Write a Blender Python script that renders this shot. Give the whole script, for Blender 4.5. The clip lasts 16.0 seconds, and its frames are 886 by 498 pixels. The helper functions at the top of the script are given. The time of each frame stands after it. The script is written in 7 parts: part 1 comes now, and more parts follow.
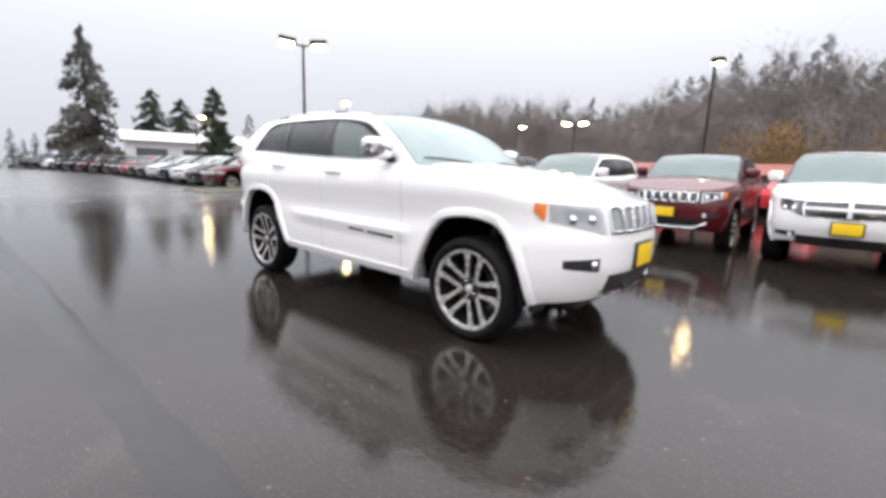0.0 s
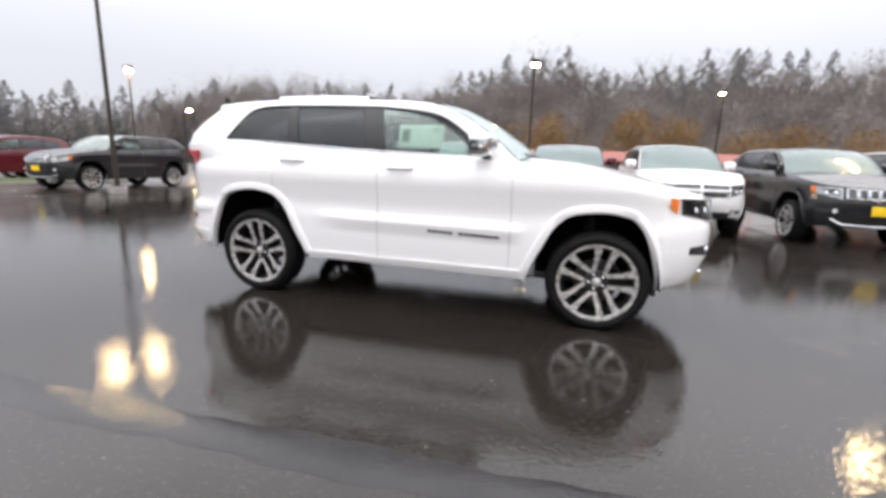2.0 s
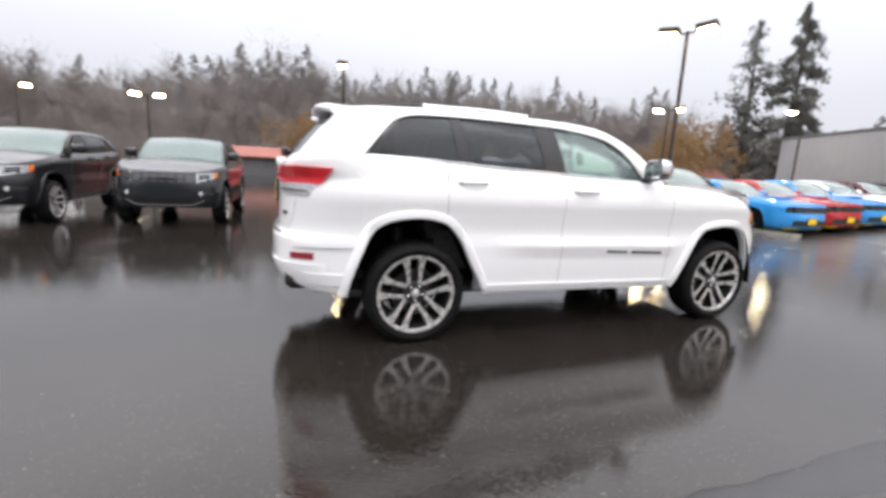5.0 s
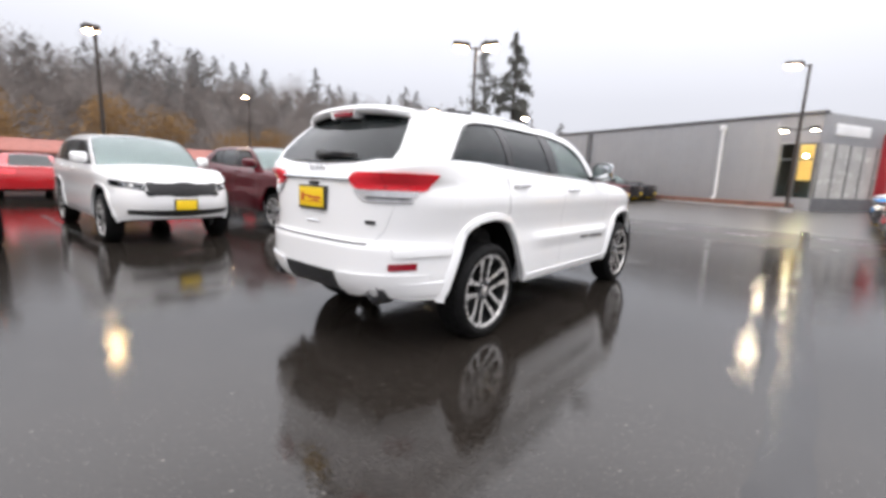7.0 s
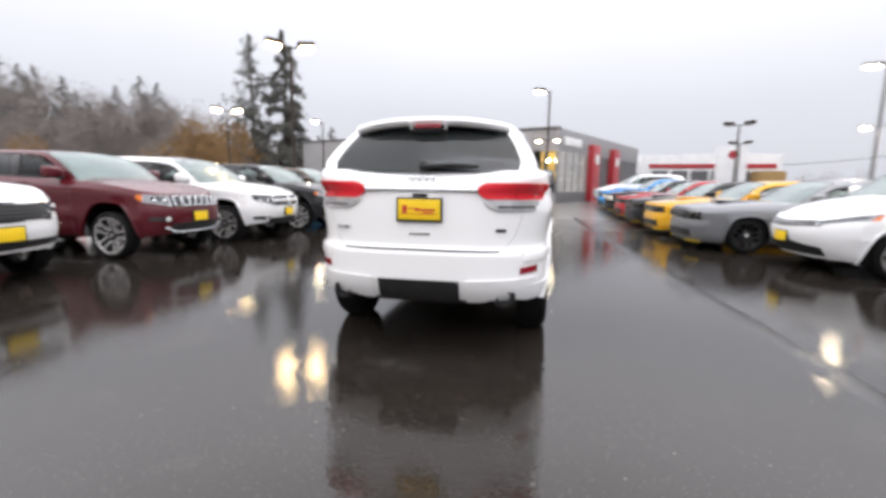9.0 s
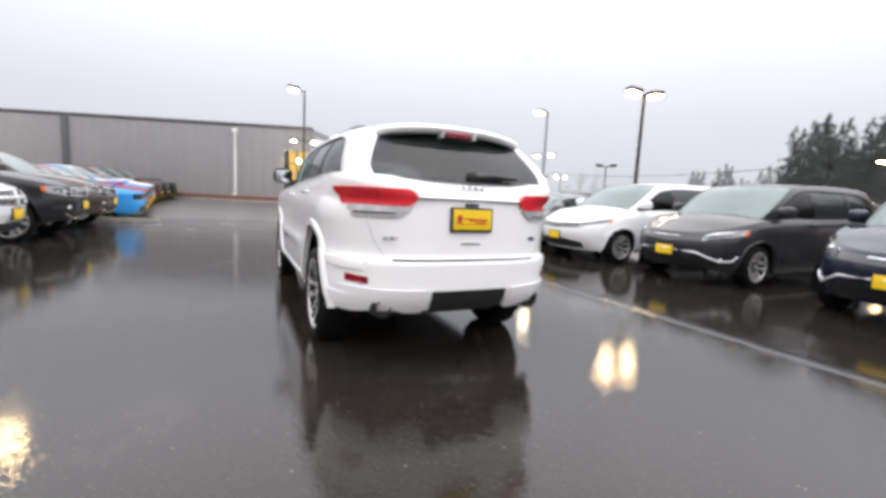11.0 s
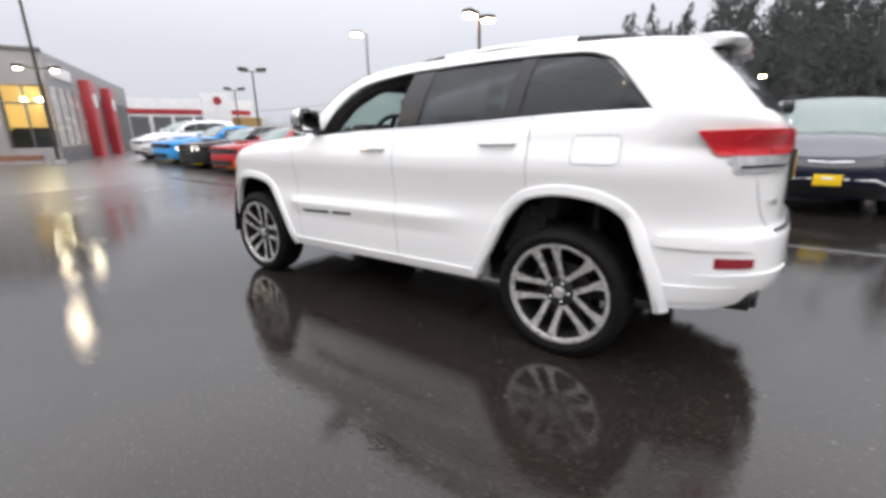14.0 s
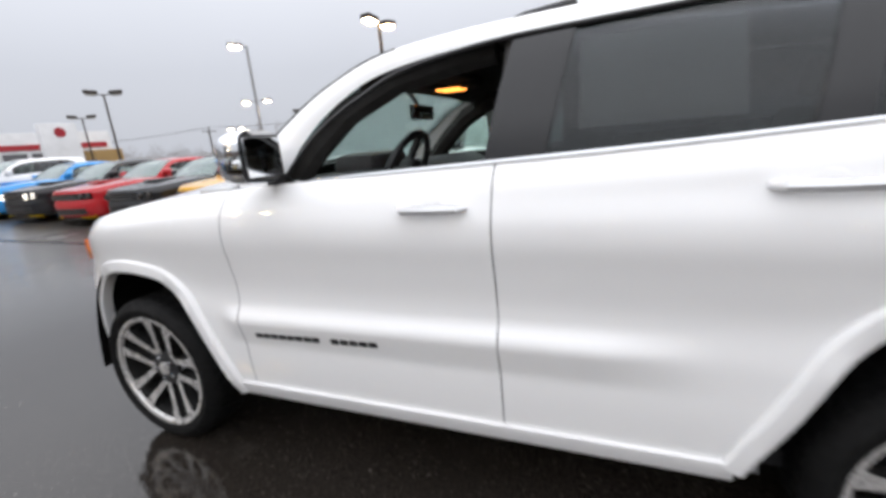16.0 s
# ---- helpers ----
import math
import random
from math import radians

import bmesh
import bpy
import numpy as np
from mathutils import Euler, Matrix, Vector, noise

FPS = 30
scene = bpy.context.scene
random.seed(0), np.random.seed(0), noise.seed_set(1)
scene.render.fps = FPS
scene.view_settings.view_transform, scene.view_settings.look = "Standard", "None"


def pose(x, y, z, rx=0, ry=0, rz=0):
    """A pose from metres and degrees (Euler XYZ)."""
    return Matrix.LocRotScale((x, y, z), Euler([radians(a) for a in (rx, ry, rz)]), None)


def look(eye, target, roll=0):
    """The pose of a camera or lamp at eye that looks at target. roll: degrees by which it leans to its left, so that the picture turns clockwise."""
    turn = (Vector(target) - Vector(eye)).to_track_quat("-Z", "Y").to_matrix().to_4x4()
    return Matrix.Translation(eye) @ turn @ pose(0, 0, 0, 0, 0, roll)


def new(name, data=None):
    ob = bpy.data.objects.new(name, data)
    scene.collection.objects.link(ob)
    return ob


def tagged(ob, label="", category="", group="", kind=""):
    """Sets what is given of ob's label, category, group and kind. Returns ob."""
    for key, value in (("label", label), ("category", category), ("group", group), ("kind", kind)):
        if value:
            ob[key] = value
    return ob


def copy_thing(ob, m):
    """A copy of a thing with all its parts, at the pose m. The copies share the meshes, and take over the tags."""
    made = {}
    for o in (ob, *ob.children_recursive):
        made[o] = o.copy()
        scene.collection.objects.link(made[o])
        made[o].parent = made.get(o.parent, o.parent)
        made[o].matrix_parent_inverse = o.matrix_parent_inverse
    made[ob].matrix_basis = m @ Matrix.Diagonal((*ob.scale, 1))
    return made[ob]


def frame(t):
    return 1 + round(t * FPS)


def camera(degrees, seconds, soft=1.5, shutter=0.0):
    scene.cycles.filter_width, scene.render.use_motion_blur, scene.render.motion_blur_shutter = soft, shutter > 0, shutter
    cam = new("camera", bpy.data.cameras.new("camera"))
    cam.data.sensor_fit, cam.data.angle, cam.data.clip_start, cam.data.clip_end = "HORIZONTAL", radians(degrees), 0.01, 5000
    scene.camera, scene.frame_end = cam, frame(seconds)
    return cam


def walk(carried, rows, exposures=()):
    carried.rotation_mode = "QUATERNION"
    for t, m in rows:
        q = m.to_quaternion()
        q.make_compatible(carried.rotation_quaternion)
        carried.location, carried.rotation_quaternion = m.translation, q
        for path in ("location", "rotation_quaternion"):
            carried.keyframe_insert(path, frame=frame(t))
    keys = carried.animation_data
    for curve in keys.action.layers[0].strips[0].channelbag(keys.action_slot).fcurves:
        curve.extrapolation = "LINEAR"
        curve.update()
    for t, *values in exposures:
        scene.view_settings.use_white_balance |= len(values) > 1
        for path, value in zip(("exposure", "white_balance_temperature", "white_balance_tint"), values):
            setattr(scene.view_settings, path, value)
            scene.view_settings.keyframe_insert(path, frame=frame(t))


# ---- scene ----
cam = camera(91.0, 16.0, soft=3.5, shutter=0.5)
PATH = [
    (0, (3.272, -3.278, 1.184), (1.985, -1.787, 0.834), 2.0),
    (0.5, (2.751, -3.551, 1.195), (1.562, -1.988, 0.818), 1.5),
    (1, (2.196, -3.829, 1.212), (1.112, -2.194, 0.824), 3.4),
    (1.5, (1.681, -4.064, 1.215), (1.036, -2.209, 0.838), 0.7),
    (2, (1.142, -4.215, 1.212), (0.645, -2.318, 0.819), 1.9),
    (2.5, (0.588, -4.367, 1.218), (0.322, -2.42, 0.844), 1.8),
    (3, (0.002, -4.37, 1.199), (-0.117, -2.408, 0.831), 0.5),
    (3.2, (-0.233, -4.355, 1.208), (-0.289, -2.385, 0.864), 2.2),
    (5.3, (-2.608, -3.742, 1.252), (-1.852, -1.924, 0.899), 3.1),
    (5.5, (-2.809, -3.674, 1.253), (-1.979, -1.889, 0.9), 3.6),
    (6, (-3.32, -3.448, 1.241), (-2.206, -1.827, 0.879), 4.0),
    (6.5, (-3.807, -3.093, 1.228), (-2.487, -1.637, 0.858), 3.9),
    (7, (-4.198, -2.753, 1.239), (-2.691, -1.482, 0.907), 2.3),
    (7.5, (-4.552, -2.275, 1.227), (-2.919, -1.169, 0.898), 1.5),
    (8, (-4.87, -1.773, 1.227), (-3.096, -0.901, 0.922), 1.1),
    (8.5, (-5.135, -1.25, 1.208), (-3.273, -0.609, 0.863), 1.0),
    (9, (-5.359, -0.714, 1.224), (-3.413, -0.356, 0.934), 0.8),
    (9.5, (-5.444, -0.15, 1.204), (-3.468, -0.091, 0.899), -1.4),
    (10, (-5.457, 0.41, 1.218), (-3.492, 0.179, 0.921), 2.4),
    (10.2, (-5.42, 0.634, 1.216), (-3.481, 0.239, 0.925), 2.7),
    (12.3, (-4.075, 2.583, 1.213), (-2.523, 1.352, 0.931), 3.0),
    (12.5, (-3.889, 2.7, 1.232), (-2.381, 1.431, 0.894), 2.6),
    (13, (-3.378, 2.936, 1.223), (-1.965, 1.573, 0.836), 0.7),
    (13.5, (-2.84, 3.084, 1.242), (-1.57, 1.588, 0.857), 1.3),
    (14, (-2.302, 3.118, 1.257), (-1.156, 1.565, 0.735), -1.0),
    (14.5, (-1.803, 3.049, 1.285), (-0.813, 1.392, 0.76), -1.0),
    (15, (-1.359, 2.852, 1.317), (-0.63, 1.068, 0.785), -2.0),
    (15.5, (-0.967, 2.493, 1.34), (-0.197, 0.715, 0.844), -4.3),
    (16, (-0.645, 2.132, 1.356), (0.127, 0.353, 0.865), -5.1),
]
walk(cam, [(t, look(e, g, r)) for t, e, g, r in PATH], exposures=[(0.0, 0.03, 6480, 14), (3.0, 0.07, 6520, 14), (6.0, 0.07, 6510, 14), (8.5, 0.01, 6490, 14), (12.5, -0.03, 6470, 14), (14.0, -0.06, 6480, 13), (15.0, -0.11, 6450, 13), (16.0, -0.26, 6380, 12)])

# ---- daylight: an even overcast sky, brighter overhead than at the horizon ----
world = bpy.data.worlds.new("overcast")
scene.world = world
world.use_nodes = True
wn, wl = world.node_tree.nodes, world.node_tree.links
wn.clear()
w_out = wn.new("ShaderNodeOutputWorld")
w_bg = wn.new("ShaderNodeBackground")
w_sky = wn.new("ShaderNodeTexSky")
w_sky.sky_type, w_sky.sun_disc = "NISHITA", False
w_sky.sun_elevation, w_sky.sun_rotation = radians(72), radians(200)
w_sky.air_density, w_sky.dust_density = 1.0, 6.0
w_gain = wn.new("ShaderNodeVectorMath")
w_gain.operation = "SCALE"
w_gain.inputs["Scale"].default_value = 0.06
w_co = wn.new("ShaderNodeTexCoord")
w_xyz = wn.new("ShaderNodeSeparateXYZ")
w_ramp = wn.new("ShaderNodeValToRGB")
w_noise = wn.new("ShaderNodeTexNoise")
w_noise.inputs["Scale"].default_value, w_noise.inputs["Detail"].default_value = 2.2, 4.0
w_cloud = wn.new("ShaderNodeMapRange")
w_cloud.inputs["To Min"].default_value, w_cloud.inputs["To Max"].default_value = 0.94, 1.06
w_mul = wn.new("ShaderNodeVectorMath")
w_mul.operation = "SCALE"
w_mix = wn.new("ShaderNodeMix")
w_mix.data_type = "RGBA"
w_mix.inputs["Factor"].default_value = 0.9
els = w_ramp.color_ramp.elements
els[0].position, els[0].color = 0.0, (0.25, 0.26, 0.27, 1)
els[1].position, els[1].color = 1.0, (1.00, 1.02, 1.05, 1)
for pos, c in ((0.49, (0.25, 0.255, 0.262, 1)), (0.505, (0.300, 0.312, 0.335, 1)), (0.58, (0.335, 0.347, 0.37, 1)), (0.65, (0.43, 0.443, 0.465, 1)), (0.70, (0.70, 0.715, 0.74, 1)), (0.76, (0.98, 0.995, 1.02, 1))):
    e = els.new(pos)
    e.color = c
w_half = wn.new("ShaderNodeMath")
w_half.operation = "MULTIPLY_ADD"
w_half.inputs[1].default_value, w_half.inputs[2].default_value = 0.5, 0.5
wl.new(w_co.outputs["Generated"], w_xyz.inputs[0])
wl.new(w_xyz.outputs["Z"], w_half.inputs[0])
wl.new(w_half.outputs[0], w_ramp.inputs["Fac"])
wl.new(w_co.outputs["Generated"], w_noise.inputs["Vector"])
wl.new(w_noise.outputs["Fac"], w_cloud.inputs["Value"])
wl.new(w_ramp.outputs["Color"], w_mul.inputs[0])
wl.new(w_cloud.outputs["Result"], w_mul.inputs["Scale"])
wl.new(w_sky.outputs["Color"], w_gain.inputs[0])
wl.new(w_gain.outputs["Vector"], w_mix.inputs[6])
wl.new(w_mul.outputs["Vector"], w_mix.inputs[7])
wl.new(w_mix.outputs[2], w_bg.inputs["Color"])
w_bg.inputs["Strength"].default_value = 2.5
wl.new(w_bg.outputs["Background"], w_out.inputs["Surface"])
sun_data = bpy.data.lights.new("sun", "SUN")
sun_data.energy, sun_data.angle, sun_data.color = 0.5, radians(60), (1.0, 0.99, 0.97)
sun = new("sun", sun_data)
sun.matrix_world = look((-2.5, -7.0, 24), (0, 0, 0))


# ---- materials ----
def mat_new(name):
    m = bpy.data.materials.new(name)
    m.use_nodes = True
    nt = m.node_tree
    return m, nt, nt.nodes["Principled BSDF"]


def put(nt, socket, value):
    if hasattr(value, "is_output"):
        nt.links.new(value, socket)
    else:
        socket.default_value = value


def noise_fac(nt, scale, detail=3.0, lo=0.0, hi=1.0, rough=0.55, clip=(0.3, 0.7), space="Object"):
    co = nt.nodes.new("ShaderNodeTexCoord")
    n = nt.nodes.new("ShaderNodeTexNoise")
    n.inputs["Scale"].default_value, n.inputs["Detail"].default_value, n.inputs["Roughness"].default_value = scale, detail, rough
    nt.links.new(co.outputs[space], n.inputs["Vector"])
    r = nt.nodes.new("ShaderNodeMapRange")
    r.inputs["From Min"].default_value, r.inputs["From Max"].default_value = clip
    r.inputs["To Min"].default_value, r.inputs["To Max"].default_value = lo, hi
    nt.links.new(n.outputs["Fac"], r.inputs["Value"])
    return r.outputs["Result"]


def mix_col(nt, fac, a, b):
    m = nt.nodes.new("ShaderNodeMix")
    m.data_type = "RGBA"
    put(nt, m.inputs["Factor"], fac)
    for s, v in ((m.inputs[6], a), (m.inputs[7], b)):
        put(nt, s, v if hasattr(v, "is_output") else (*v[:3], 1))
    return m.outputs[2]


def add_bump(nt, bsdf, height, strength, dist):
    b = nt.nodes.new("ShaderNodeBump")
    b.inputs["Strength"].default_value, b.inputs["Distance"].default_value = strength, dist
    nt.links.new(height, b.inputs["Height"])
    nt.links.new(b.outputs["Normal"], bsdf.inputs["Normal"])


def plain(name, col, rough=0.5, metal=0.0, vary=0.15, scale=6.0, bump=0.0, coat=0.0, spec=0.5):
    m, nt, b = mat_new(name)
    c = mix_col(nt, noise_fac(nt, scale, 4), tuple(x * (1 - vary) for x in col), tuple(min(1, x * (1 + vary)) for x in col))
    nt.links.new(c, b.inputs["Base Color"])
    put(nt, b.inputs["Roughness"], noise_fac(nt, scale * 3.1, 3, rough * 0.8, min(1, rough * 1.2)))
    b.inputs["Metallic"].default_value, b.inputs["Coat Weight"].default_value, b.inputs["Coat Roughness"].default_value = metal, coat, 0.05
    b.inputs["Specular IOR Level"].default_value = spec
    if bump:
        add_bump(nt, b, noise_fac(nt, scale * 20, 3), bump, 0.01)
    return m


def paint(name, col, metal=0.0, rough=0.3, coat=1.0):
    """Car paint under a clear coat, with fine rain beads and a film of road dirt."""
    m, nt, b = mat_new(name)
    dirt = noise_fac(nt, 2.3, 5, 0.0, 0.06)
    c = mix_col(nt, dirt, col, tuple(0.75 * x + 0.25 * 0.2 for x in col))
    nt.links.new(c, b.inputs["Base Color"])
    b.inputs["Metallic"].default_value, b.inputs["Roughness"].default_value = metal, rough
    b.inputs["Coat Weight"].default_value = coat
    b.inputs["Specular IOR Level"].default_value = 0.12
    put(nt, b.inputs["Coat Roughness"], noise_fac(nt, 9, 4, 0.03, 0.09))
    co = nt.nodes.new("ShaderNodeTexCoord")
    v = nt.nodes.new("ShaderNodeTexVoronoi")
    v.inputs["Scale"].default_value = 90
    nt.links.new(co.outputs["Object"], v.inputs["Vector"])
    r = nt.nodes.new("ShaderNodeMapRange")
    r.inputs["From Min"].default_value, r.inputs["From Max"].default_value = 0.0, 0.35
    r.inputs["To Min"].default_value, r.inputs["To Max"].default_value = 1.0, 0.0
    nt.links.new(v.outputs["Distance"], r.inputs["Value"])
    bp = nt.nodes.new("ShaderNodeBump")
    bp.inputs["Strength"].default_value, bp.inputs["Distance"].default_value = 0.10, 0.002
    nt.links.new(r.outputs["Result"], bp.inputs["Height"])
    nt.links.new(bp.outputs["Normal"], b.inputs["Coat Normal"])
    return m


def glass(name, tint, wet=0.0, gloss=1.0, film=0.0):
    """A thin pane: tinted see-through with a mirror sheen that grows at grazing angles, and rain beads where wet."""
    m = bpy.data.materials.new(name)
    m.use_nodes = True
    nt = m.node_tree
    nt.nodes.clear()
    out = nt.nodes.new("ShaderNodeOutputMaterial")
    tr = nt.nodes.new("ShaderNodeBsdfTransparent")
    tr.inputs["Color"].default_value = (*tint, 1)
    gl = nt.nodes.new("ShaderNodeBsdfGlossy")
    gl.inputs["Color"].default_value = (gloss, gloss, gloss, 1)
    gl.inputs["Roughness"].default_value = 0.03 + 0.12 * wet
    fr = nt.nodes.new("ShaderNodeFresnel")
    fr.inputs["IOR"].default_value = 1.45
    if wet:
        bp = nt.nodes.new("ShaderNodeBump")
        bp.inputs["Strength"].default_value, bp.inputs["Distance"].default_value = 0.12 * wet, 0.002
        nt.links.new(noise_fac(nt, 160, 2), bp.inputs["Height"])
        nt.links.new(bp.outputs["Normal"], gl.inputs["Normal"])
    mx = nt.nodes.new("ShaderNodeMixShader")
    nt.links.new(fr.outputs["Fac"], mx.inputs["Fac"])
    nt.links.new(tr.outputs["BSDF"], mx.inputs[1])
    nt.links.new(gl.outputs["BSDF"], mx.inputs[2])
    last = mx
    # Pale diffuse layer: rain film, with sky reflection painted into its colour.
    if film:
        df = nt.nodes.new("ShaderNodeBsdfDiffuse")
        df.inputs["Color"].default_value = (0.60, 0.70, 0.70, 1)
        last = nt.nodes.new("ShaderNodeMixShader")
        put(nt, last.inputs["Fac"], noise_fac(nt, 26, 4, film * 0.75, film * 1.25))
        nt.links.new(mx.outputs["Shader"], last.inputs[1])
        nt.links.new(df.outputs["BSDF"], last.inputs[2])
    nt.links.new(last.outputs["Shader"], out.inputs["Surface"])
    return m


def glow(name, col, strength):
    m, nt, b = mat_new(name)
    b.inputs["Base Color"].default_value = (*col, 1)
    b.inputs["Emission Color"].default_value = (*col, 1)
    b.inputs["Emission Strength"].default_value = strength
    return m


WHITE = paint("white_paint", (0.89, 0.89, 0.89))
BLACKP = paint("black_paint", (0.010, 0.010, 0.012), 0.0, 0.5, 0.9)
GREYP = paint("dark_grey_paint", (0.015, 0.017, 0.019), 0.0, 0.5, 0.8)
GRANITE = paint("granite_paint", (0.026, 0.026, 0.028), 0.0, 0.5, 0.8)
REDP = paint("dark_red_paint", (0.085, 0.004, 0.009), 0.0, 0.5, 0.8)
BROWNP = paint("brown_paint", (0.10, 0.075, 0.06), 0.5)
NAVYP = paint("navy_paint", (0.006, 0.009, 0.026), 0.0, 0.5, 0.8)
SILVERP = paint("grey_paint", (0.22, 0.225, 0.235), 0.5)
YELLOWP = paint("yellow_paint", (0.80, 0.42, 0.02))
BLUEP = paint("blue_paint", (0.03, 0.30, 0.72))
BRIGHTRED = paint("red_paint", (0.45, 0.015, 0.02))
GLASS = glass("clear_glass", (0.80, 0.88, 0.85), 0.0, 0.7)
SCREEN = glass("wet_windscreen", (0.62, 0.72, 0.70), 0.6, 1.0, 0.09)
WETPANE = glass("wet_side_pane", (0.78, 0.87, 0.83), 0.3, 0.9, 0.06)
HSCREEN = glass("washed_windscreen", (0.80, 0.88, 0.86), 0.5, 1.0, 0.20)
PRIVACY = glass("privacy_glass", (0.33, 0.34, 0.36), 0.15, 0.85, 0.02)
LENS = glass("clear_lens", (0.85, 0.86, 0.87))
CHROME = plain("chrome", (0.75, 0.76, 0.77), 0.07, 1.0, 0.04)
ALLOY = plain("machined_alloy", (0.58, 0.565, 0.55), 0.28, 0.5, 0.10)
GUNMETAL = plain("gunmetal", (0.025, 0.025, 0.027), 0.4, 0.3)
BLACK = plain("black_plastic", (0.018, 0.018, 0.019), 0.45, 0.0, 0.2, 14, 0.15)
GLOSSBLACK = plain("gloss_black", (0.012, 0.012, 0.013), 0.12, 0.0, 0.1, 6, 0.0, 1.0)
WELL = plain("wheel_barrel_black", (0.010, 0.010, 0.010), 0.6, 0.0, 0.15, 6.0, 0.0, 0.0, 0.25)
LINER = plain("wheel_arch_liner", (0.006, 0.006, 0.006), 0.95, 0.0, 0.3, 14, 0.1, 0.0, 0.05)
PILLAR = plain("black_pillar_film", (0.011, 0.011, 0.012), 0.22, 0.0, 0.1, 6, 0.0, 0.0, 0.5)
RUBBER = plain("tyre_rubber", (0.009, 0.009, 0.0092), 0.65, 0.0, 0.25, 12, 0.2, 0.0, 0.12)
STEEL = plain("brake_steel", (0.055, 0.05, 0.047), 0.5, 0.6, 0.25, 18)
CLOTH = plain("cabin_cloth", (0.05, 0.048, 0.046), 0.8, 0.0, 0.3, 20, 0.3)
LININGM = plain("headliner", (0.028, 0.027, 0.026), 0.9)
DASHM = plain("dashboard", (0.045, 0.045, 0.048), 0.6, 0.0, 0.2, 20, 0.2)
REDLENS = plain("red_lens", (0.74, 0.022, 0.035), 0.16, 0.0, 0.06, 8, 0.0, 0.6, 0.4)
DARKRED = plain("reflector_red", (0.28, 0.008, 0.02), 0.15, 0.0, 0.06, 8, 0.0, 1.0)
AMBER = plain("amber_lens", (0.85, 0.20, 0.015), 0.15, 0.0, 0.06, 8, 0.0, 1.0)
SILVER = plain("lamp_reflector", (0.74, 0.74, 0.75), 0.22, 0.25, 0.12, 25)
CLEARLAMP = plain("clear_lamp_chrome", (0.55, 0.55, 0.56), 0.14, 0.4, 0.2, 30)
SATIN = plain("satin_chrome", (0.78, 0.78, 0.79), 0.22, 0.45, 0.05)
PALELAMP = plain("lamp_bezel", (0.55, 0.56, 0.58), 0.3, 0.2, 0.1, 25)
YELLOW = plain("dealer_yellow", (0.90, 0.60, 0.01), 0.45, 0.0, 0.05)
SCRIPT = plain("dealer_red", (0.55, 0.04, 0.03), 0.5, 0.0, 0.05)
PAPER = plain("sticker_paper", (0.78, 0.86, 0.80), 0.7, 0.0, 0.04)
INK = plain("sticker_ink", (0.12, 0.16, 0.15), 0.7, 0.0, 0.1)
DRL = glow("running_light", (1.0, 0.93, 0.80), 6.0)
DOME = glow("dome_light", (1.0, 0.36, 0.06), 3.5)
LAMPGLOW = glow("lamp_lens", (1.0, 0.72, 0.36), 150.0)
LAMPWHITE = glow("lamp_lens_white", (1.0, 0.86, 0.60), 120.0)
LAMPOFF = plain("lamp_lens_unlit", (0.5, 0.5, 0.48), 0.3)
POLE = plain("bronze_pole", (0.045, 0.035, 0.028), 0.45, 0.3, 0.2, 3)
GALV = plain("galvanised", (0.35, 0.36, 0.37), 0.45, 0.6, 0.15, 5)


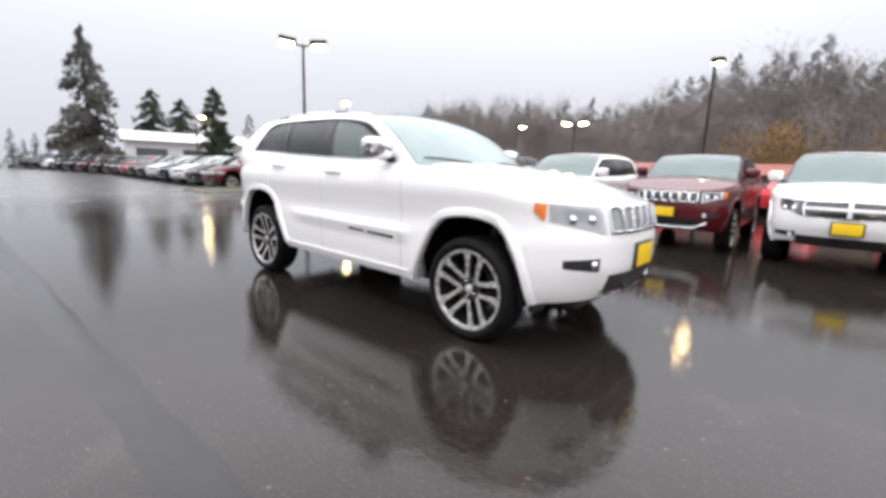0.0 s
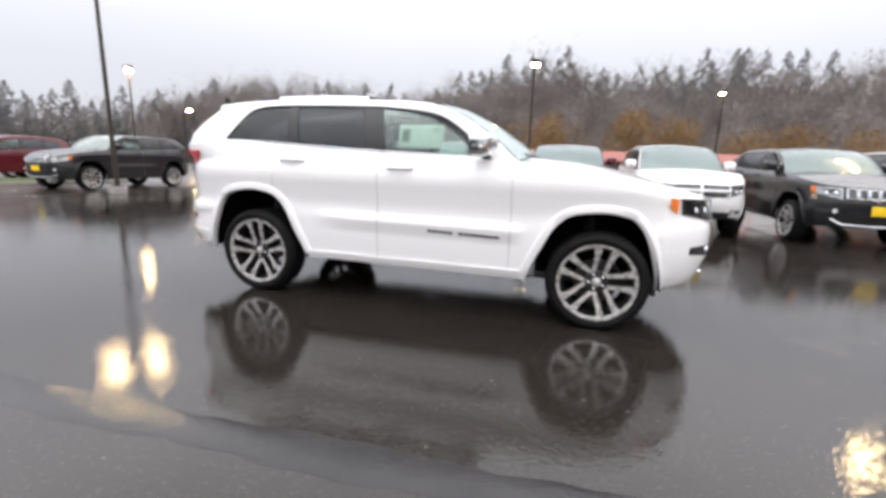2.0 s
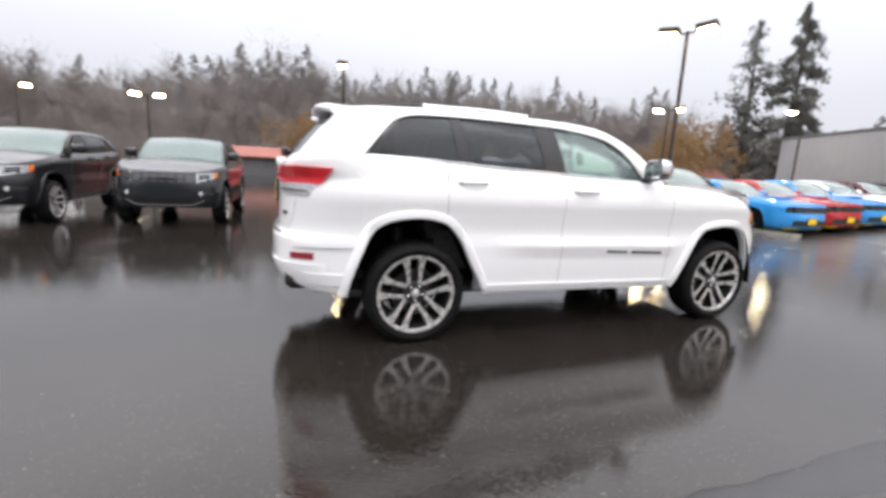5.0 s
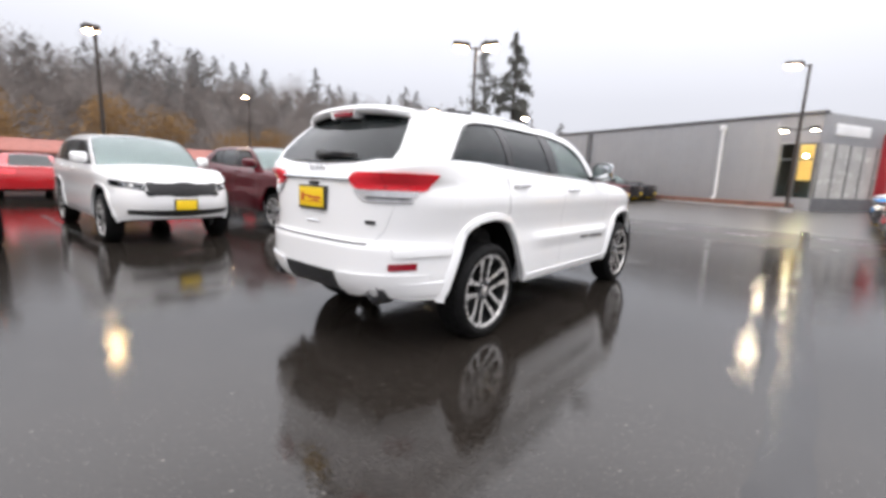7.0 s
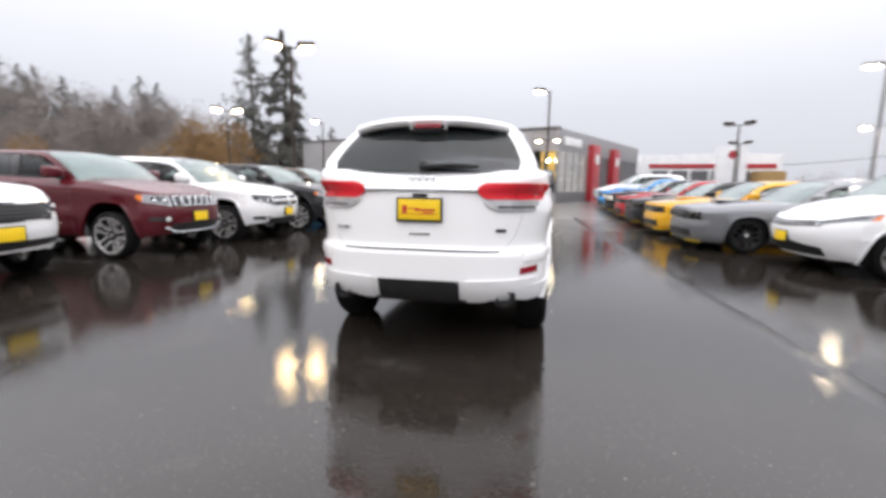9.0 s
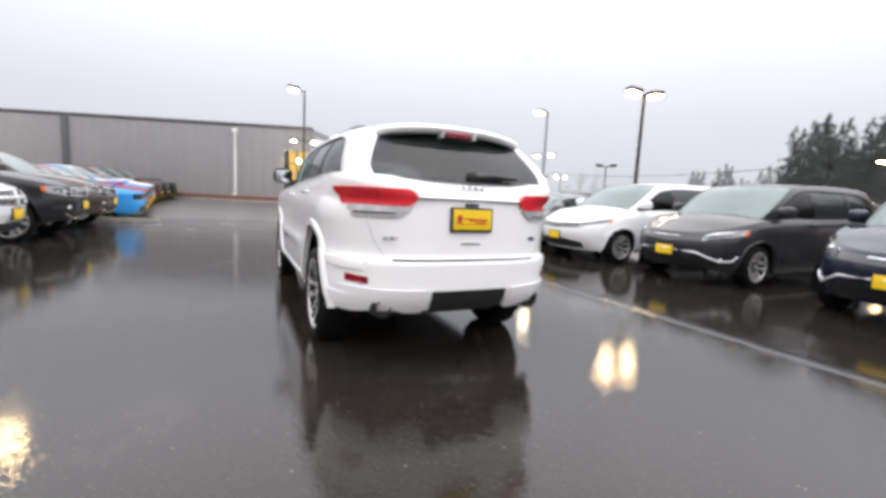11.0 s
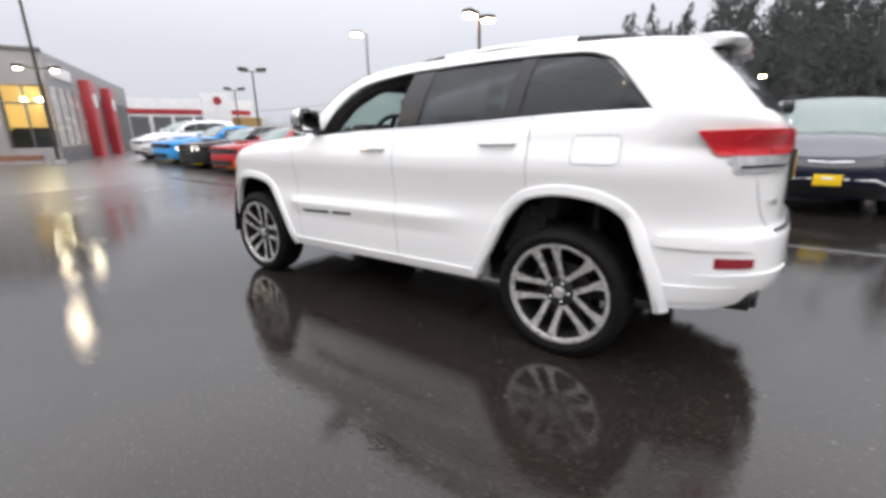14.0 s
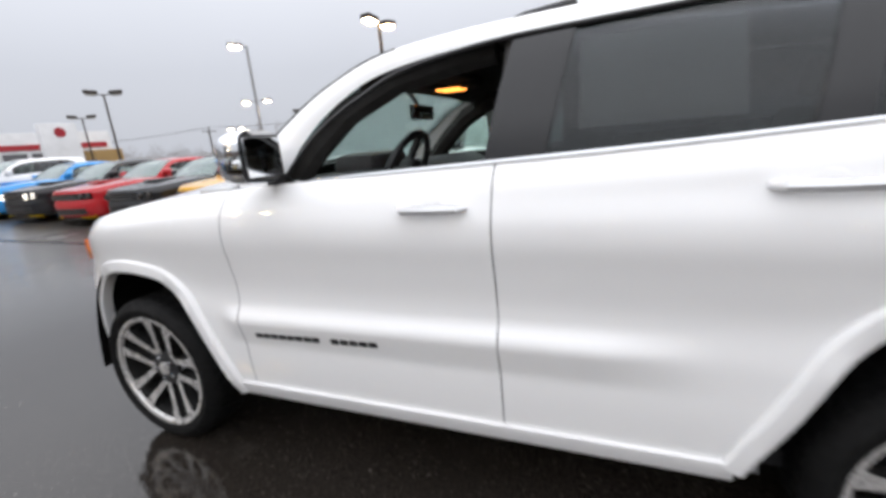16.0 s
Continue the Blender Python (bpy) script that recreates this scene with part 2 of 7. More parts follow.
def asphalt():
    """Old asphalt under a thin film of rain: stones show through, puddles mirror."""
    m, nt, b = mat_new("wet_asphalt")
    fine = noise_fac(nt, 120, 2, 0, 1, 0.6, (0.38, 0.62))
    grit = noise_fac(nt, 45, 4, 0, 1, 0.65)
    dry_sheen = noise_fac(nt, 0.9, 7, 0, 1, 0.66, (0.58, 0.80))
    cx = nt.nodes.new("ShaderNodeTexCoord")
    sx = nt.nodes.new("ShaderNodeSeparateXYZ")
    nt.links.new(cx.outputs["Object"], sx.inputs[0])
    # Far ends in x join the dry patches to carry painted sky sheen.
    rise = nt.nodes.new("ShaderNodeMapRange")
    rise.inputs["From Min"].default_value, rise.inputs["From Max"].default_value = 4.0, 13.0
    nt.links.new(sx.outputs["X"], rise.inputs["Value"])
    west = nt.nodes.new("ShaderNodeMapRange")
    west.inputs["From Min"].default_value, west.inputs["From Max"].default_value = -8.0, -16.0
    west.inputs["To Max"].default_value = 0.8
    nt.links.new(sx.outputs["X"], west.inputs["Value"])
    far = nt.nodes.new("ShaderNodeMath")
    nt.links.new(rise.outputs["Result"], far.inputs[0])
    nt.links.new(west.outputs["Result"], far.inputs[1])
    both = nt.nodes.new("ShaderNodeMath")
    both.operation = "MULTIPLY_ADD"
    both.use_clamp = True
    both.inputs[1].default_value = 0.75
    nt.links.new(far.outputs[0], both.inputs[0])
    nt.links.new(dry_sheen, both.inputs[2])
    dry_sheen = both.outputs[0]
    c = mix_col(nt, fine, (0.0065, 0.0054, 0.0045), (0.038, 0.032, 0.027))
    c = mix_col(nt, noise_fac(nt, 2.1, 5, 0, 0.55), c, (0.0145, 0.0122, 0.0102))
    co = nt.nodes.new("ShaderNodeTexCoord")
    v = nt.nodes.new("ShaderNodeTexVoronoi")
    v.inputs["Scale"].default_value = 34
    nt.links.new(co.outputs["Object"], v.inputs["Vector"])
    sp = nt.nodes.new("ShaderNodeMapRange")
    sp.inputs["From Min"].default_value, sp.inputs["From Max"].default_value = 0.10, 0.22
    sp.inputs["To Min"].default_value, sp.inputs["To Max"].default_value = 0.6, 0.0
    nt.links.new(v.outputs["Distance"], sp.inputs["Value"])
    c = mix_col(nt, sp.outputs["Result"], c, (0.088, 0.079, 0.070))
    fv = nt.nodes.new("ShaderNodeTexVoronoi")
    fv.inputs["Scale"].default_value = 7.5
    nt.links.new(co.outputs["Object"], fv.inputs["Vector"])
    fl = nt.nodes.new("ShaderNodeMapRange")
    fl.inputs["From Min"].default_value, fl.inputs["From Max"].default_value = 0.035, 0.07
    fl.inputs["To Min"].default_value, fl.inputs["To Max"].default_value = 0.6, 0.0
    nt.links.new(fv.outputs["Distance"], fl.inputs["Value"])
    c = mix_col(nt, fl.outputs["Result"], c, (0.20, 0.185, 0.165))
    # Pale tone for dry patches and, far out, the sky's sheen as colour.
    dry_sheen_col = mix_col(nt, fine, (0.055, 0.051, 0.047), (0.135, 0.125, 0.116))
    half = nt.nodes.new("ShaderNodeMath")
    half.operation = "MULTIPLY"
    half.inputs[1].default_value = 0.6
    nt.links.new(dry_sheen, half.inputs[0])
    c = mix_col(nt, half.outputs[0], c, dry_sheen_col)
    nt.links.new(c, b.inputs["Base Color"])
    r = nt.nodes.new("ShaderNodeMapRange")
    r.inputs["To Min"].default_value, r.inputs["To Max"].default_value = 0.05, 0.42
    nt.links.new(dry_sheen, r.inputs["Value"])
    nt.links.new(r.outputs["Result"], b.inputs["Roughness"])
    b.inputs["IOR"].default_value = 1.46
    amt = nt.nodes.new("ShaderNodeMapRange")
    amt.inputs["To Min"].default_value, amt.inputs["To Max"].default_value = 0.11, 0.6
    nt.links.new(dry_sheen, amt.inputs["Value"])
    mul = nt.nodes.new("ShaderNodeMath")
    mul.operation = "MULTIPLY"
    nt.links.new(grit, mul.inputs[0])
    nt.links.new(amt.outputs["Result"], mul.inputs[1])
    calm = noise_fac(nt, 0.8, 3, 0.10, 0.62)
    wave = nt.nodes.new("ShaderNodeMath")
    wave.operation = "MULTIPLY"
    nt.links.new(noise_fac(nt, 17, 3, 0, 1, 0.5, (0.25, 0.75)), wave.inputs[0])
    nt.links.new(calm, wave.inputs[1])
    ripple = wave.outputs[0]
    nt.links.new(far.outputs[0], b.inputs["Coat Weight"])
    b.inputs["Coat Roughness"].default_value, b.inputs["Coat IOR"].default_value = 0.30, 1.45
    add = nt.nodes.new("ShaderNodeMath")
    nt.links.new(mul.outputs[0], add.inputs[0])
    nt.links.new(ripple, add.inputs[1])
    pv = nt.nodes.new("ShaderNodeTexVoronoi")
    pv.inputs["Scale"].default_value = 30
    nt.links.new(co.outputs["Object"], pv.inputs["Vector"])
    peb = nt.nodes.new("ShaderNodeMapRange")
    peb.inputs["From Min"].default_value, peb.inputs["From Max"].default_value = 0.05, 0.42
    peb.inputs["To Min"].default_value, peb.inputs["To Max"].default_value = 1.0, 0.0
    nt.links.new(pv.outputs["Distance"], peb.inputs["Value"])
    poke = nt.nodes.new("ShaderNodeMath")
    poke.operation = "MULTIPLY"
    nt.links.new(peb.outputs["Result"], poke.inputs[0])
    nt.links.new(noise_fac(nt, 2.6, 6, 0.10, 0.34, 0.7, (0.42, 0.62)), poke.inputs[1])
    last = nt.nodes.new("ShaderNodeMath")
    nt.links.new(add.outputs[0], last.inputs[0])
    nt.links.new(poke.outputs[0], last.inputs[1])
    add_bump(nt, b, last.outputs[0], 0.15, 0.01)
    return m


ASPHALT = asphalt()
SEAL = plain("fresh_seal", (0.020, 0.019, 0.019), 0.18, 0.0, 0.3, 3, 0.10, 0.0, 0.42)
LINEPAINT = plain("worn_line_paint", (0.050, 0.050, 0.048), 0.2, 0.0, 0.7, 5)
GRASS = plain("wet_grass", (0.06, 0.085, 0.025), 0.7, 0.0, 0.5, 8, 0.5)
SOIL = plain("bark_mulch", (0.15, 0.065, 0.042), 0.8, 0.0, 0.4, 6, 0.5)
KERB = plain("kerb_concrete", (0.27, 0.26, 0.25), 0.5, 0.0, 0.25, 4, 0.2)
CLAD = plain("grey_cladding", (0.285, 0.285, 0.292), 0.65, 0.0, 0.04, 0.7, 0.03)
# Opaque pale colour with the sky's reflection painted into the glass.
SKYGLASS = plain("sky_pale_glass", (0.40, 0.39, 0.37), 0.25, 0.0, 0.15, 0.8, 0.0, 0.3)
CLADDARK = plain("dark_cladding", (0.11, 0.11, 0.115), 0.6, 0.0, 0.1, 1.5)
OFFWHITE = plain("white_render", (0.78, 0.78, 0.78), 0.7, 0.0, 0.08, 1)
REDPANEL = plain("red_panel", (0.40, 0.025, 0.035), 0.35, 0.0, 0.1, 1)
WARMGLOW = glow("showroom_glow", (1.0, 0.55, 0.17), 0.9)
ROOFRED = plain("terracotta_roof", (0.30, 0.10, 0.075), 0.7, 0.0, 0.25, 2)
BARK = plain("bark", (0.055, 0.043, 0.035), 0.85, 0.0, 0.4, 8, 0.4)
def leafy(name, col, vary=0.45):
    m, nt, b = mat_new(name)
    g = nt.nodes.new("ShaderNodeNewGeometry")
    c = mix_col(nt, g.outputs["Random Per Island"], tuple(x * (1 - vary) for x in col), tuple(x * (1 + vary) for x in col))
    c = mix_col(nt, noise_fac(nt, 0.25, 3, 0, 0.5), c, tuple(x * 0.6 for x in col))
    nt.links.new(c, b.inputs["Base Color"])
    b.inputs["Roughness"].default_value = 0.85
    b.inputs["Specular IOR Level"].default_value = 0.08
    up = nt.nodes.new("ShaderNodeVectorMath")
    up.inputs[1].default_value = (0.0, 0.0, 1.6)
    nt.links.new(g.outputs["Normal"], up.inputs[0])
    unit = nt.nodes.new("ShaderNodeVectorMath")
    unit.operation = "NORMALIZE"
    nt.links.new(up.outputs["Vector"], unit.inputs[0])
    nt.links.new(unit.outputs["Vector"], b.inputs["Normal"])
    return m


# Haze is put into the base colours: firs and bare twigs lightened.
HAZEFIR = leafy("fir_needles", (0.095, 0.100, 0.094), 0.15)
MIDHAZEFIR = leafy("mid_hazed_fir_needles", (0.118, 0.116, 0.102), 0.35)
FARHAZEFIR = leafy("far_hazed_fir_needles", (0.185, 0.180, 0.173), 0.10)
HAZETWIG = leafy("hazed_bare_twigs", (0.255, 0.222, 0.203), 0.10)
RUST = leafy("rust_willow", (0.255, 0.155, 0.072), 0.15)
HEDGE = leafy("dark_hedge", (0.05, 0.062, 0.042))
HILL = plain("wooded_slope", (0.15, 0.130, 0.117), 0.9, 0.0, 0.3, 0.15, 0.5)


# ---- mesh tools ----
def part(name, bm, material, parent=None, label="", smooth=True, sharp=40):
    """One bmesh as ONE mesh object under a thing or a part."""
    me = bpy.data.meshes.new(name)
    bmesh.ops.recalc_face_normals(bm, faces=bm.faces)
    if smooth:
        for f in bm.faces:
            f.smooth = True
        for e in bm.edges:
            if len(e.link_faces) == 2 and e.calc_face_angle(0) > radians(sharp):
                e.smooth = False
    bm.to_mesh(me)
    bm.free()
    for m in (material if isinstance(material, (list, tuple)) else [material]):
        me.materials.append(m)
    ob = new(name, me)
    if parent is not None:
        ob.parent = parent
    if label:
        ob["label"] = label
    return ob


def thing(name, label, category, m=None, group="", kind=""):
    ob = tagged(new(name), label, category, group, kind)
    ob.empty_display_size = 0.2
    if m is not None:
        ob.matrix_world = m
    return ob


def grid(bm, P, keep=None, close=False):
    """Quads over an array of points n x m x 3."""
    n, m = P.shape[:2]
    V = [[bm.verts.new(P[i, j]) for j in range(m)] for i in range(n)]
    for i in range(n - 1):
        for j in range(m - 1 if not close else m):
            k = (j + 1) % m
            if keep is None or keep(i, j):
                q = [V[i][j], V[i + 1][j], V[i + 1][k], V[i][k]]
                bm.faces.new(q)
    return V


def slab(P, off, back):
    """A solid shell: the sheet P pushed out by off, with edges that run back by the vector back."""
    bm = bmesh.new()
    off, back = np.array(off, float), np.array(back, float)
    n, m = P.shape[:2]
    A = grid(bm, P + off)
    B = grid(bm, P + off + back)
    for i in range(n - 1):
        for j in (0, m - 1):
            bm.faces.new([A[i][j], A[i + 1][j], B[i + 1][j], B[i][j]])
    for j in range(m - 1):
        for i in (0, n - 1):
            bm.faces.new([A[i][j], A[i][j + 1], B[i][j + 1], B[i][j]])
    return bm


def box(bm, lo, hi, bevel=0.0, m=None):
    lo, hi = Vector(lo), Vector(hi)
    c, s = (lo + hi) / 2, hi - lo
    r = bmesh.ops.create_cube(bm, size=1.0, matrix=(m or Matrix()) @ Matrix.LocRotScale(c, None, s))
    if bevel:
        es = list({e for v in r["verts"] for e in v.link_edges})
        bmesh.ops.bevel(bm, geom=es, offset=bevel, segments=2, affect="EDGES", profile=0.6)
    return bm


def boxed(lo, hi, bevel=0.0, m=None):
    return box(bmesh.new(), lo, hi, bevel, m)


def lathe(profile, n=32, axis="y", centre=(0, 0, 0), arc=2 * math.pi):
    """Turns (radius, along) pairs about an axis."""
    bm = bmesh.new()
    P = np.zeros((len(profile), n, 3))
    for i, (r, a) in enumerate(profile):
        for j in range(n):
            t = arc * j / n
            u, v = r * math.cos(t), r * math.sin(t)
            P[i, j] = {"y": (u, a, v), "z": (u, v, a), "x": (a, u, v)}[axis]
    grid(bm, P + np.array(centre, float), close=True)
    return bm


def tube(bm, pts, r, n=8, cap=True):
    """A round bar along points; r is one radius or one for each point."""
    pts = [Vector(p) for p in pts]
    rs = r if isinstance(r, (list, tuple)) else [r] * len(pts)
    rings = []
    side = None
    for i, p in enumerate(pts):
        d = (pts[min(i + 1, len(pts) - 1)] - pts[max(i - 1, 0)]).normalized()
        if side is None:
            side = d.orthogonal().normalized()
        side = (side - d * side.dot(d)).normalized()
        up = d.cross(side)
        rings.append([bm.verts.new(p + (side * math.cos(2 * math.pi * k / n) + up * math.sin(2 * math.pi * k / n)) * rs[i]) for k in range(n)])
    for a, b in zip(rings, rings[1:]):
        for k in range(n):
            bm.faces.new([a[k], a[(k + 1) % n], b[(k + 1) % n], b[k]])
    if cap:
        bm.faces.new(rings[0])
        bm.faces.new(rings[-1])
    return bm


def curve(tab):
    """A smooth function through (x, y) pairs that never overshoots."""
    t = sorted(tab)
    x, y = np.array([a for a, _ in t], float), np.array([b for _, b in t], float)
    h, d = np.diff(x), np.diff(y) / np.diff(x)
    s = np.zeros(len(x))
    for i in range(1, len(x) - 1):
        if d[i - 1] * d[i] > 0:
            w1, w2 = 2 * h[i] + h[i - 1], h[i] + 2 * h[i - 1]
            s[i] = (w1 + w2) / (w1 / d[i - 1] + w2 / d[i])
    s[0], s[-1] = d[0], d[-1]

    def f(q):
        q = float(min(max(q, x[0]), x[-1]))
        i = int(min(max(np.searchsorted(x, q) - 1, 0), len(h) - 1))
        u = (q - x[i]) / h[i]
        return float((1 + 2 * u) * (1 - u) ** 2 * y[i] + u * (1 - u) ** 2 * h[i] * s[i] + u * u * (3 - 2 * u) * y[i + 1] + u * u * (u - 1) * h[i] * s[i + 1])
    return f


def spread(tab, n):
    """n rows evenly through the rows of a table, smooth in every column."""
    k = range(len(tab))
    cs = [curve(list(zip(k, [r[c] for r in tab]))) for c in range(len(tab[0]))]
    return np.array([[c(q) for c in cs] for q in np.linspace(0, len(tab) - 1, n)])


# ---- vehicles ----
# Shapes in the vehicle's own frame: x ahead, y to its left, z up, wheels standing on z = 0.
SUV = dict(
    axle=(1.4575, -1.4575), track=0.80, tyre=0.372, rim=0.285, tread=0.25,
    nose=[(0.26, 2.16), (0.36, 2.24), (0.48, 2.30), (0.62, 2.335), (0.74, 2.335), (0.84, 2.32), (0.94, 2.31), (1.05, 2.25)],
    tail=[(0.30, -2.24), (0.38, -2.34), (0.46, -2.41), (0.58, -2.45), (0.75, -2.45), (0.80, -2.41), (1.0, -2.40), (1.2, -2.385), (1.27, -2.36), (1.34, -2.28)],
    side=[(0.26, 0.85), (0.33, 0.885), (0.42, 0.918), (0.6, 0.93), (0.7, 0.93), (0.83, 0.919), (0.95, 0.933), (1.05, 0.947), (1.085, 0.945), (1.2, 0.912), (1.36, 0.885)],
    top=[(-2.5, 1.32), (-2.2, 1.335), (-1.83, 1.335), (-0.6, 1.285), (0.56, 1.24), (0.84, 1.225), (1.25, 1.195), (1.65, 1.14), (1.95, 1.08), (2.15, 1.035), (2.4, 1.005)],
    sill=[(-2.5, 0.42), (-1.95, 0.40), (-1.0, 0.362), (0.9, 0.34), (1.8, 0.33), (2.1, 0.36), (2.4, 0.40)],
    ends=(1.30, 2.4, 2.6, -1.60, 2.6, 3.6),
    hood=0.055, curl=0.045,
    ring=[(0.57, 1.235, 0.84, 1.222), (0.46, 1.38, 0.60, 1.425), (0.33, 1.49, 0.36, 1.575), (0.12, 1.59, 0.12, 1.665), (-0.30, 1.64, -0.2, 1.70), (-1.0, 1.65, -1.0, 1.715),
          (-1.40, 1.64, -1.55, 1.70), (-1.57, 1.60, -1.90, 1.672), (-1.68, 1.50, -2.065, 1.53), (-1.83, 1.335, -2.245, 1.315)],
    corner=(3, 7), crown=0.035,
    lean=[(1.0, 0.90), (1.22, 0.86), (1.33, 0.835), (1.64, 0.705), (1.70, 0.645), (1.76, 0.60)],
    taper=[(0.95, 0.90), (0.6, 0.95), (0.2, 0.99), (-1.2, 1.0), (-1.5, 0.98), (-1.8, 0.935), (-2.0, 0.885), (-2.14, 0.86), (-2.25, 0.84), (-2.4, 0.80)],
    panes=[(0.57, -0.25), (-0.42, -1.05), (-1.14, -1.83)], shear=-0.08,
    arch=[(-0.60, 0.0), (-0.54, 0.33), (-0.44, 0.58), (-0.32, 0.79), (-0.20, 0.87), (0.0, 0.895), (0.18, 0.87), (0.28, 0.79), (0.37, 0.60), (0.42, 0.38), (0.45, 0.0)],
    archr=[(-0.55, 0.0), (-0.49, 0.42), (-0.41, 0.66), (-0.31, 0.85), (-0.16, 0.915), (0.0, 0.93), (0.18, 0.90), (0.31, 0.79), (0.41, 0.60), (0.53, 0.34), (0.58, 0.0)],
    doors=(0.80, -0.285, -1.255), crease=True, grille=(0.825, 0.995), full=0.7, joined=True)

DURANGO = dict(SUV)
DURANGO.update(
    axle=(1.52, -1.52), tyre=0.375,
    nose=[(0.26, 2.26), (0.36, 2.34), (0.5, 2.42), (0.66, 2.47), (0.78, 2.47), (0.9, 2.45), (1.0, 2.40), (1.1, 2.30)],
    top=[(-2.6, 1.28), (-1.9, 1.28), (-0.6, 1.23), (0.56, 1.20), (0.92, 1.19), (1.3, 1.18), (1.75, 1.14), (2.1, 1.07), (2.3, 1.02), (2.5, 0.99)],
    tail=[(0.30, -2.45), (0.46, -2.58), (0.8, -2.60), (1.2, -2.56), (1.34, -2.50)],
    ring=[(0.66, 1.20, 0.92, 1.188), (0.54, 1.34, 0.68, 1.40), (0.40, 1.47, 0.42, 1.56), (0.16, 1.58, 0.16, 1.68), (-0.30, 1.63, -0.2, 1.725), (-1.1, 1.65, -1.1, 1.75),
          (-1.7, 1.63, -1.8, 1.73), (-2.0, 1.56, -2.28, 1.68), (-2.08, 1.45, -2.38, 1.52), (-2.16, 1.285, -2.46, 1.30)],
    panes=[(0.66, -0.22), (-0.38, -1.15), (-1.26, -2.16)], doors=(0.86, -0.27, -1.25),
    taper=[(1.0, 0.90), (0.6, 0.95), (0.2, 0.99), (-1.2, 1.0), (-1.9, 0.975), (-2.2, 0.94), (-2.5, 0.90)], crease=False)

VAN = dict(SUV)
VAN.update(
    axle=(1.545, -1.545), tyre=0.34, rim=0.24, track=0.83,
    nose=[(0.2, 2.30), (0.32, 2.40), (0.46, 2.50), (0.6, 2.54), (0.7, 2.53), (0.8, 2.46), (0.9, 2.34)],
    tail=[(0.25, -2.50), (0.46, -2.62), (0.8, -2.63), (1.1, -2.58), (1.3, -2.50)],
    side=[(0.2, 0.90), (0.3, 0.96), (0.6, 0.985), (0.9, 0.985), (1.05, 0.96), (1.25, 0.93)],
    top=[(-2.7, 1.18), (-1.6, 1.16), (0.0, 1.13), (1.0, 1.10), (1.35, 1.08), (1.7, 1.03), (2.0, 0.96), (2.3, 0.87), (2.55, 0.80)],
    sill=[(-2.7, 0.34), (-1.0, 0.22), (0.9, 0.22), (2.5, 0.24)], ends=(1.35, 2.1, 2.2, -1.7, 2.8, 3.4), hood=0.08,
    ring=[(1.00, 1.10, 1.34, 1.075), (0.82, 1.24, 1.02, 1.29), (0.58, 1.40, 0.72, 1.49), (0.30, 1.54, 0.38, 1.65), (-0.3, 1.61, -0.2, 1.71), (-1.2, 1.62, -1.1, 1.74),
          (-1.8, 1.60, -1.9, 1.73), (-2.1, 1.53, -2.35, 1.68), (-2.2, 1.40, -2.45, 1.45), (-2.28, 1.17, -2.55, 1.18)],
    lean=[(0.9, 0.94), (1.1, 0.905), (1.35, 0.85), (1.6, 0.745), (1.75, 0.64)],
    taper=[(1.5, 0.80), (1.0, 0.90), (0.5, 0.97), (0.0, 1.0), (-1.6, 1.0), (-2.2, 0.96), (-2.6, 0.90)],
    panes=[(1.00, -0.02), (-0.12, -1.18), (-1.28, -2.28)], shear=0.0, doors=(1.05, -0.06, -1.22), crease=False,
    arch=[(-0.42, 0.0), (-0.40, 0.30), (-0.35, 0.52), (-0.22, 0.68), (0.0, 0.73), (0.22, 0.68), (0.35, 0.52), (0.40, 0.30), (0.42, 0.0)])
VAN["archr"] = VAN["arch"]

COUPE = dict(SUV)
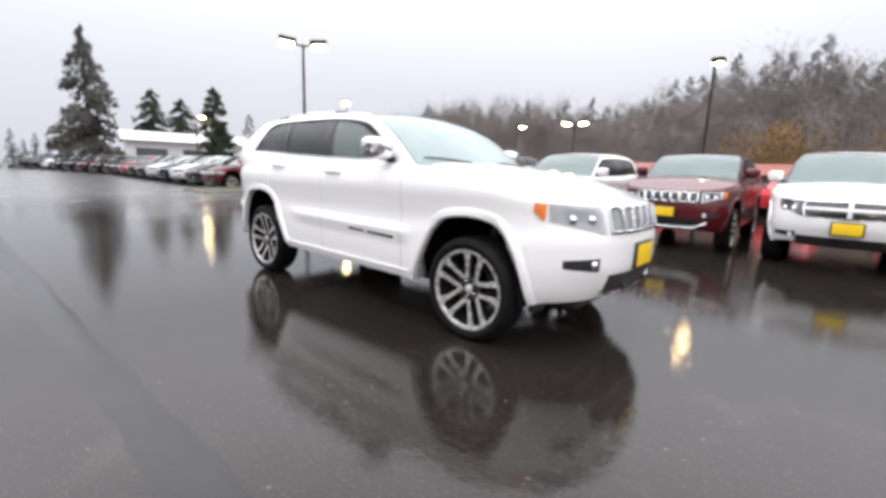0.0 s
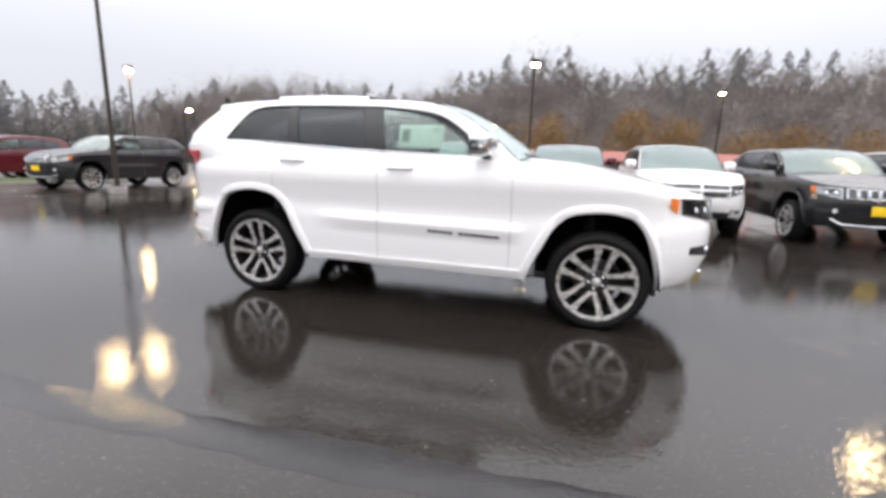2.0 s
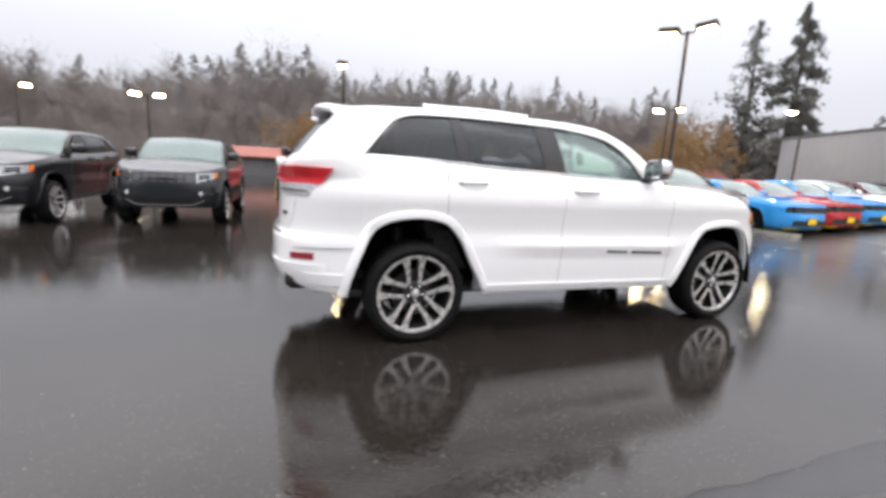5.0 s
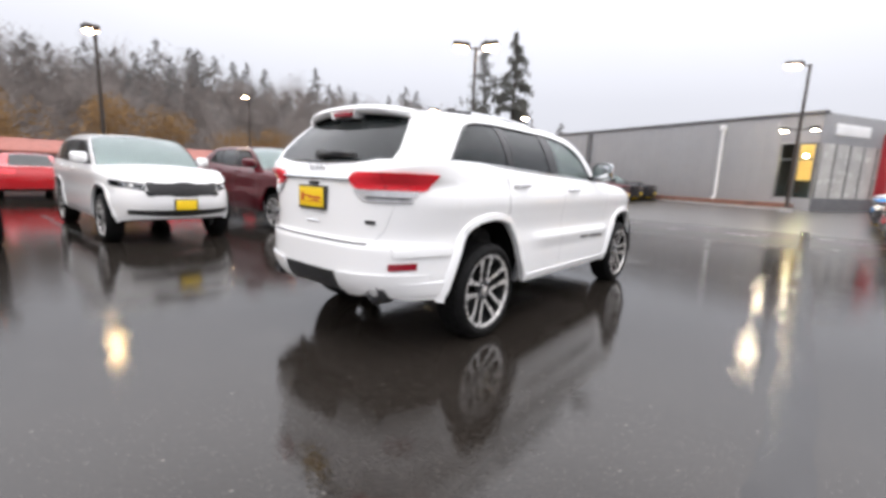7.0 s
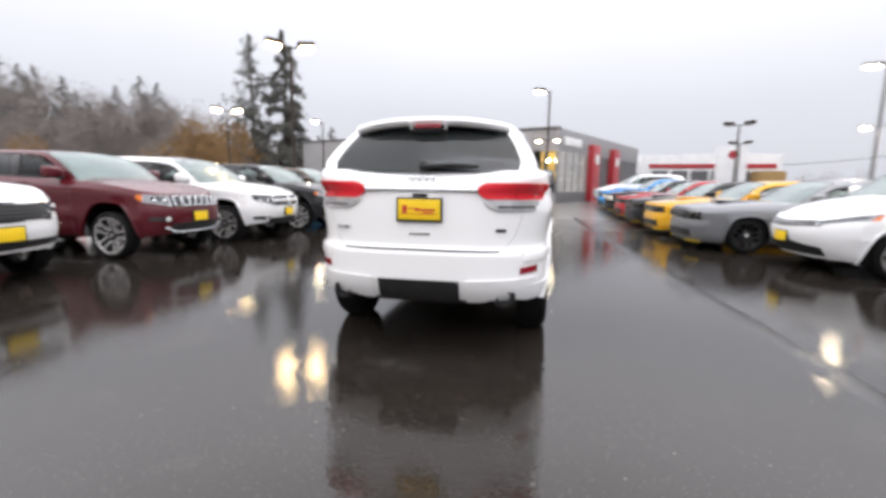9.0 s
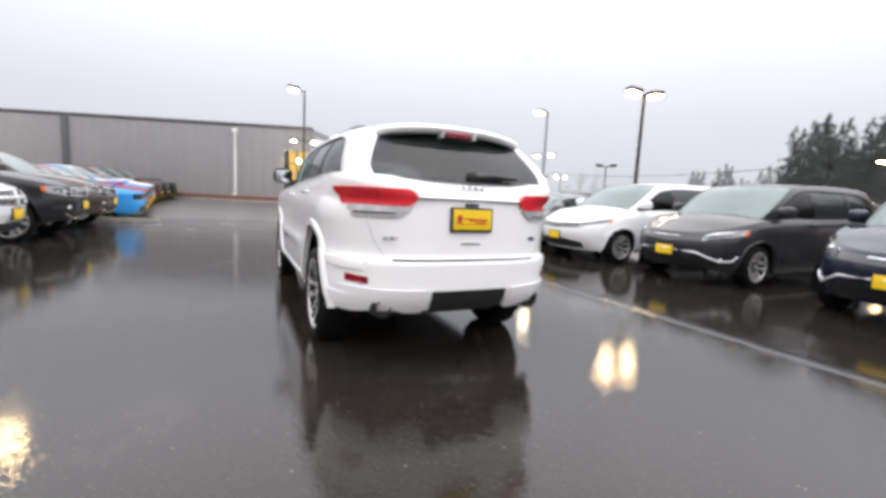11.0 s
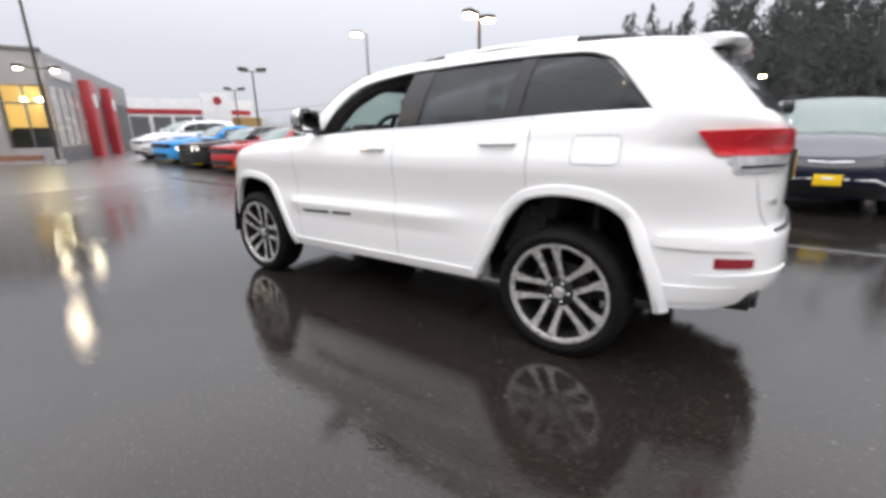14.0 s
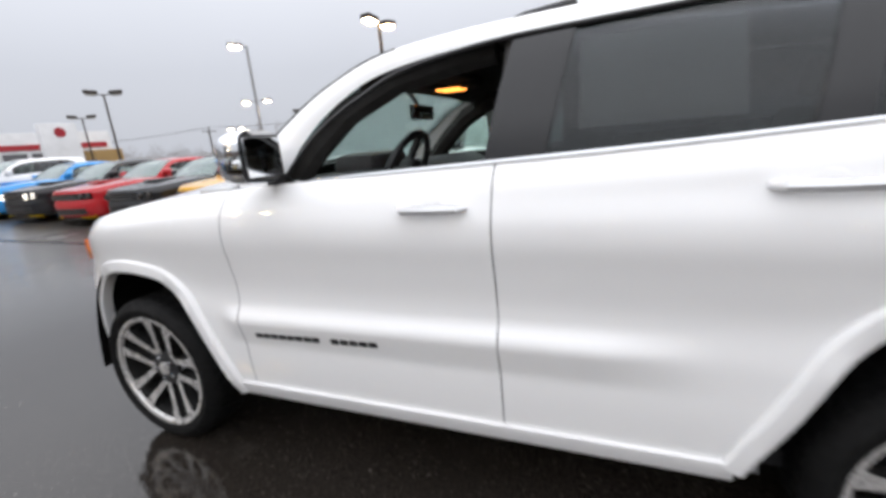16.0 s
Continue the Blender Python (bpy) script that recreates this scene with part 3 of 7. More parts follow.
COUPE.update(
    axle=(1.475, -1.475), tyre=0.35, rim=0.255, track=0.80,
    nose=[(0.16, 2.34), (0.24, 2.42), (0.4, 2.46), (0.52, 2.46), (0.62, 2.42), (0.72, 2.44), (0.82, 2.43), (0.9, 2.36)],
    tail=[(0.2, -2.45), (0.35, -2.53), (0.6, -2.55), (0.8, -2.52), (0.95, -2.45)],
    side=[(0.16, 0.86), (0.25, 0.92), (0.45, 0.945), (0.66, 0.955), (0.8, 0.945), (0.9, 0.92), (1.02, 0.89)],
    top=[(-2.6, 0.98), (-1.9, 1.03), (-1.3, 1.02), (0.0, 0.965), (0.62, 0.96), (1.2, 0.945), (1.9, 0.90), (2.2, 0.87), (2.5, 0.84)],
    sill=[(-2.6, 0.34), (-1.0, 0.22), (0.9, 0.20), (2.5, 0.18)], ends=(1.7, 2.6, 3.2, -1.9, 2.8, 3.2), hood=0.05, curl=0.03,
    ring=[(0.38, 0.97, 0.64, 0.955), (0.26, 1.08, 0.42, 1.11), (0.12, 1.19, 0.20, 1.26), (-0.05, 1.27, -0.05, 1.36), (-0.35, 1.31, -0.35, 1.40), (-0.70, 1.31, -0.75, 1.41),
          (-0.98, 1.27, -1.05, 1.39), (-1.12, 1.21, -1.30, 1.35), (-1.24, 1.12, -1.65, 1.19), (-1.34, 1.025, -2.0, 1.03)],
    lean=[(0.8, 0.88), (1.0, 0.82), (1.15, 0.75), (1.3, 0.66), (1.42, 0.58)], taper=[(0.8, 0.90), (0.4, 0.96), (0.0, 1.0), (-0.9, 1.0), (-1.4, 0.97), (-2.1, 0.90)],
    panes=[(0.38, -0.62), (-0.74, -1.34)], shear=-0.08, doors=(0.62, -0.75), crease=False, crown=0.04,
    arch=[(-0.41, 0.0), (-0.40, 0.3), (-0.33, 0.56), (-0.2, 0.68), (0.0, 0.715), (0.2, 0.68), (0.33, 0.56), (0.40, 0.3), (0.41, 0.0)])
COUPE["archr"] = COUPE["arch"]

CROSSOVER = dict(SUV)
CROSSOVER.update(
    axle=(1.35, -1.35), tyre=0.345, rim=0.24, track=0.77,
    nose=[(0.24, 2.02), (0.36, 2.12), (0.55, 2.20), (0.7, 2.21), (0.82, 2.17), (0.92, 2.08), (1.0, 1.98)],
    tail=[(0.30, -2.15), (0.46, -2.28), (0.8, -2.30), (1.15, -2.24), (1.3, -2.15)],
    side=[(0.24, 0.83), (0.33, 0.87), (0.6, 0.90), (0.9, 0.905), (1.05, 0.885), (1.25, 0.86)],
    top=[(-2.4, 1.22), (-1.6, 1.21), (0.5, 1.13), (0.85, 1.11), (1.25, 1.08), (1.6, 1.02), (1.9, 0.93), (2.2, 0.86)],
    ring=[(0.60, 1.13, 0.86, 1.108), (0.46, 1.26, 0.60, 1.31), (0.32, 1.37, 0.36, 1.46), (0.08, 1.47, 0.08, 1.57), (-0.30, 1.52, -0.2, 1.61), (-0.9, 1.53, -0.9, 1.63),
          (-1.3, 1.51, -1.5, 1.61), (-1.5, 1.45, -1.88, 1.57), (-1.62, 1.36, -2.0, 1.42), (-1.74, 1.215, -2.14, 1.22)],
    lean=[(0.9, 0.88), (1.1, 0.845), (1.25, 0.80), (1.5, 0.69), (1.64, 0.60)], panes=[(0.60, -0.22), (-0.36, -1.0), (-1.08, -1.74)], doors=(0.78, -0.28, -1.15), crease=False)


class Shell:
    """The surfaces of one vehicle's body as functions."""

    def __init__(self, s):
        self.s = s
        self.nose, self.tail, self.side = curve(s["nose"]), curve(s["tail"]), curve(s["side"])
        self.top, self.sill = curve(s["top"]), curve(s["sill"])
        self.lean, self.taper = curve(s["lean"]), curve(s["taper"])
        self.xf, self.pf, self.qf, self.xr, self.pr, self.qr = s["ends"]

    def sq(self, z):
        """How square the nose is in plan at height z."""
        return self.qf + self.s.get("full", 0.0) * min(1.0, max(0.0, (0.93 - z) / 0.13))

    def sqr(self, z):
        """How square the tail is in plan at height z."""
        return self.qr + (4.0 * min(1.0, max(0.0, (z - 1.17) / 0.14)) if self.s.get("joined") else 0.0)

    def prr(self, z):
        return self.pr + (1.5 * min(1.0, max(0.0, (z - 1.17) / 0.14)) if self.s.get("joined") else 0.0)

    def width(self, x, z):
        w = self.side(z)
        zt, c = self.top(x), self.s["curl"]
        d = min(max((zt - z) / 0.09, 0.0), 1.0)
        if self.s.get("joined"):
            c *= min(1.0, max(0.0, (x + 1.9) / 0.5))
        w -= c * (1 - d) ** 2
        if self.s["crease"] and -0.88 < x < 0.92:
            fade = min(1.0, (x + 0.88) / 0.30, (0.92 - x) / 0.10)
            z0 = 0.725 - 0.012 * x
            if z >= z0:
                w += 0.027 * fade * max(0.0, 1 - (z - z0) / 0.055)
            else:
                w += 0.027 * fade * max(0.0, 1 - (z0 - z) / 0.11)
        return w

    def out(self, x, z):
        """Half the width at x and height z."""
        w = self.width(x, z)
        if x > self.xf:
            u = min((x - self.xf) / (self.nose(z) - self.xf), 1.0)
            return w * (1 - u ** self.pf) ** (1 / self.sq(z))
        if x < self.xr:
            u = min((x - self.xr) / (self.tail(z) - self.xr), 1.0)
            return w * (1 - u ** self.prr(z)) ** (1 / self.sqr(z))
        return w

    def front(self, y, z):
        w = self.width(self.xf + 0.5, z)
        return self.xf + (self.nose(z) - self.xf) * max(0.0, 1 - (abs(y) / w) ** self.sq(z)) ** (1 / self.pf)

    def back(self, y, z):
        w = self.width(self.xr - 0.4, z)
        return self.xr + (self.tail(z) - self.xr) * max(0.0, 1 - (abs(y) / w) ** self.sqr(z)) ** (1 / self.prr(z))

    def cabin(self, x, z):
        """Half the width of the cabin at x and height z."""
        w = self.lean(z) * self.taper(x)
        if self.s is SUV and x < -1.55:
            k = min(1.0, (-1.55 - x) / 0.45)
            q = min(1.0, max(0.0, (1.62 - z) / 0.29))
            k = k * k * (3 - 2 * k)
            w += max(0.0, min(0.805, self.out(x, min(z, 1.33)) - 0.006) - w) * k * q
        return w


def arch_polys(s):
    out = []
    for ax, key in ((s["axle"][0], "arch"), (s["axle"][1], "archr")):
        t = [(ax + a, b) for a, b in s[key]]
        P = spread(t, 60)
        out.append(P)
    return out


def in_poly(P, x, z):
    j = (P[:, 1] > z) != (np.roll(P[:, 1], -1) > z)
    Q = np.roll(P, -1, axis=0)
    with np.errstate(divide="ignore", invalid="ignore"):
        xs = P[:, 0] + (z - P[:, 1]) * (Q[:, 0] - P[:, 0]) / (Q[:, 1] - P[:, 1])
    return bool(np.sum(j & (x < xs)) % 2)


def near_poly(P, x, z):
    A, B = P[:-1], P[1:]
    d = B - A
    t = np.clip(((x - A[:, 0]) * d[:, 0] + (z - A[:, 1]) * d[:, 1]) / np.maximum((d ** 2).sum(1), 1e-9), 0, 1)
    Q = A + d * t[:, None]
    k = int(np.argmin((Q[:, 0] - x) ** 2 + (Q[:, 1] - z) ** 2))
    return Q[k], math.hypot(Q[k, 0] - x, Q[k, 1] - z)


def lower_body(sh, fine):
    """The loop of panels below the windows, as named sheets with the arches cut out: name -> bmesh."""
    s = sh.s
    gap = 0.0022
    nx = 116 if fine else 34
    nz = 54 if fine else 13
    nth = 22 if fine else 12
    cuts = sorted(s["doors"])
    arches = arch_polys(s)
    xs = list(np.linspace(sh.xr, sh.xf, nx))
    marks = []
    for c in cuts:
        xs = [x for x in xs if abs(x - c) > 0.6 * (sh.xf - sh.xr) / nx]
        xs += [c - gap, c + gap]
        marks.append(c)
    xs.sort()
    st = [("r", a) for a in np.linspace(math.pi / 2, 0, nth)[:-1]] + [("m", x) for x in xs] + [("f", a) for a in np.linspace(0, math.pi / 2, nth)[1:]]
    names = ["quarter_panel", "rear_door", "front_door", "front_fender"] if len(cuts) == 3 else ["quarter_panel", "front_door", "front_fender"]
    made = {}
    for sgn in (1, -1):
        rows = []
        for kind, a in st:
            if kind == "m":
                xn = a
            elif kind == "f":
                xn = sh.xf + (sh.nose(0.8) - sh.xf) * math.sin(a) ** (2 / sh.pf)
            else:
                xn = sh.xr + (sh.tail(0.8) - sh.xr) * math.sin(a) ** (2 / sh.pr)
            z0, z1 = sh.sill(xn), sh.top(xn)
            col = []
            for v in np.linspace(0, 1, nz):
                z = z0 + (z1 - z0) * v
                if kind == "m":
                    x, y = a, sh.width(a, z)
                elif kind == "f":
                    x = sh.xf + (sh.nose(z) - sh.xf) * math.sin(a) ** (2 / sh.pf)
                    y = sh.width(xn, z) * max(math.cos(a), 0) ** (2 / sh.sq(z))
                else:
                    x = sh.xr + (sh.tail(z) - sh.xr) * math.sin(a) ** (2 / sh.prr(z))
                    y = sh.width(xn, z) * max(math.cos(a), 0) ** (2 / sh.sqr(z))
                col.append((x, y * sgn, z))
            rows.append(col)
        P = np.array(rows)
        dead = np.zeros((P.shape[0] - 1, P.shape[1] - 1), bool)
        step = 0.75 * (sh.xf - sh.xr) / nx
        for poly in arches:
            lo, hi = poly[:, 0].min() - 0.1, poly[:, 0].max() + 0.1
            for i in range(P.shape[0] - 1):
                for j in range(P.shape[1] - 1):
                    c = (P[i, j] + P[i + 1, j + 1]) / 2
                    if lo < c[0] < hi and abs(c[1]) > 0.5 and in_poly(poly, c[0], c[2]):
                        dead[i, j] = True
            for i in range(P.shape[0]):
                for j in range(P.shape[1]):
                    x, y, z = P[i, j]
                    if lo < x < hi and abs(y) > 0.5:
                        around = dead[max(i - 1, 0):i + 1, max(j - 1, 0):j + 1]
                        if around.any() and not around.all() and not any(abs(abs(x - c) - gap) < 1e-6 for c in cuts):
                            q, d = near_poly(poly, x, z)
                            if d < 2.2 * step:
                                P[i, j] = (q[0], y, q[1])
        skip = {i for i in range(len(st) - 1) if st[i][0] == "m" and st[i + 1][0] == "m" and any(abs(st[i][1] - (c - gap)) < 1e-6 for c in marks)}
        bounds = [-9] + cuts + [9]
        for k, nm in enumerate(names):
            for sub in ((0, 1) if nm in ("quarter_panel", "front_fender") else (0,)):
                bm = bmesh.new()

                def keep(i, j):
                    if dead[i, j] or i in skip:
                        return False
                    c = (P[i, j] + P[i + 1, j + 1]) / 2
                    if not bounds[k] < c[0] < bounds[k + 1]:
                        return False
                    if nm == "front_fender":
                        return (c[0] > s["axle"][0] + 0.40 and c[2] < sh.top(c[0]) - 0.10) == bool(sub)
                    if nm == "quarter_panel":
                        return (c[0] < s["axle"][1] - 0.42) == bool(sub)
                    return True
                grid(bm, P, keep)
                bmesh.ops.delete(bm, geom=[v for v in bm.verts if not v.link_faces], context="VERTS")
                key = nm if not sub else ("front_bumper" if nm == "front_fender" else "tail_panel")
                if sub and key in made:
                    me = bpy.data.meshes.new("x")
                    bm.to_mesh(me)
                    made[key].from_mesh(me)
                    bpy.data.meshes.remove(me)
                    bm.free()
                else:
                    made[key if sub else (nm, sgn)] = bm
        made[("edge", sgn)] = P[:, -1]
    for key in ("front_bumper", "tail_panel"):
        bmesh.ops.remove_doubles(made[key], verts=made[key].verts, dist=0.0008)
    return made


def sheet(sh, x0, x1, z0, z1, sgn, n=10, m=4, off=0.004, thick=0.02):
    """A solid patch on the flank: x0..x1, with the heights z0, z1 as functions of x or numbers."""
    f0 = z0 if callable(z0) else (lambda q: z0)
    f1 = z1 if callable(z1) else (lambda q: z1)
    P = np.array([[(x, sgn * sh.out(x, z), z) for z in np.linspace(f0(x), f1(x), m)] for x in np.linspace(x0, x1, n)])
    return slab(P, (0, sgn * off, 0), (0, -sgn * thick, 0))


def face(sh, end, y0, y1, z0, z1, n=10, m=5, off=0.004, thick=0.03):
    """A solid patch on the nose (end 1) or the tail (end -1): y0..y1, with heights as functions of y or numbers."""
    f0 = z0 if callable(z0) else (lambda q: z0)
    f1 = z1 if callable(z1) else (lambda q: z1)
    fx = sh.front if end > 0 else sh.back
    P = np.array([[(fx(y, z), y, z) for z in np.linspace(f0(y), f1(y), m)] for y in np.linspace(y0, y1, n)])
    return slab(P, (end * off, 0, 0), (-end * thick, 0, 0))


def lin(a, b, fa, fb):
    return lambda q: fa + (fb - fa) * (q - a) / (b - a)


def two_tone(ob, sgn):
    """Machined outer faces over black flanks."""
    me = ob.data
    me.materials.append(WELL)
    for f in me.polygons:
        f.material_index = 0 if f.normal.y * sgn > 0.45 else 1


def wheel(r, rim, w, sgn, fine=True, pairs=5, dark=False):
    """A road wheel at the origin with its outer face towards sgn * y."""
    e = new("wheel")
    o = sgn * w / 2
    n = 64 if fine else 28
    tp = [(rim - 0.012, 0.30), (rim + 0.006, 0.47), (rim + 0.02, 0.50), (rim + 0.5 * (r - rim), 0.52), (r - 0.022, 0.47), (r - 0.006, 0.40), (r, 0.30), (r, 0.0), (r, -0.30), (r - 0.02, -0.45), (rim, -0.45)]
    tyre = part("tyre", lathe([(a, b * w * sgn) for a, b in tp], n), RUBBER, e, "wet black tyre")
    if fine:
        bm = bmesh.new()
        for k in range(52):
            t = 2 * math.pi * k / 52
            for row in (-0.24, 0.0, 0.24):
                m = Matrix.Rotation(t + row * 0.2, 4, "Y") @ Matrix.Translation((r, row * w, 0))
                box(bm, (-0.003, -0.026, -0.010), (0.004, 0.026, 0.010), 0, m)
        part("tread", bm, RUBBER, tyre)
    lip = [(rim, 0.42), (rim + 0.004, 0.47), (rim - 0.005, 0.475), (rim - 0.014, 0.462), (rim - 0.018, 0.42), (rim - 0.022, 0.40)]
    part("rim", lathe([(a, b * w * sgn) for a, b in lip], n), ALLOY if fine else GUNMETAL if dark else ALLOY, e)
    part("barrel", lathe([(rim - 0.060, -0.40 * w * sgn), (rim - 0.036, -0.30 * w * sgn), (rim - 0.034, 0.30 * w * sgn), (rim - 0.022, 0.41 * w * sgn)], n), WELL, e)
    # split spokes, two to each fifth, flaring where they meet the rim
    mat = GUNMETAL if dark else ALLOY
    whole = bmesh.new()
    prof = [(0.068, 0.56, 0.015, 0.28), (0.10, 0.44, 0.0175, 0.31), (0.145, 0.315, 0.0175, 0.345), (0.195, 0.255, 0.020, 0.385), (rim - 0.045, 0.240, 0.027, 0.42), (rim - 0.010, 0.250, 0.040, 0.435)]
    for k in range(pairs):
        for d in (-1, 1):
            t = 2 * math.pi * k / pairs
            bm = bmesh.new() if fine else whole
            P = []
            for rad, off, hw, deep in prof:
                a = t + d * off
                cx, cz = rad * math.cos(a), rad * math.sin(a)
                b = t + d * off * 0.5
                tx, tz = -math.sin(b), math.cos(b)
                dep = sgn * w * deep
                P.append([(cx - tx * hw, dep - sgn * 0.012, cz - tz * hw), (cx - tx * hw * 0.88, dep, cz - tz * hw * 0.88), (cx + tx * hw * 0.88, dep, cz + tz * hw * 0.88), (cx + tx * hw, dep - sgn * 0.012, cz + tz * hw), (cx + tx * hw * 0.9, dep - sgn * 0.055, cz + tz * hw * 0.9), (cx - tx * hw * 0.9, dep - sgn * 0.055, cz - tz * hw * 0.9)])
            grid(bm, np.array(P), close=True)
            if fine:
                two_tone(part("spoke", bm, mat, e), sgn)
    if fine:
        whole.free()
    else:
        part("spokes", whole, mat, e)
    part("hub", lathe([(0.0, 0.20 * w * sgn), (0.085, 0.20 * w * sgn), (0.09, 0.28 * w * sgn), (0.07, 0.31 * w * sgn), (0.0, 0.31 * w * sgn)], 24), GUNMETAL, e)
    part("centre_cap", lathe([(0.034, 0.30 * w * sgn), (0.034, 0.345 * w * sgn), (0.028, 0.36 * w * sgn), (0.0, 0.365 * w * sgn)], 20), ALLOY, e)
    if fine:
        for k in range(5):
            t = 2 * math.pi * (k + 0.5) / 5
            part("lug_nut", lathe([(0.012, 0.28 * w * sgn), (0.012, 0.345 * w * sgn), (0.006, 0.36 * w * sgn), (0.0, 0.36 * w * sgn)], 8, "y", (0.058 * math.cos(t), 0, 0.058 * math.sin(t))), CHROME, e)
        part("brake_disc", lathe([(0.06, -0.03 * w * sgn), (0.165, -0.03 * w * sgn), (0.165, 0.06 * w * sgn), (0.06, 0.06 * w * sgn)], 40), STEEL, e, "steel brake disc")
        part("caliper", lathe([(0.10, -0.14 * w * sgn), (0.185, -0.14 * w * sgn), (0.185, 0.16 * w * sgn), (0.10, 0.16 * w * sgn)], 8, arc=1.1), GUNMETAL, e)
    return e


def cabin(root, sh, fine, wheel_side=1):
    """Seats, dashboard and lining."""
    s = sh.s
    zb = sh.top(-0.3)
    xf = s["ring"][0][0]
    lo = 0.36 if s is not COUPE else 0.26
    part("floor_pan", boxed((-1.95, -0.78, lo - 0.03), (1.9, 0.78, lo + 0.02), 0.01), BLACK, root)
    P = []
    for x, z in ((xf - 0.30, zb - 0.42), (xf - 0.36, zb - 0.20), (xf - 0.33, zb - 0.07), (xf - 0.22, zb - 0.015), (xf + 0.08, zb - 0.03), (xf + 0.25, zb - 0.06)):
        w = 0.9 * sh.cabin(min(x, xf), zb)
        P.append([(x - 0.06 * (y / w) ** 2 * 0.5, y, z) for y in np.linspace(-w, w, 13)])
    part("dashboard", slab(np.array(P), (0, 0, 0), (0.05, 0, -0.02)), DASHM, root, "dark grey dashboard")
    seats = [(-0.12, 0.37), (-0.12, -0.37), (-1.0, 0.40), (-1.0, -0.40)] if s is not COUPE else [(-0.35, 0.36), (-0.35, -0.36)]
    for sx, sy in seats:
        seat = part("seat", boxed((sx - 0.27, sy - 0.26, lo + 0.12), (sx + 0.27, sy + 0.26, zb - 0.46), 0.05), CLOTH, root, "dark cloth seat")
        m = Matrix.Translation((sx - 0.26, sy, zb - 0.5)) @ Matrix.Rotation(radians(-14), 4, "Y")
        part("seat_back", boxed((-0.07, -0.25, -0.04), (0.07, 0.25, 0.60), 0.05, m), CLOTH, seat)
        part("headrest", boxed((-0.05, -0.13, 0.64), (0.05, 0.13, 0.82), 0.04, m), CLOTH, seat)
    c = Vector((xf - (0.30 if fine else 0.50), 0.37 * wheel_side, zb - 0.05))
    sw = new("steering_wheel")
    sw.parent = root
    sw.matrix_basis = Matrix.Translation(c) @ Matrix.Rotation(radians(62), 4, "Y")
    bm = bmesh.new()
    tube(bm, [(0.185 * math.cos(a), 0.185 * math.sin(a), 0) for a in np.linspace(0, 2 * math.pi, 33)], 0.016, 8, False)
    part("wheel_rim", bm, BLACK, sw)
    bm = bmesh.new()
    for a in (0, 180, 90):
        box(bm, (0.02, -0.02, -0.012), (0.18, 0.02, 0.006), 0, Matrix.Rotation(radians(a + 90), 4, "Z"))
    part("wheel_spokes", bm, DASHM, sw)
    part("airbag_cover", lathe([(0.0, 0.02), (0.06, 0.018), (0.075, 0.0), (0.075, -0.04)], 16, "z"), DASHM, sw)
    if fine:
        part("instrument_hood", boxed((c.x + 0.06, 0.20, zb - 0.06), (c.x + 0.26, 0.54, zb + 0.05), 0.04), DASHM, root)
        part("centre_screen", boxed((c.x + 0.16, -0.13, zb - 0.18), (c.x + 0.20, 0.13, zb - 0.02), 0.01), GLOSSBLACK, root)
        part("mirror_stem", tube(bmesh.new(), [(0.40, 0, 1.60), (0.37, 0, 1.57), (0.34, 0, 1.51)], 0.012), BLACK, root)
        part("rear_view_mirror", boxed((0.31, -0.12, 1.455), (0.345, 0.12, 1.53), 0.015), GLOSSBLACK, root, "black rear-view mirror")
        part("dome_light", boxed((0.10, 0.03, 1.578), (0.22, 0.055, 1.592), 0.004), DOME, root, "lit amber dome light")
        part("dome_light", boxed((0.10, -0.055, 1.578), (0.22, -0.03, 1.592), 0.004), DOME, root, "lit amber dome light")
        part("sun_visor", boxed((-0.02, 0.17, 1.592), (0.13, 0.52, 1.607), 0.005), LININGM, root)


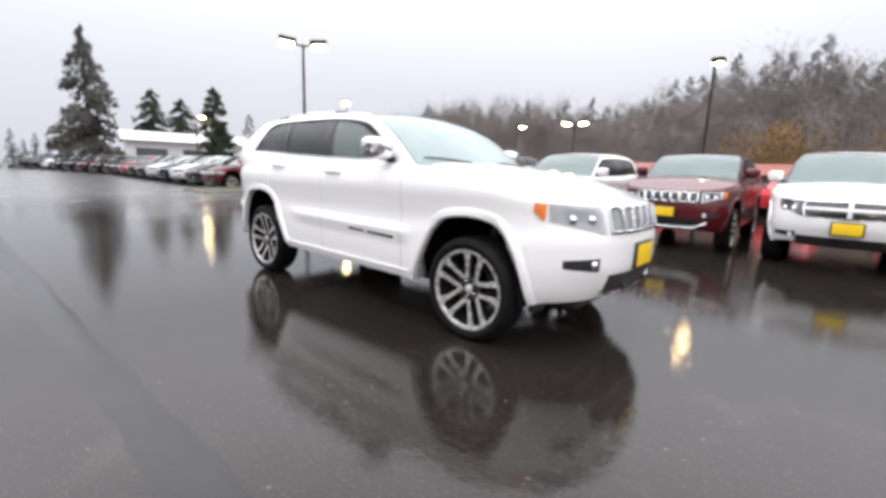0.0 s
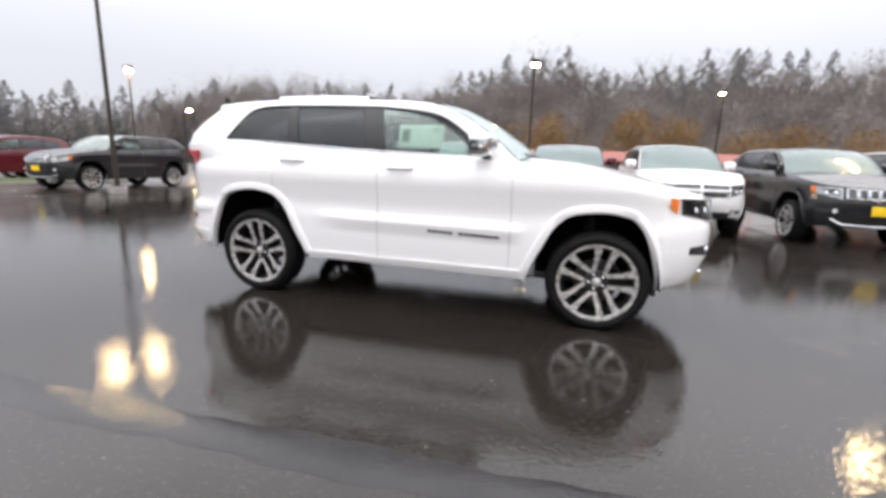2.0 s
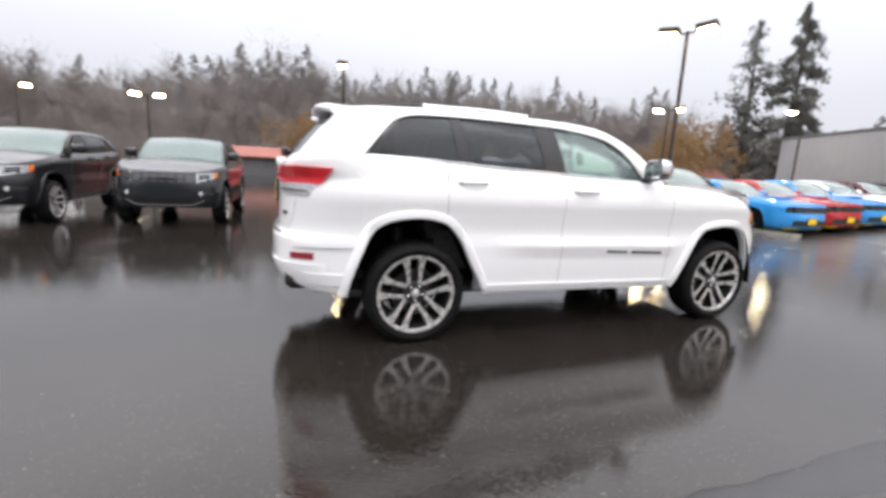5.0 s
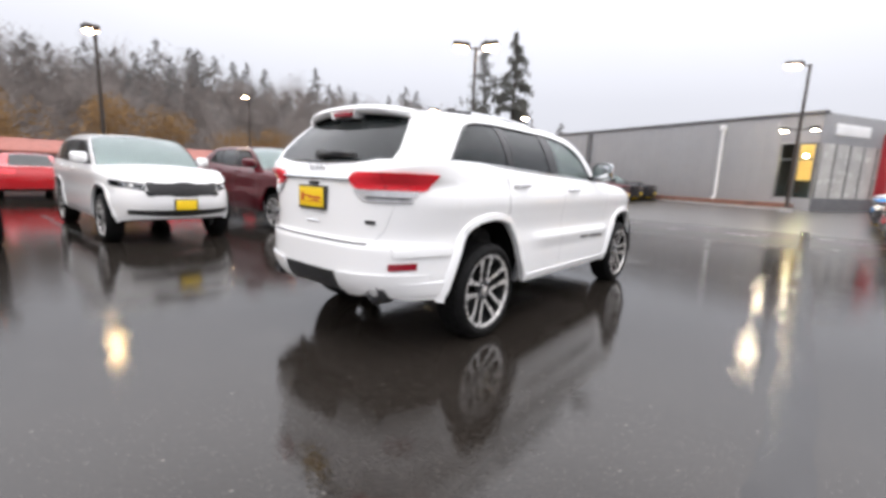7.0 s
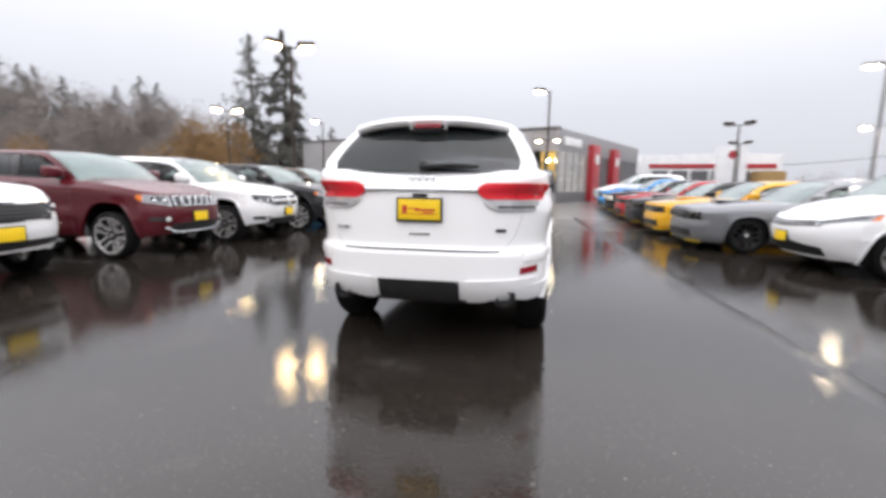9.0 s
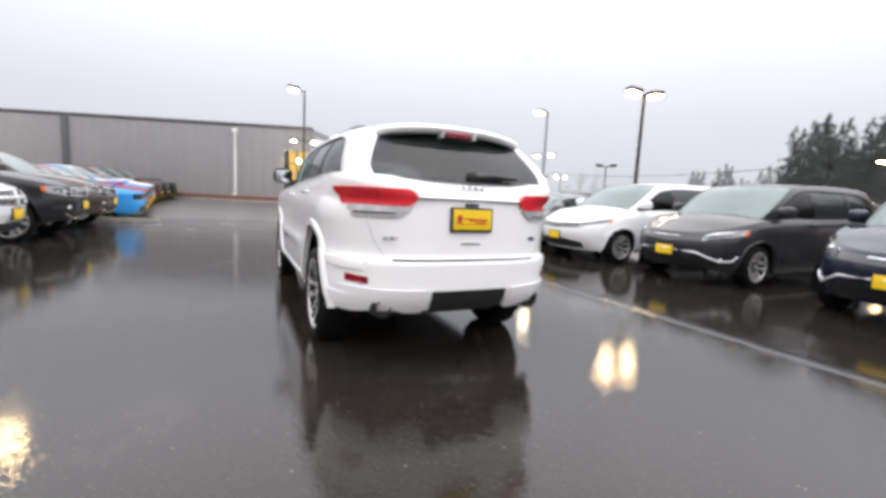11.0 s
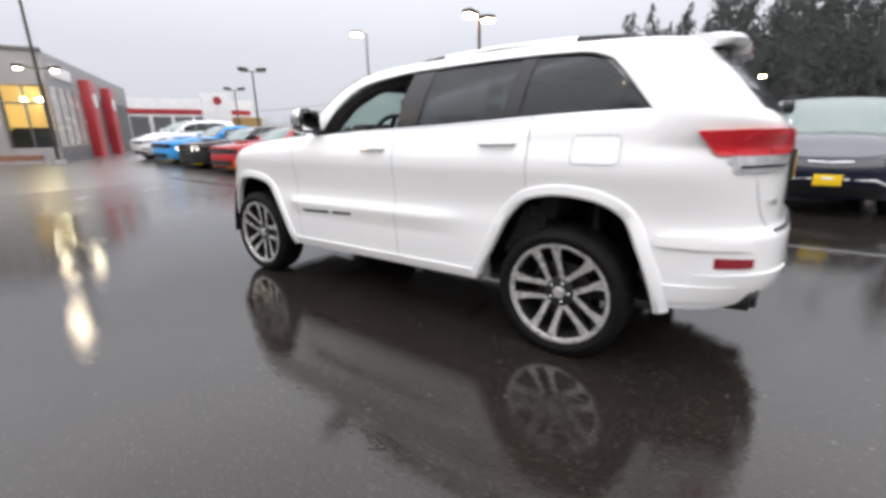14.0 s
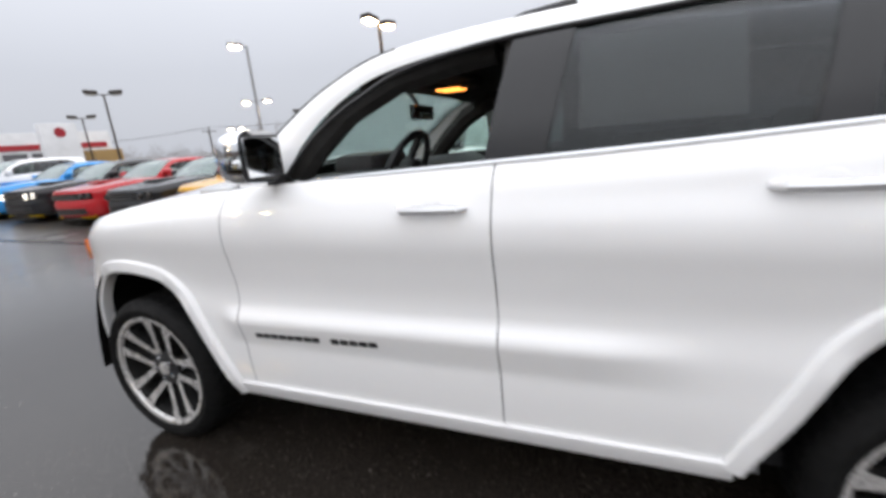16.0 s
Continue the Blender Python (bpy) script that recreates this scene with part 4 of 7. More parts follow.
def greenhouse(root, sh, fine, paint_m, clear_all=False):
    """Roof, pillars, frames and panes above the belt."""
    s = sh.s
    n = 60 if fine else 28
    R = spread(s["ring"], n)
    iF, iR = [int(round(k / (len(s["ring"]) - 1) * (n - 1))) for k in s["corner"]]
    crown = s["crown"]
    across = np.linspace(-1, 1, 17 if fine else 9)
    rv = [(r[2], sh.cabin(r[2], r[3]), r[3]) for r in R]

    def span(i0, i1, bow, lift):
        P = []
        for i in range(i0, i1 + 1):
            x, y, z = rv[i]
            t = (i - i0) / max(i1 - i0, 1)
            P.append([(x + bow(t) * (1 - a * a), a * y, z + lift(t) * (1 - a * a)) for a in across])
        return np.array(P)
    # frame round the side windows
    for sg in (1, -1):
        P = []
        for r in R:
            row = []
            for k in np.linspace(0, 1, 6):
                x, z = r[0] + (r[2] - r[0]) * k, r[1] + (r[3] - r[1]) * k
                row.append((x, sg * (sh.cabin(x, z) + 0.010 * math.sin(math.pi * k)), z))
            P.append(row)
        bm = bmesh.new()
        grid(bm, np.array(P))
        part("window_surround", bm, paint_m, root)
    roof = part("roof", slab(span(iF, iR, lambda t: 0.06 * (1 - 2 * t), lambda t: crown), (0, 0, 0), (0, 0, -0.02)), paint_m, root)
    part("headlining", slab(span(iF, iR, lambda t: 0.05 * (1 - 2 * t), lambda t: crown - 0.02), (0, 0, -0.04), (0, 0, -0.012)), LININGM, root)
    W = span(0, iF, lambda t: 0.17 * (1 - t) + 0.06 * t, lambda t: -0.02 * (1 - t) + crown * t)
    ws = part("windscreen", slab(W, (0.002, 0, 0.002), (-0.006, 0, -0.006)), HSCREEN if fine else SCREEN, root, "rain-wet windscreen")
    ws.visible_shadow = False
    B = span(iR, n - 1, lambda t: -0.06 - 0.05 * t, lambda t: crown * (1 - t))
    e = 1
    bg = part("rear_window", slab(B[:, e:-e], (-0.002, 0, 0.002), (0.006, 0, -0.004)), PRIVACY, root, "dark tinted rear window")
    for q in (B[:, :e + 1], B[:, -e - 1:]):
        part("rear_pillar", slab(q, (-0.003, 0, 0.002), (0.02, 0, -0.01)), paint_m, root)
    # black band round the screen
    bm = bmesh.new()
    for c in (0, 1):
        k = 0 if c == 0 else -1
        tube(bm, [tuple(p) for p in W[:, k]], 0.004 if fine else 0.007, 6)
    tube(bm, [tuple(p) for p in W[-1]], 0.005, 6)
    part("screen_seal", bm, BLACK, root)
    part("cowl", slab(np.array([[(W[0, j, 0] + d, W[0, j, 1], W[0, j, 2] + 0.006 - 0.25 * d) for d in (-0.03, 0.03, 0.10)] for j in range(len(across))]), (0, 0, 0), (0, 0, -0.02)), BLACK, root, "black plastic scuttle")
    U = curve([(r[0], r[1]) for r in s["ring"]])
    x_end = s["panes"][-1][1]
    x_beg = s["panes"][0][0]

    def pane_pts(a, b, nx, inset, e0=0.012, e1=0.012):
        P = []
        for x in np.linspace(a, b, nx):
            z0, z1 = sh.top(x) + e0 - 0.012, U(x) - e1 + 0.012
            z1 = max(z1, z0 + 0.002)
            row = []
            for t in np.linspace(0, 1, 8):
                mid = max(0.0, min(1.0, (x_beg - x) / 0.3, (x - x_end) / 0.9))
                xx, z = x + s["shear"] * t * mid, z0 + (z1 - z0) * t
                row.append((xx, sh.cabin(xx, z) + 0.008 * math.sin(math.pi * t) - inset, z))
            P.append(row)
        return np.array(P)
    for sg in (1, -1):
        flip = np.array((1, sg, 1))
        for k, (a, b) in enumerate(s["panes"]):
            if fine and k == 0 and sg > 0:
                continue
            g = (WETPANE if fine else GLASS) if k == 0 or clear_all else PRIVACY
            lab = "clear side window" if k == 0 else "dark privacy glass"
            p = part("side_window", slab(pane_pts(a, b, 26 if fine else 12, 0.006) * flip, (0, 0, 0), (0, -sg * 0.005, 0)), g, root, lab)
            p.visible_shadow = False
        for (_, a), (b, _) in zip(s["panes"], s["panes"][1:]):
            part("pillar", slab(pane_pts(a + 0.006, b - 0.006, 5, 0.0) * flip, (0, 0, 0), (0, -sg * 0.03, 0)), PILLAR, root, "black door pillar")
        # weather strips: dark above, bright along the belt
        Q = pane_pts(x_beg, x_end, 40 if fine else 16, -0.002) * flip
        part("window_seal", tube(bmesh.new(), [tuple(q) for q in Q[:, -1]], 0.008, 6), BLACK, root)
        part("belt_moulding", tube(bmesh.new(), [tuple(q + np.array((0, sg * 0.010, 0.004))) for q in Q[:, 0]], 0.0075, 6), CHROME if fine else BLACK, root, "bright belt moulding")
    return roof


def vehicle(spec, paint_m, name="suv", label="", fine=False, group="", front="slots", dark_wheels=False, lit=False, plate=True):
    """A whole vehicle at the origin. front: slots, cross, wide, wing or muscle."""
    sh = Shell(spec)
    s = spec
    root = thing(name, label, "car", group=group)
    low = lower_body(sh, fine)
    for key, bm in low.items():
        if isinstance(key, tuple) and key[0] == "edge":
            continue
        nm = key[0] if isinstance(key, tuple) else key
        o = part(nm, bm, paint_m, root, sharp=50)
    # hood: from edge to edge with a crown
    i0 = int(np.argmin(abs(low[("edge", 1)][:, 0] - (s["ring"][0][2] + 0.02))))
    E1 = low[("edge", 1)][i0:]
    bm = bmesh.new()
    P = []
    for x, y, z in E1:
        t = min(1.0, max(0.0, (x - E1[0][0]) / (E1[-1][0] - E1[0][0])))
        h = s["hood"] * (1 - t ** 3)
        P.append([(x, a * y, z + h * (1 - a * a) + (0.010 * math.exp(-((abs(a) - 0.55) / 0.10) ** 2) * (1 - t) if fine else 0)) for a in np.linspace(-1, 1, 21 if fine else 9)])
    grid(bm, np.array(P))
    bmesh.ops.remove_doubles(bm, verts=bm.verts, dist=0.0006)
    part("bonnet", bm, paint_m, root)
    # deck behind the cabin
    i1 = int(np.argmin(abs(low[("edge", 1)][:, 0] - (s["ring"][-1][2] + 0.02)))) + 1
    E2 = low[("edge", 1)][:i1]
    bm = bmesh.new()
    grid(bm, np.array([[(x, a * y, z + 0.02 * (1 - a * a)) for a in np.linspace(-1, 1, 9)] for x, y, z in E2]))
    bmesh.ops.remove_doubles(bm, verts=bm.verts, dist=0.0006)
    part("rear_deck", bm, paint_m, root)
    # shoulder between flank and glass
    for sg in (1, -1):
        E = low[("edge", sg)]
        P = []
        for x, y, z in E:
            if s["ring"][-1][2] - 0.02 <= x <= s["ring"][0][2] + 0.04:
                P.append([(x, y, z), (x, y - sg * 0.5 * (abs(y) - min(abs(y), sh.cabin(x, z) - 0.01)), z + 0.004), (x, sg * min(abs(y), sh.cabin(x, z) - 0.012), z + 0.002)])
        bm = bmesh.new()
        grid(bm, np.array(P))
        part("shoulder", bm, paint_m, root)
    greenhouse(root, sh, fine, paint_m)
    cabin(root, sh, fine)
    # dark liner behind the panel gaps, wheel wells and underside
    zb = sh.top(-0.3)
    lo = sh.sill(0) + 0.0
    for sg in (1, -1):
        a0, a1 = s["axle"][0] - 0.46, s["axle"][1] + 0.46
        part("inner_panel", slab(np.array([[(x, sg * (sh.width(x, z) - 0.03), z) for z in np.linspace(lo + 0.02, zb - 0.04, 6)] for x in np.linspace(a1, a0, 8)]), (0, 0, 0), (0, -sg * 0.03, 0)), GALV, root)
    for poly, ax in zip(arch_polys(s), s["axle"]):
        for sg in (1, -1):
            k = [p for p in poly if p[1] > sh.sill(ax) - 0.02]
            w = sh.width(ax, 0.7)
            P = np.array([[(ax + (x - ax) * 1.02, sg * y, min(z * 1.015, zb)) for y in np.linspace(w - 0.015, 0.42, 4)] for x, z in k])
            bm = bmesh.new()
            grid(bm, P)
            V = [bm.verts.new(p[-1]) for p in P]
            bm.faces.new(V)
            part("wheel_well", bm, LINER, root)
            wd = 0.024 if fine else 0.018
            hw = 0.052 if fine else 0.03
            rows = []
            for q in range(len(k)):
                x, z = k[q]
                x0, z0 = k[max(q - 1, 0)]
                x1, z1 = k[min(q + 1, len(k) - 1)]
                nx_, nz_ = -(z1 - z0), (x1 - x0)
                L = math.hypot(nx_, nz_) or 1
                nx_, nz_ = nx_ / L, nz_ / L
                y0 = sh.out(x, max(z, sh.sill(x)))
                row = []
                for d, o in ((-0.012, -0.03), (-0.010, wd * 0.65), (0.003, wd), (hw * 0.82, wd * 0.82), (hw, wd * 0.35), (hw * 1.06, -0.012)):
                    xx, zz = x + nx_ * d, z + nz_ * d
                    row.append((xx, sg * (min(y0, sh.out(xx, max(zz, sh.sill(xx)))) + o), zz))
                rows.append(row)
            bm = bmesh.new()
            grid(bm, np.array(rows))
            part("arch_flare", bm, paint_m, root)
    for ax in s["axle"]:
        for sg in (1, -1):
            w = wheel(s["tyre"], s["rim"], s["tread"], sg, fine, 5, dark_wheels)
            w.parent = root
            w.matrix_basis = pose(ax, sg * s["track"], s["tyre"] - 0.004, 0, 0 if ax < 0 and sg > 0 else 23 * sg + 17 * (ax > 0), 0)
    part("axle_beam", tube(bmesh.new(), [(s["axle"][1], -0.7, 0.33), (s["axle"][1], 0.7, 0.33)], 0.05), BLACK, root)
    # mirrors
    mx, mz = s["ring"][0][0] - 0.02, sh.top(0.5) + 0.075
    for sg in (1, -1):
        yb = sh.cabin(mx, mz)
        bm = bmesh.new()
        P = []
        for dx, hy, hz in ((-0.045, 0.108, 0.088), (-0.01, 0.112, 0.092), (0.045, 0.108, 0.086), (0.085, 0.088, 0.066), (0.102, 0.05, 0.036)):
            row = []
            for t in np.linspace(0, 2 * math.pi, 25)[:-1]:
                ct, st = math.cos(t), math.sin(t)
                row.append((mx + dx - 0.02 * ct, sg * (yb + 0.165 + hy * math.copysign(abs(ct) ** 0.5, ct)), mz + 0.03 + hz * math.copysign(abs(st) ** 0.55, st)))
            P.append(row)
        grid(bm, np.array(P), close=True)
        for row in (P[0], P[-1]):
            bm.faces.new([bm.verts.new(p) for p in row])
        bmesh.ops.remove_doubles(bm, verts=bm.verts, dist=0.0003)
        bmesh.ops.recalc_face_normals(bm, faces=bm.faces)
        mi = part("door_mirror", bm, CHROME if fine else paint_m, root, "bright door mirror cap" if fine else "")
        part("mirror_foot", tube(bmesh.new(), [(mx + 0.03, sg * (yb - 0.01), mz - 0.06), (mx + 0.02, sg * (yb + 0.08), mz - 0.04), (mx + 0.02, sg * (yb + 0.13), mz - 0.02)], (0.032, 0.028, 0.028), 8), BLACK, mi)
        part("mirror_housing", boxed((mx - 0.058, sg * (yb + 0.165) - 0.092, mz - 0.045), (mx - 0.02, sg * (yb + 0.165) + 0.092, mz + 0.105), 0.016), BLACK, mi)
        part("mirror_glass", boxed((mx - 0.062, sg * (yb + 0.165) - 0.080, mz - 0.034), (mx - 0.057, sg * (yb + 0.165) + 0.080, mz + 0.094), 0.002), CHROME, mi)
    # door handles
    for d0, d1 in zip(sorted(s["doors"], reverse=True), sorted(s["doors"], reverse=True)[1:]):
        for sg in (1, -1):
            hx, hz = d1 + 0.19, (1.152 if d1 > -0.5 else 1.187) if fine else sh.top(d1) - 0.10
            y = sh.out(hx, hz)
            h = part("door_handle", tube(bmesh.new(), [(hx - 0.11, sg * (y + 0.0), hz), (hx - 0.09, sg * (y + 0.028), hz), (hx, sg * (y + 0.034), hz), (hx + 0.09, sg * (y + 0.028), hz), (hx + 0.11, sg * y, hz)], (0.012, 0.015, 0.016, 0.015, 0.012), 8), SATIN if fine else paint_m, root, "bright door handle" if fine else "")
            if fine:
                part("handle_recess", lathe([(0.0, 0.004), (0.03, 0.003), (0.036, 0.0)], 16, "y", (hx, sg * (y - 0.002), hz)) if sg > 0 else lathe([(0.0, -0.004), (0.03, -0.003), (0.036, 0.0)], 16, "y", (hx, sg * (y - 0.002), hz)), paint_m, h)
    noses(root, sh, front, paint_m, fine, lit)
    # front plate with a dealer's card
    if plate:
        zp = {"wide": 0.62, "cross": 0.62, "wing": 0.52, "muscle": 0.40}.get(front, 0.655)
        off = 0.018
        yp = 0.0 if front != "muscle" else 0.0
        xp = sh.front(0, zp) + off
        fr = part("plate_holder", boxed((xp - off - 0.02, yp - 0.17, zp - 0.09), (xp, yp + 0.17, zp + 0.09), 0.006), BLACK, root)
        part("dealer_plate", boxed((xp - 0.004, yp - 0.152, zp - 0.076), (xp + 0.006, yp + 0.152, zp + 0.076), 0.003), YELLOW, fr, "yellow dealer plate")
    if not fine:
        # simple rear lamps, wiper and plate recess
        for sg in (1, -1):
            zt = sh.top(-2.0)
            part("rear_lamp", face(sh, -1, sg * 0.45, sg * 0.84, zt - 0.26, zt - 0.10, 8, 4, 0.008), REDLENS, root)
    return root, sh


def noses(root, sh, front, paint_m, fine, lit):
    """Grille, lamps and intakes."""
    t = sh.top
    if front in ("slots", "cross"):
        zg1 = sh.top(2.35) - (0.035 if front == "slots" else 0.05)
        zg0 = zg1 - (0.155 if front == "slots" else 0.20)
        if front == "slots" and "grille" in sh.s and sh.s is not CROSSOVER:
            zg0, zg1 = sh.s["grille"]
        hw = 0.50 if front == "slots" else 0.46
        part("grille_panel", face(sh, 1, -hw, hw, zg0, zg1, 14, 4, 0.004), (paint_m if fine else GLOSSBLACK), root, "" if fine else "black grille")
        if front == "slots":
            for k in range(7):
                c = (k - 3) * 0.136
                fr = []
                y0, y1 = c - 0.054, c + 0.054
                if fine:
                    part("grille_mesh", face(sh, 1, y0, y1, zg0 + 0.012, zg1 - 0.012, 4, 4, 0.008, 0.01), GALV, root, "bright grille mesh")
                bm = bmesh.new()
                pts = [(y0, zg0 + 0.012), (y0 - 0.004, (zg0 + zg1) / 2), (y0, zg1 - 0.012), (c, zg1 - 0.006), (y1, zg1 - 0.012), (y1 + 0.004, (zg0 + zg1) / 2), (y1, zg0 + 0.012), (c, zg0 + 0.006), (y0, zg0 + 0.012)]
                tube(bm, [(sh.front(y, z) + 0.010, y, z) for y, z in pts], 0.014, 6, False)
                part("grille_slot", bm, CHROME, root, "chrome grille slot")
        else:
            for nm, pts in (("grille_bar", [(-hw, (zg0 + zg1) / 2), (hw, (zg0 + zg1) / 2)]), ("grille_post", [(0.0, zg0), (0.0, zg1)])):
                (ya, za), (yb, zb) = pts
                bm = bmesh.new()
                tube(bm, [(sh.front(ya + (yb - ya) * q, za + (zb - za) * q) + 0.014, ya + (yb - ya) * q, za + (zb - za) * q) for q in np.linspace(0, 1, 9)], 0.028, 6)
                part(nm, bm, paint_m, root)
            bm = bmesh.new()
            loop = [(-hw, zg0), (-hw - 0.02, (zg0 + zg1) / 2), (-hw, zg1), (0, zg1 + 0.01), (hw, zg1), (hw + 0.02, (zg0 + zg1) / 2), (hw, zg0), (0, zg0 - 0.01), (-hw, zg0)]
            tube(bm, [(sh.front(y, z) + 0.008, y, z) for y, z in loop], 0.014, 6, False)
            part("grille_surround", bm, CHROME, root)
        for sg in (1, -1):
            yc = sh.out(sh.nose(0.95) - 0.34, zg1 - 0.04) - 0.004
            ya, yb = sg * (hw + 0.015), sg * yc
            lo_, hi_ = lin(ya, yb, zg0 + 0.0, zg1 - 0.10), lin(ya, yb, zg1 + 0.0, zg1 + 0.015)
            la = part("headlight", face(sh, 1, ya, yb, lo_, hi_, 14, 5, 0.006, 0.02), SILVER if front == "slots" else GUNMETAL, root, "clear headlight")
            part("headlight_bezel", face(sh, 1, sg * (hw + 0.05), sg * (yc - 0.06), lin(ya, yb, zg0 + 0.025, zg1 - 0.06), lin(ya, yb, zg1 - 0.02, zg1 - 0.01), 8, 4, 0.008, 0.01), (GUNMETAL if front == "slots" else BLACK) if not fine else PALELAMP, la)
            for yy in (0.58, 0.68):
                zz = zg0 + 0.085
                part("projector", lathe([(0.0, 0.022), (0.020, 0.016), (0.034, 0.0), (0.038, -0.01)], 14, "x", (sh.front(sg * yy, zz) + 0.006, sg * yy, zz)), DRL if lit and yy == 0.58 else CHROME, la)
            part("headlight_lens", face(sh, 1, ya, yb, lo_, hi_, 14, 5, 0.020, 0.004), LENS, la).visible_shadow = False
            xa_, xb_ = sh.nose(0.95) - 0.400, sh.nose(0.95) - 0.342
            if front == "slots":
                part("side_marker", sheet(sh, xa_, xb_, lin(xa_, xb_, zg1 - 0.045, zg1 - 0.095), lin(xa_, xb_, zg1 + 0.018, zg1 + 0.012), sg, 6, 4, 0.016, 0.03), AMBER, la, "amber side marker")
            zf = zg0 - (0.22 if front == "slots" else 0.29)
            fa, fb = (0.56, 0.745) if fine else (0.53, 0.77)
            part("fog_pocket", face(sh, 1, sg * fa, sg * fb, lin(sg * fa, sg * fb, zf - 0.022, zf - 0.002), lin(sg * fa, sg * fb, zf + 0.065, zf + 0.052), 8, 4, 0.004, 0.03), BLACK, root)
            fl = part("fog_lamp", lathe([(0.0, 0.012), (0.022, 0.010), (0.030, 0.0), (0.036, 0.006), (0.040, -0.02)], 16, "x", (sh.front(sg * 0.575, zf + 0.02) - (0.006 if fine else -0.006), sg * 0.575, zf + 0.02)), CHROME if fine else SILVER, root, "round fog lamp")
        z0 = zg0 - 0.41
        wi = 0.46 if fine else 0.52
        part("lower_intake", face(sh, 1, -wi, wi, lambda y: z0 + 0.02 * abs(y), z0 + 0.14, 12, 4, 0.005), BLACK, root, "black lower intake")
        if front == "slots":
            bm = bmesh.new()
            tube(bm, [(sh.front(y, z) + 0.012, y, z) for y, z in ([(-0.5, z0 + 0.03), (-0.4, z0 - 0.005), (0, z0 - 0.012), (0.4, z0 - 0.005), (0.5, z0 + 0.03)] if fine else [(-0.62, z0 + 0.08), (-0.45, z0 - 0.005), (0, z0 - 0.012), (0.45, z0 - 0.005), (0.62, z0 + 0.08)])], 0.012 if fine else 0.016, 6)
            part("chin_trim", bm, CHROME, root)
            for y in (-0.22, 0.22) if fine else ():
                part("tow_hook", tube(bmesh.new(), [(sh.front(y, z0) + 0.02, y, z0 + 0.05), (sh.front(y, z0) + 0.05, y, z0 + 0.03), (sh.front(y, z0) + 0.02, y, z0 + 0.0)], 0.012, 6), BLACK, root)
    elif front == "wide":
        zg1 = sh.top(2.4) - 0.05
        zg0 = zg1 - 0.19
        part("grille_panel", face(sh, 1, -0.50, 0.50, lin(0, 1, zg0, zg0) , zg1, 14, 4, 0.004), BLACK, root, "black mesh grille")
        bm = bmesh.new()
        for k in range(4):
            z = zg0 + 0.03 + 0.042 * k
            tube(bm, [(sh.front(y, z) + 0.008, y, z) for y in np.linspace(-0.48, 0.48, 9)], 0.006, 5)
        part("grille_bars", bm, GLOSSBLACK, root)
        part("grille_frame", tube(bmesh.new(), [(sh.front(y, z) + 0.008, y, z) for y, z in [(-0.5, zg0), (-0.53, (zg0 + zg1) / 2), (-0.5, zg1), (0, zg1 + 0.008), (0.5, zg1), (0.53, (zg0 + zg1) / 2), (0.5, zg0), (0, zg0 - 0.008), (-0.5, zg0)]], 0.012, 6, False), GLOSSBLACK, root)
        for sg in (1, -1):
            ya, yb = sg * 0.53, sg * 0.86
            la = part("headlight", face(sh, 1, ya, yb, lin(ya, yb, zg0 + 0.07, zg1 - 0.06), lin(ya, yb, zg1 - 0.01, zg1 + 0.03), 10, 4, 0.006), GUNMETAL, root, "narrow smoked headlight")
            part("projector", lathe([(0.0, 0.018), (0.022, 0.012), (0.034, 0.0)], 14, "x", (sh.front(sg * 0.66, zg1 - 0.05) + 0.008, sg * 0.66, zg1 - 0.05)), SILVER, la)
            part("headlight_lens", face(sh, 1, ya, yb, lin(ya, yb, zg0 + 0.07, zg1 - 0.06), lin(ya, yb, zg1 - 0.01, zg1 + 0.03), 10, 4, 0.016, 0.004), LENS, la).visible_shadow = False
        part("lower_intake", face(sh, 1, -0.72, 0.72, lambda y: 0.43 + 0.06 * abs(y), lambda y: 0.53 + 0.02 * abs(y), 14, 4, 0.006), BLACK, root, "black lower intake")
    elif front == "wing":
        zg1 = sh.top(2.5) - 0.02
        part("grille_panel", face(sh, 1, -0.62, 0.62, lambda y: zg1 - 0.115 + 0.06 * abs(y), lambda y: zg1 - 0.02 + 0.05 * abs(y), 14, 4, 0.004), GLOSSBLACK, root, "slim black grille")
        part("winged_bar", tube(bmesh.new(), [(sh.front(y, zg1 - 0.035 + 0.04 * abs(y)) + 0.01, y, zg1 - 0.035 + 0.04 * abs(y)) for y in np.linspace(-0.24, 0.24, 9)], 0.014, 6), CHROME, root)
        for sg in (1, -1):
            ya, yb = sg * 0.56, sg * 0.90
            f0, f1 = lin(ya, yb, zg1 - 0.07, zg1 + 0.04), lin(ya, yb, zg1 + 0.02, zg1 + 0.13)
            la = part("headlight", face(sh, 1, ya, yb, f0, f1, 12, 4, 0.005), CLEARLAMP, root, "swept clear headlight")
            part("headlight_bezel", face(sh, 1, sg * 0.60, sg * 0.86, lin(sg * 0.60, sg * 0.86, zg1 - 0.045, zg1 + 0.045), lin(sg * 0.60, sg * 0.86, zg1 + 0.005, zg1 + 0.105), 10, 4, 0.009, 0.01), GUNMETAL, la)
            part("side_marker", face(sh, 1, sg * 0.885, sg * 0.905, zg1 + 0.03, zg1 + 0.11, 3, 3, 0.012, 0.02), AMBER, la, "amber side marker")
            part("projector", lathe([(0.0, 0.018), (0.022, 0.012), (0.034, 0.0)], 14, "x", (sh.front(sg * 0.70, zg1 + 0.03) + 0.006, sg * 0.70, zg1 + 0.03)), CHROME, la)
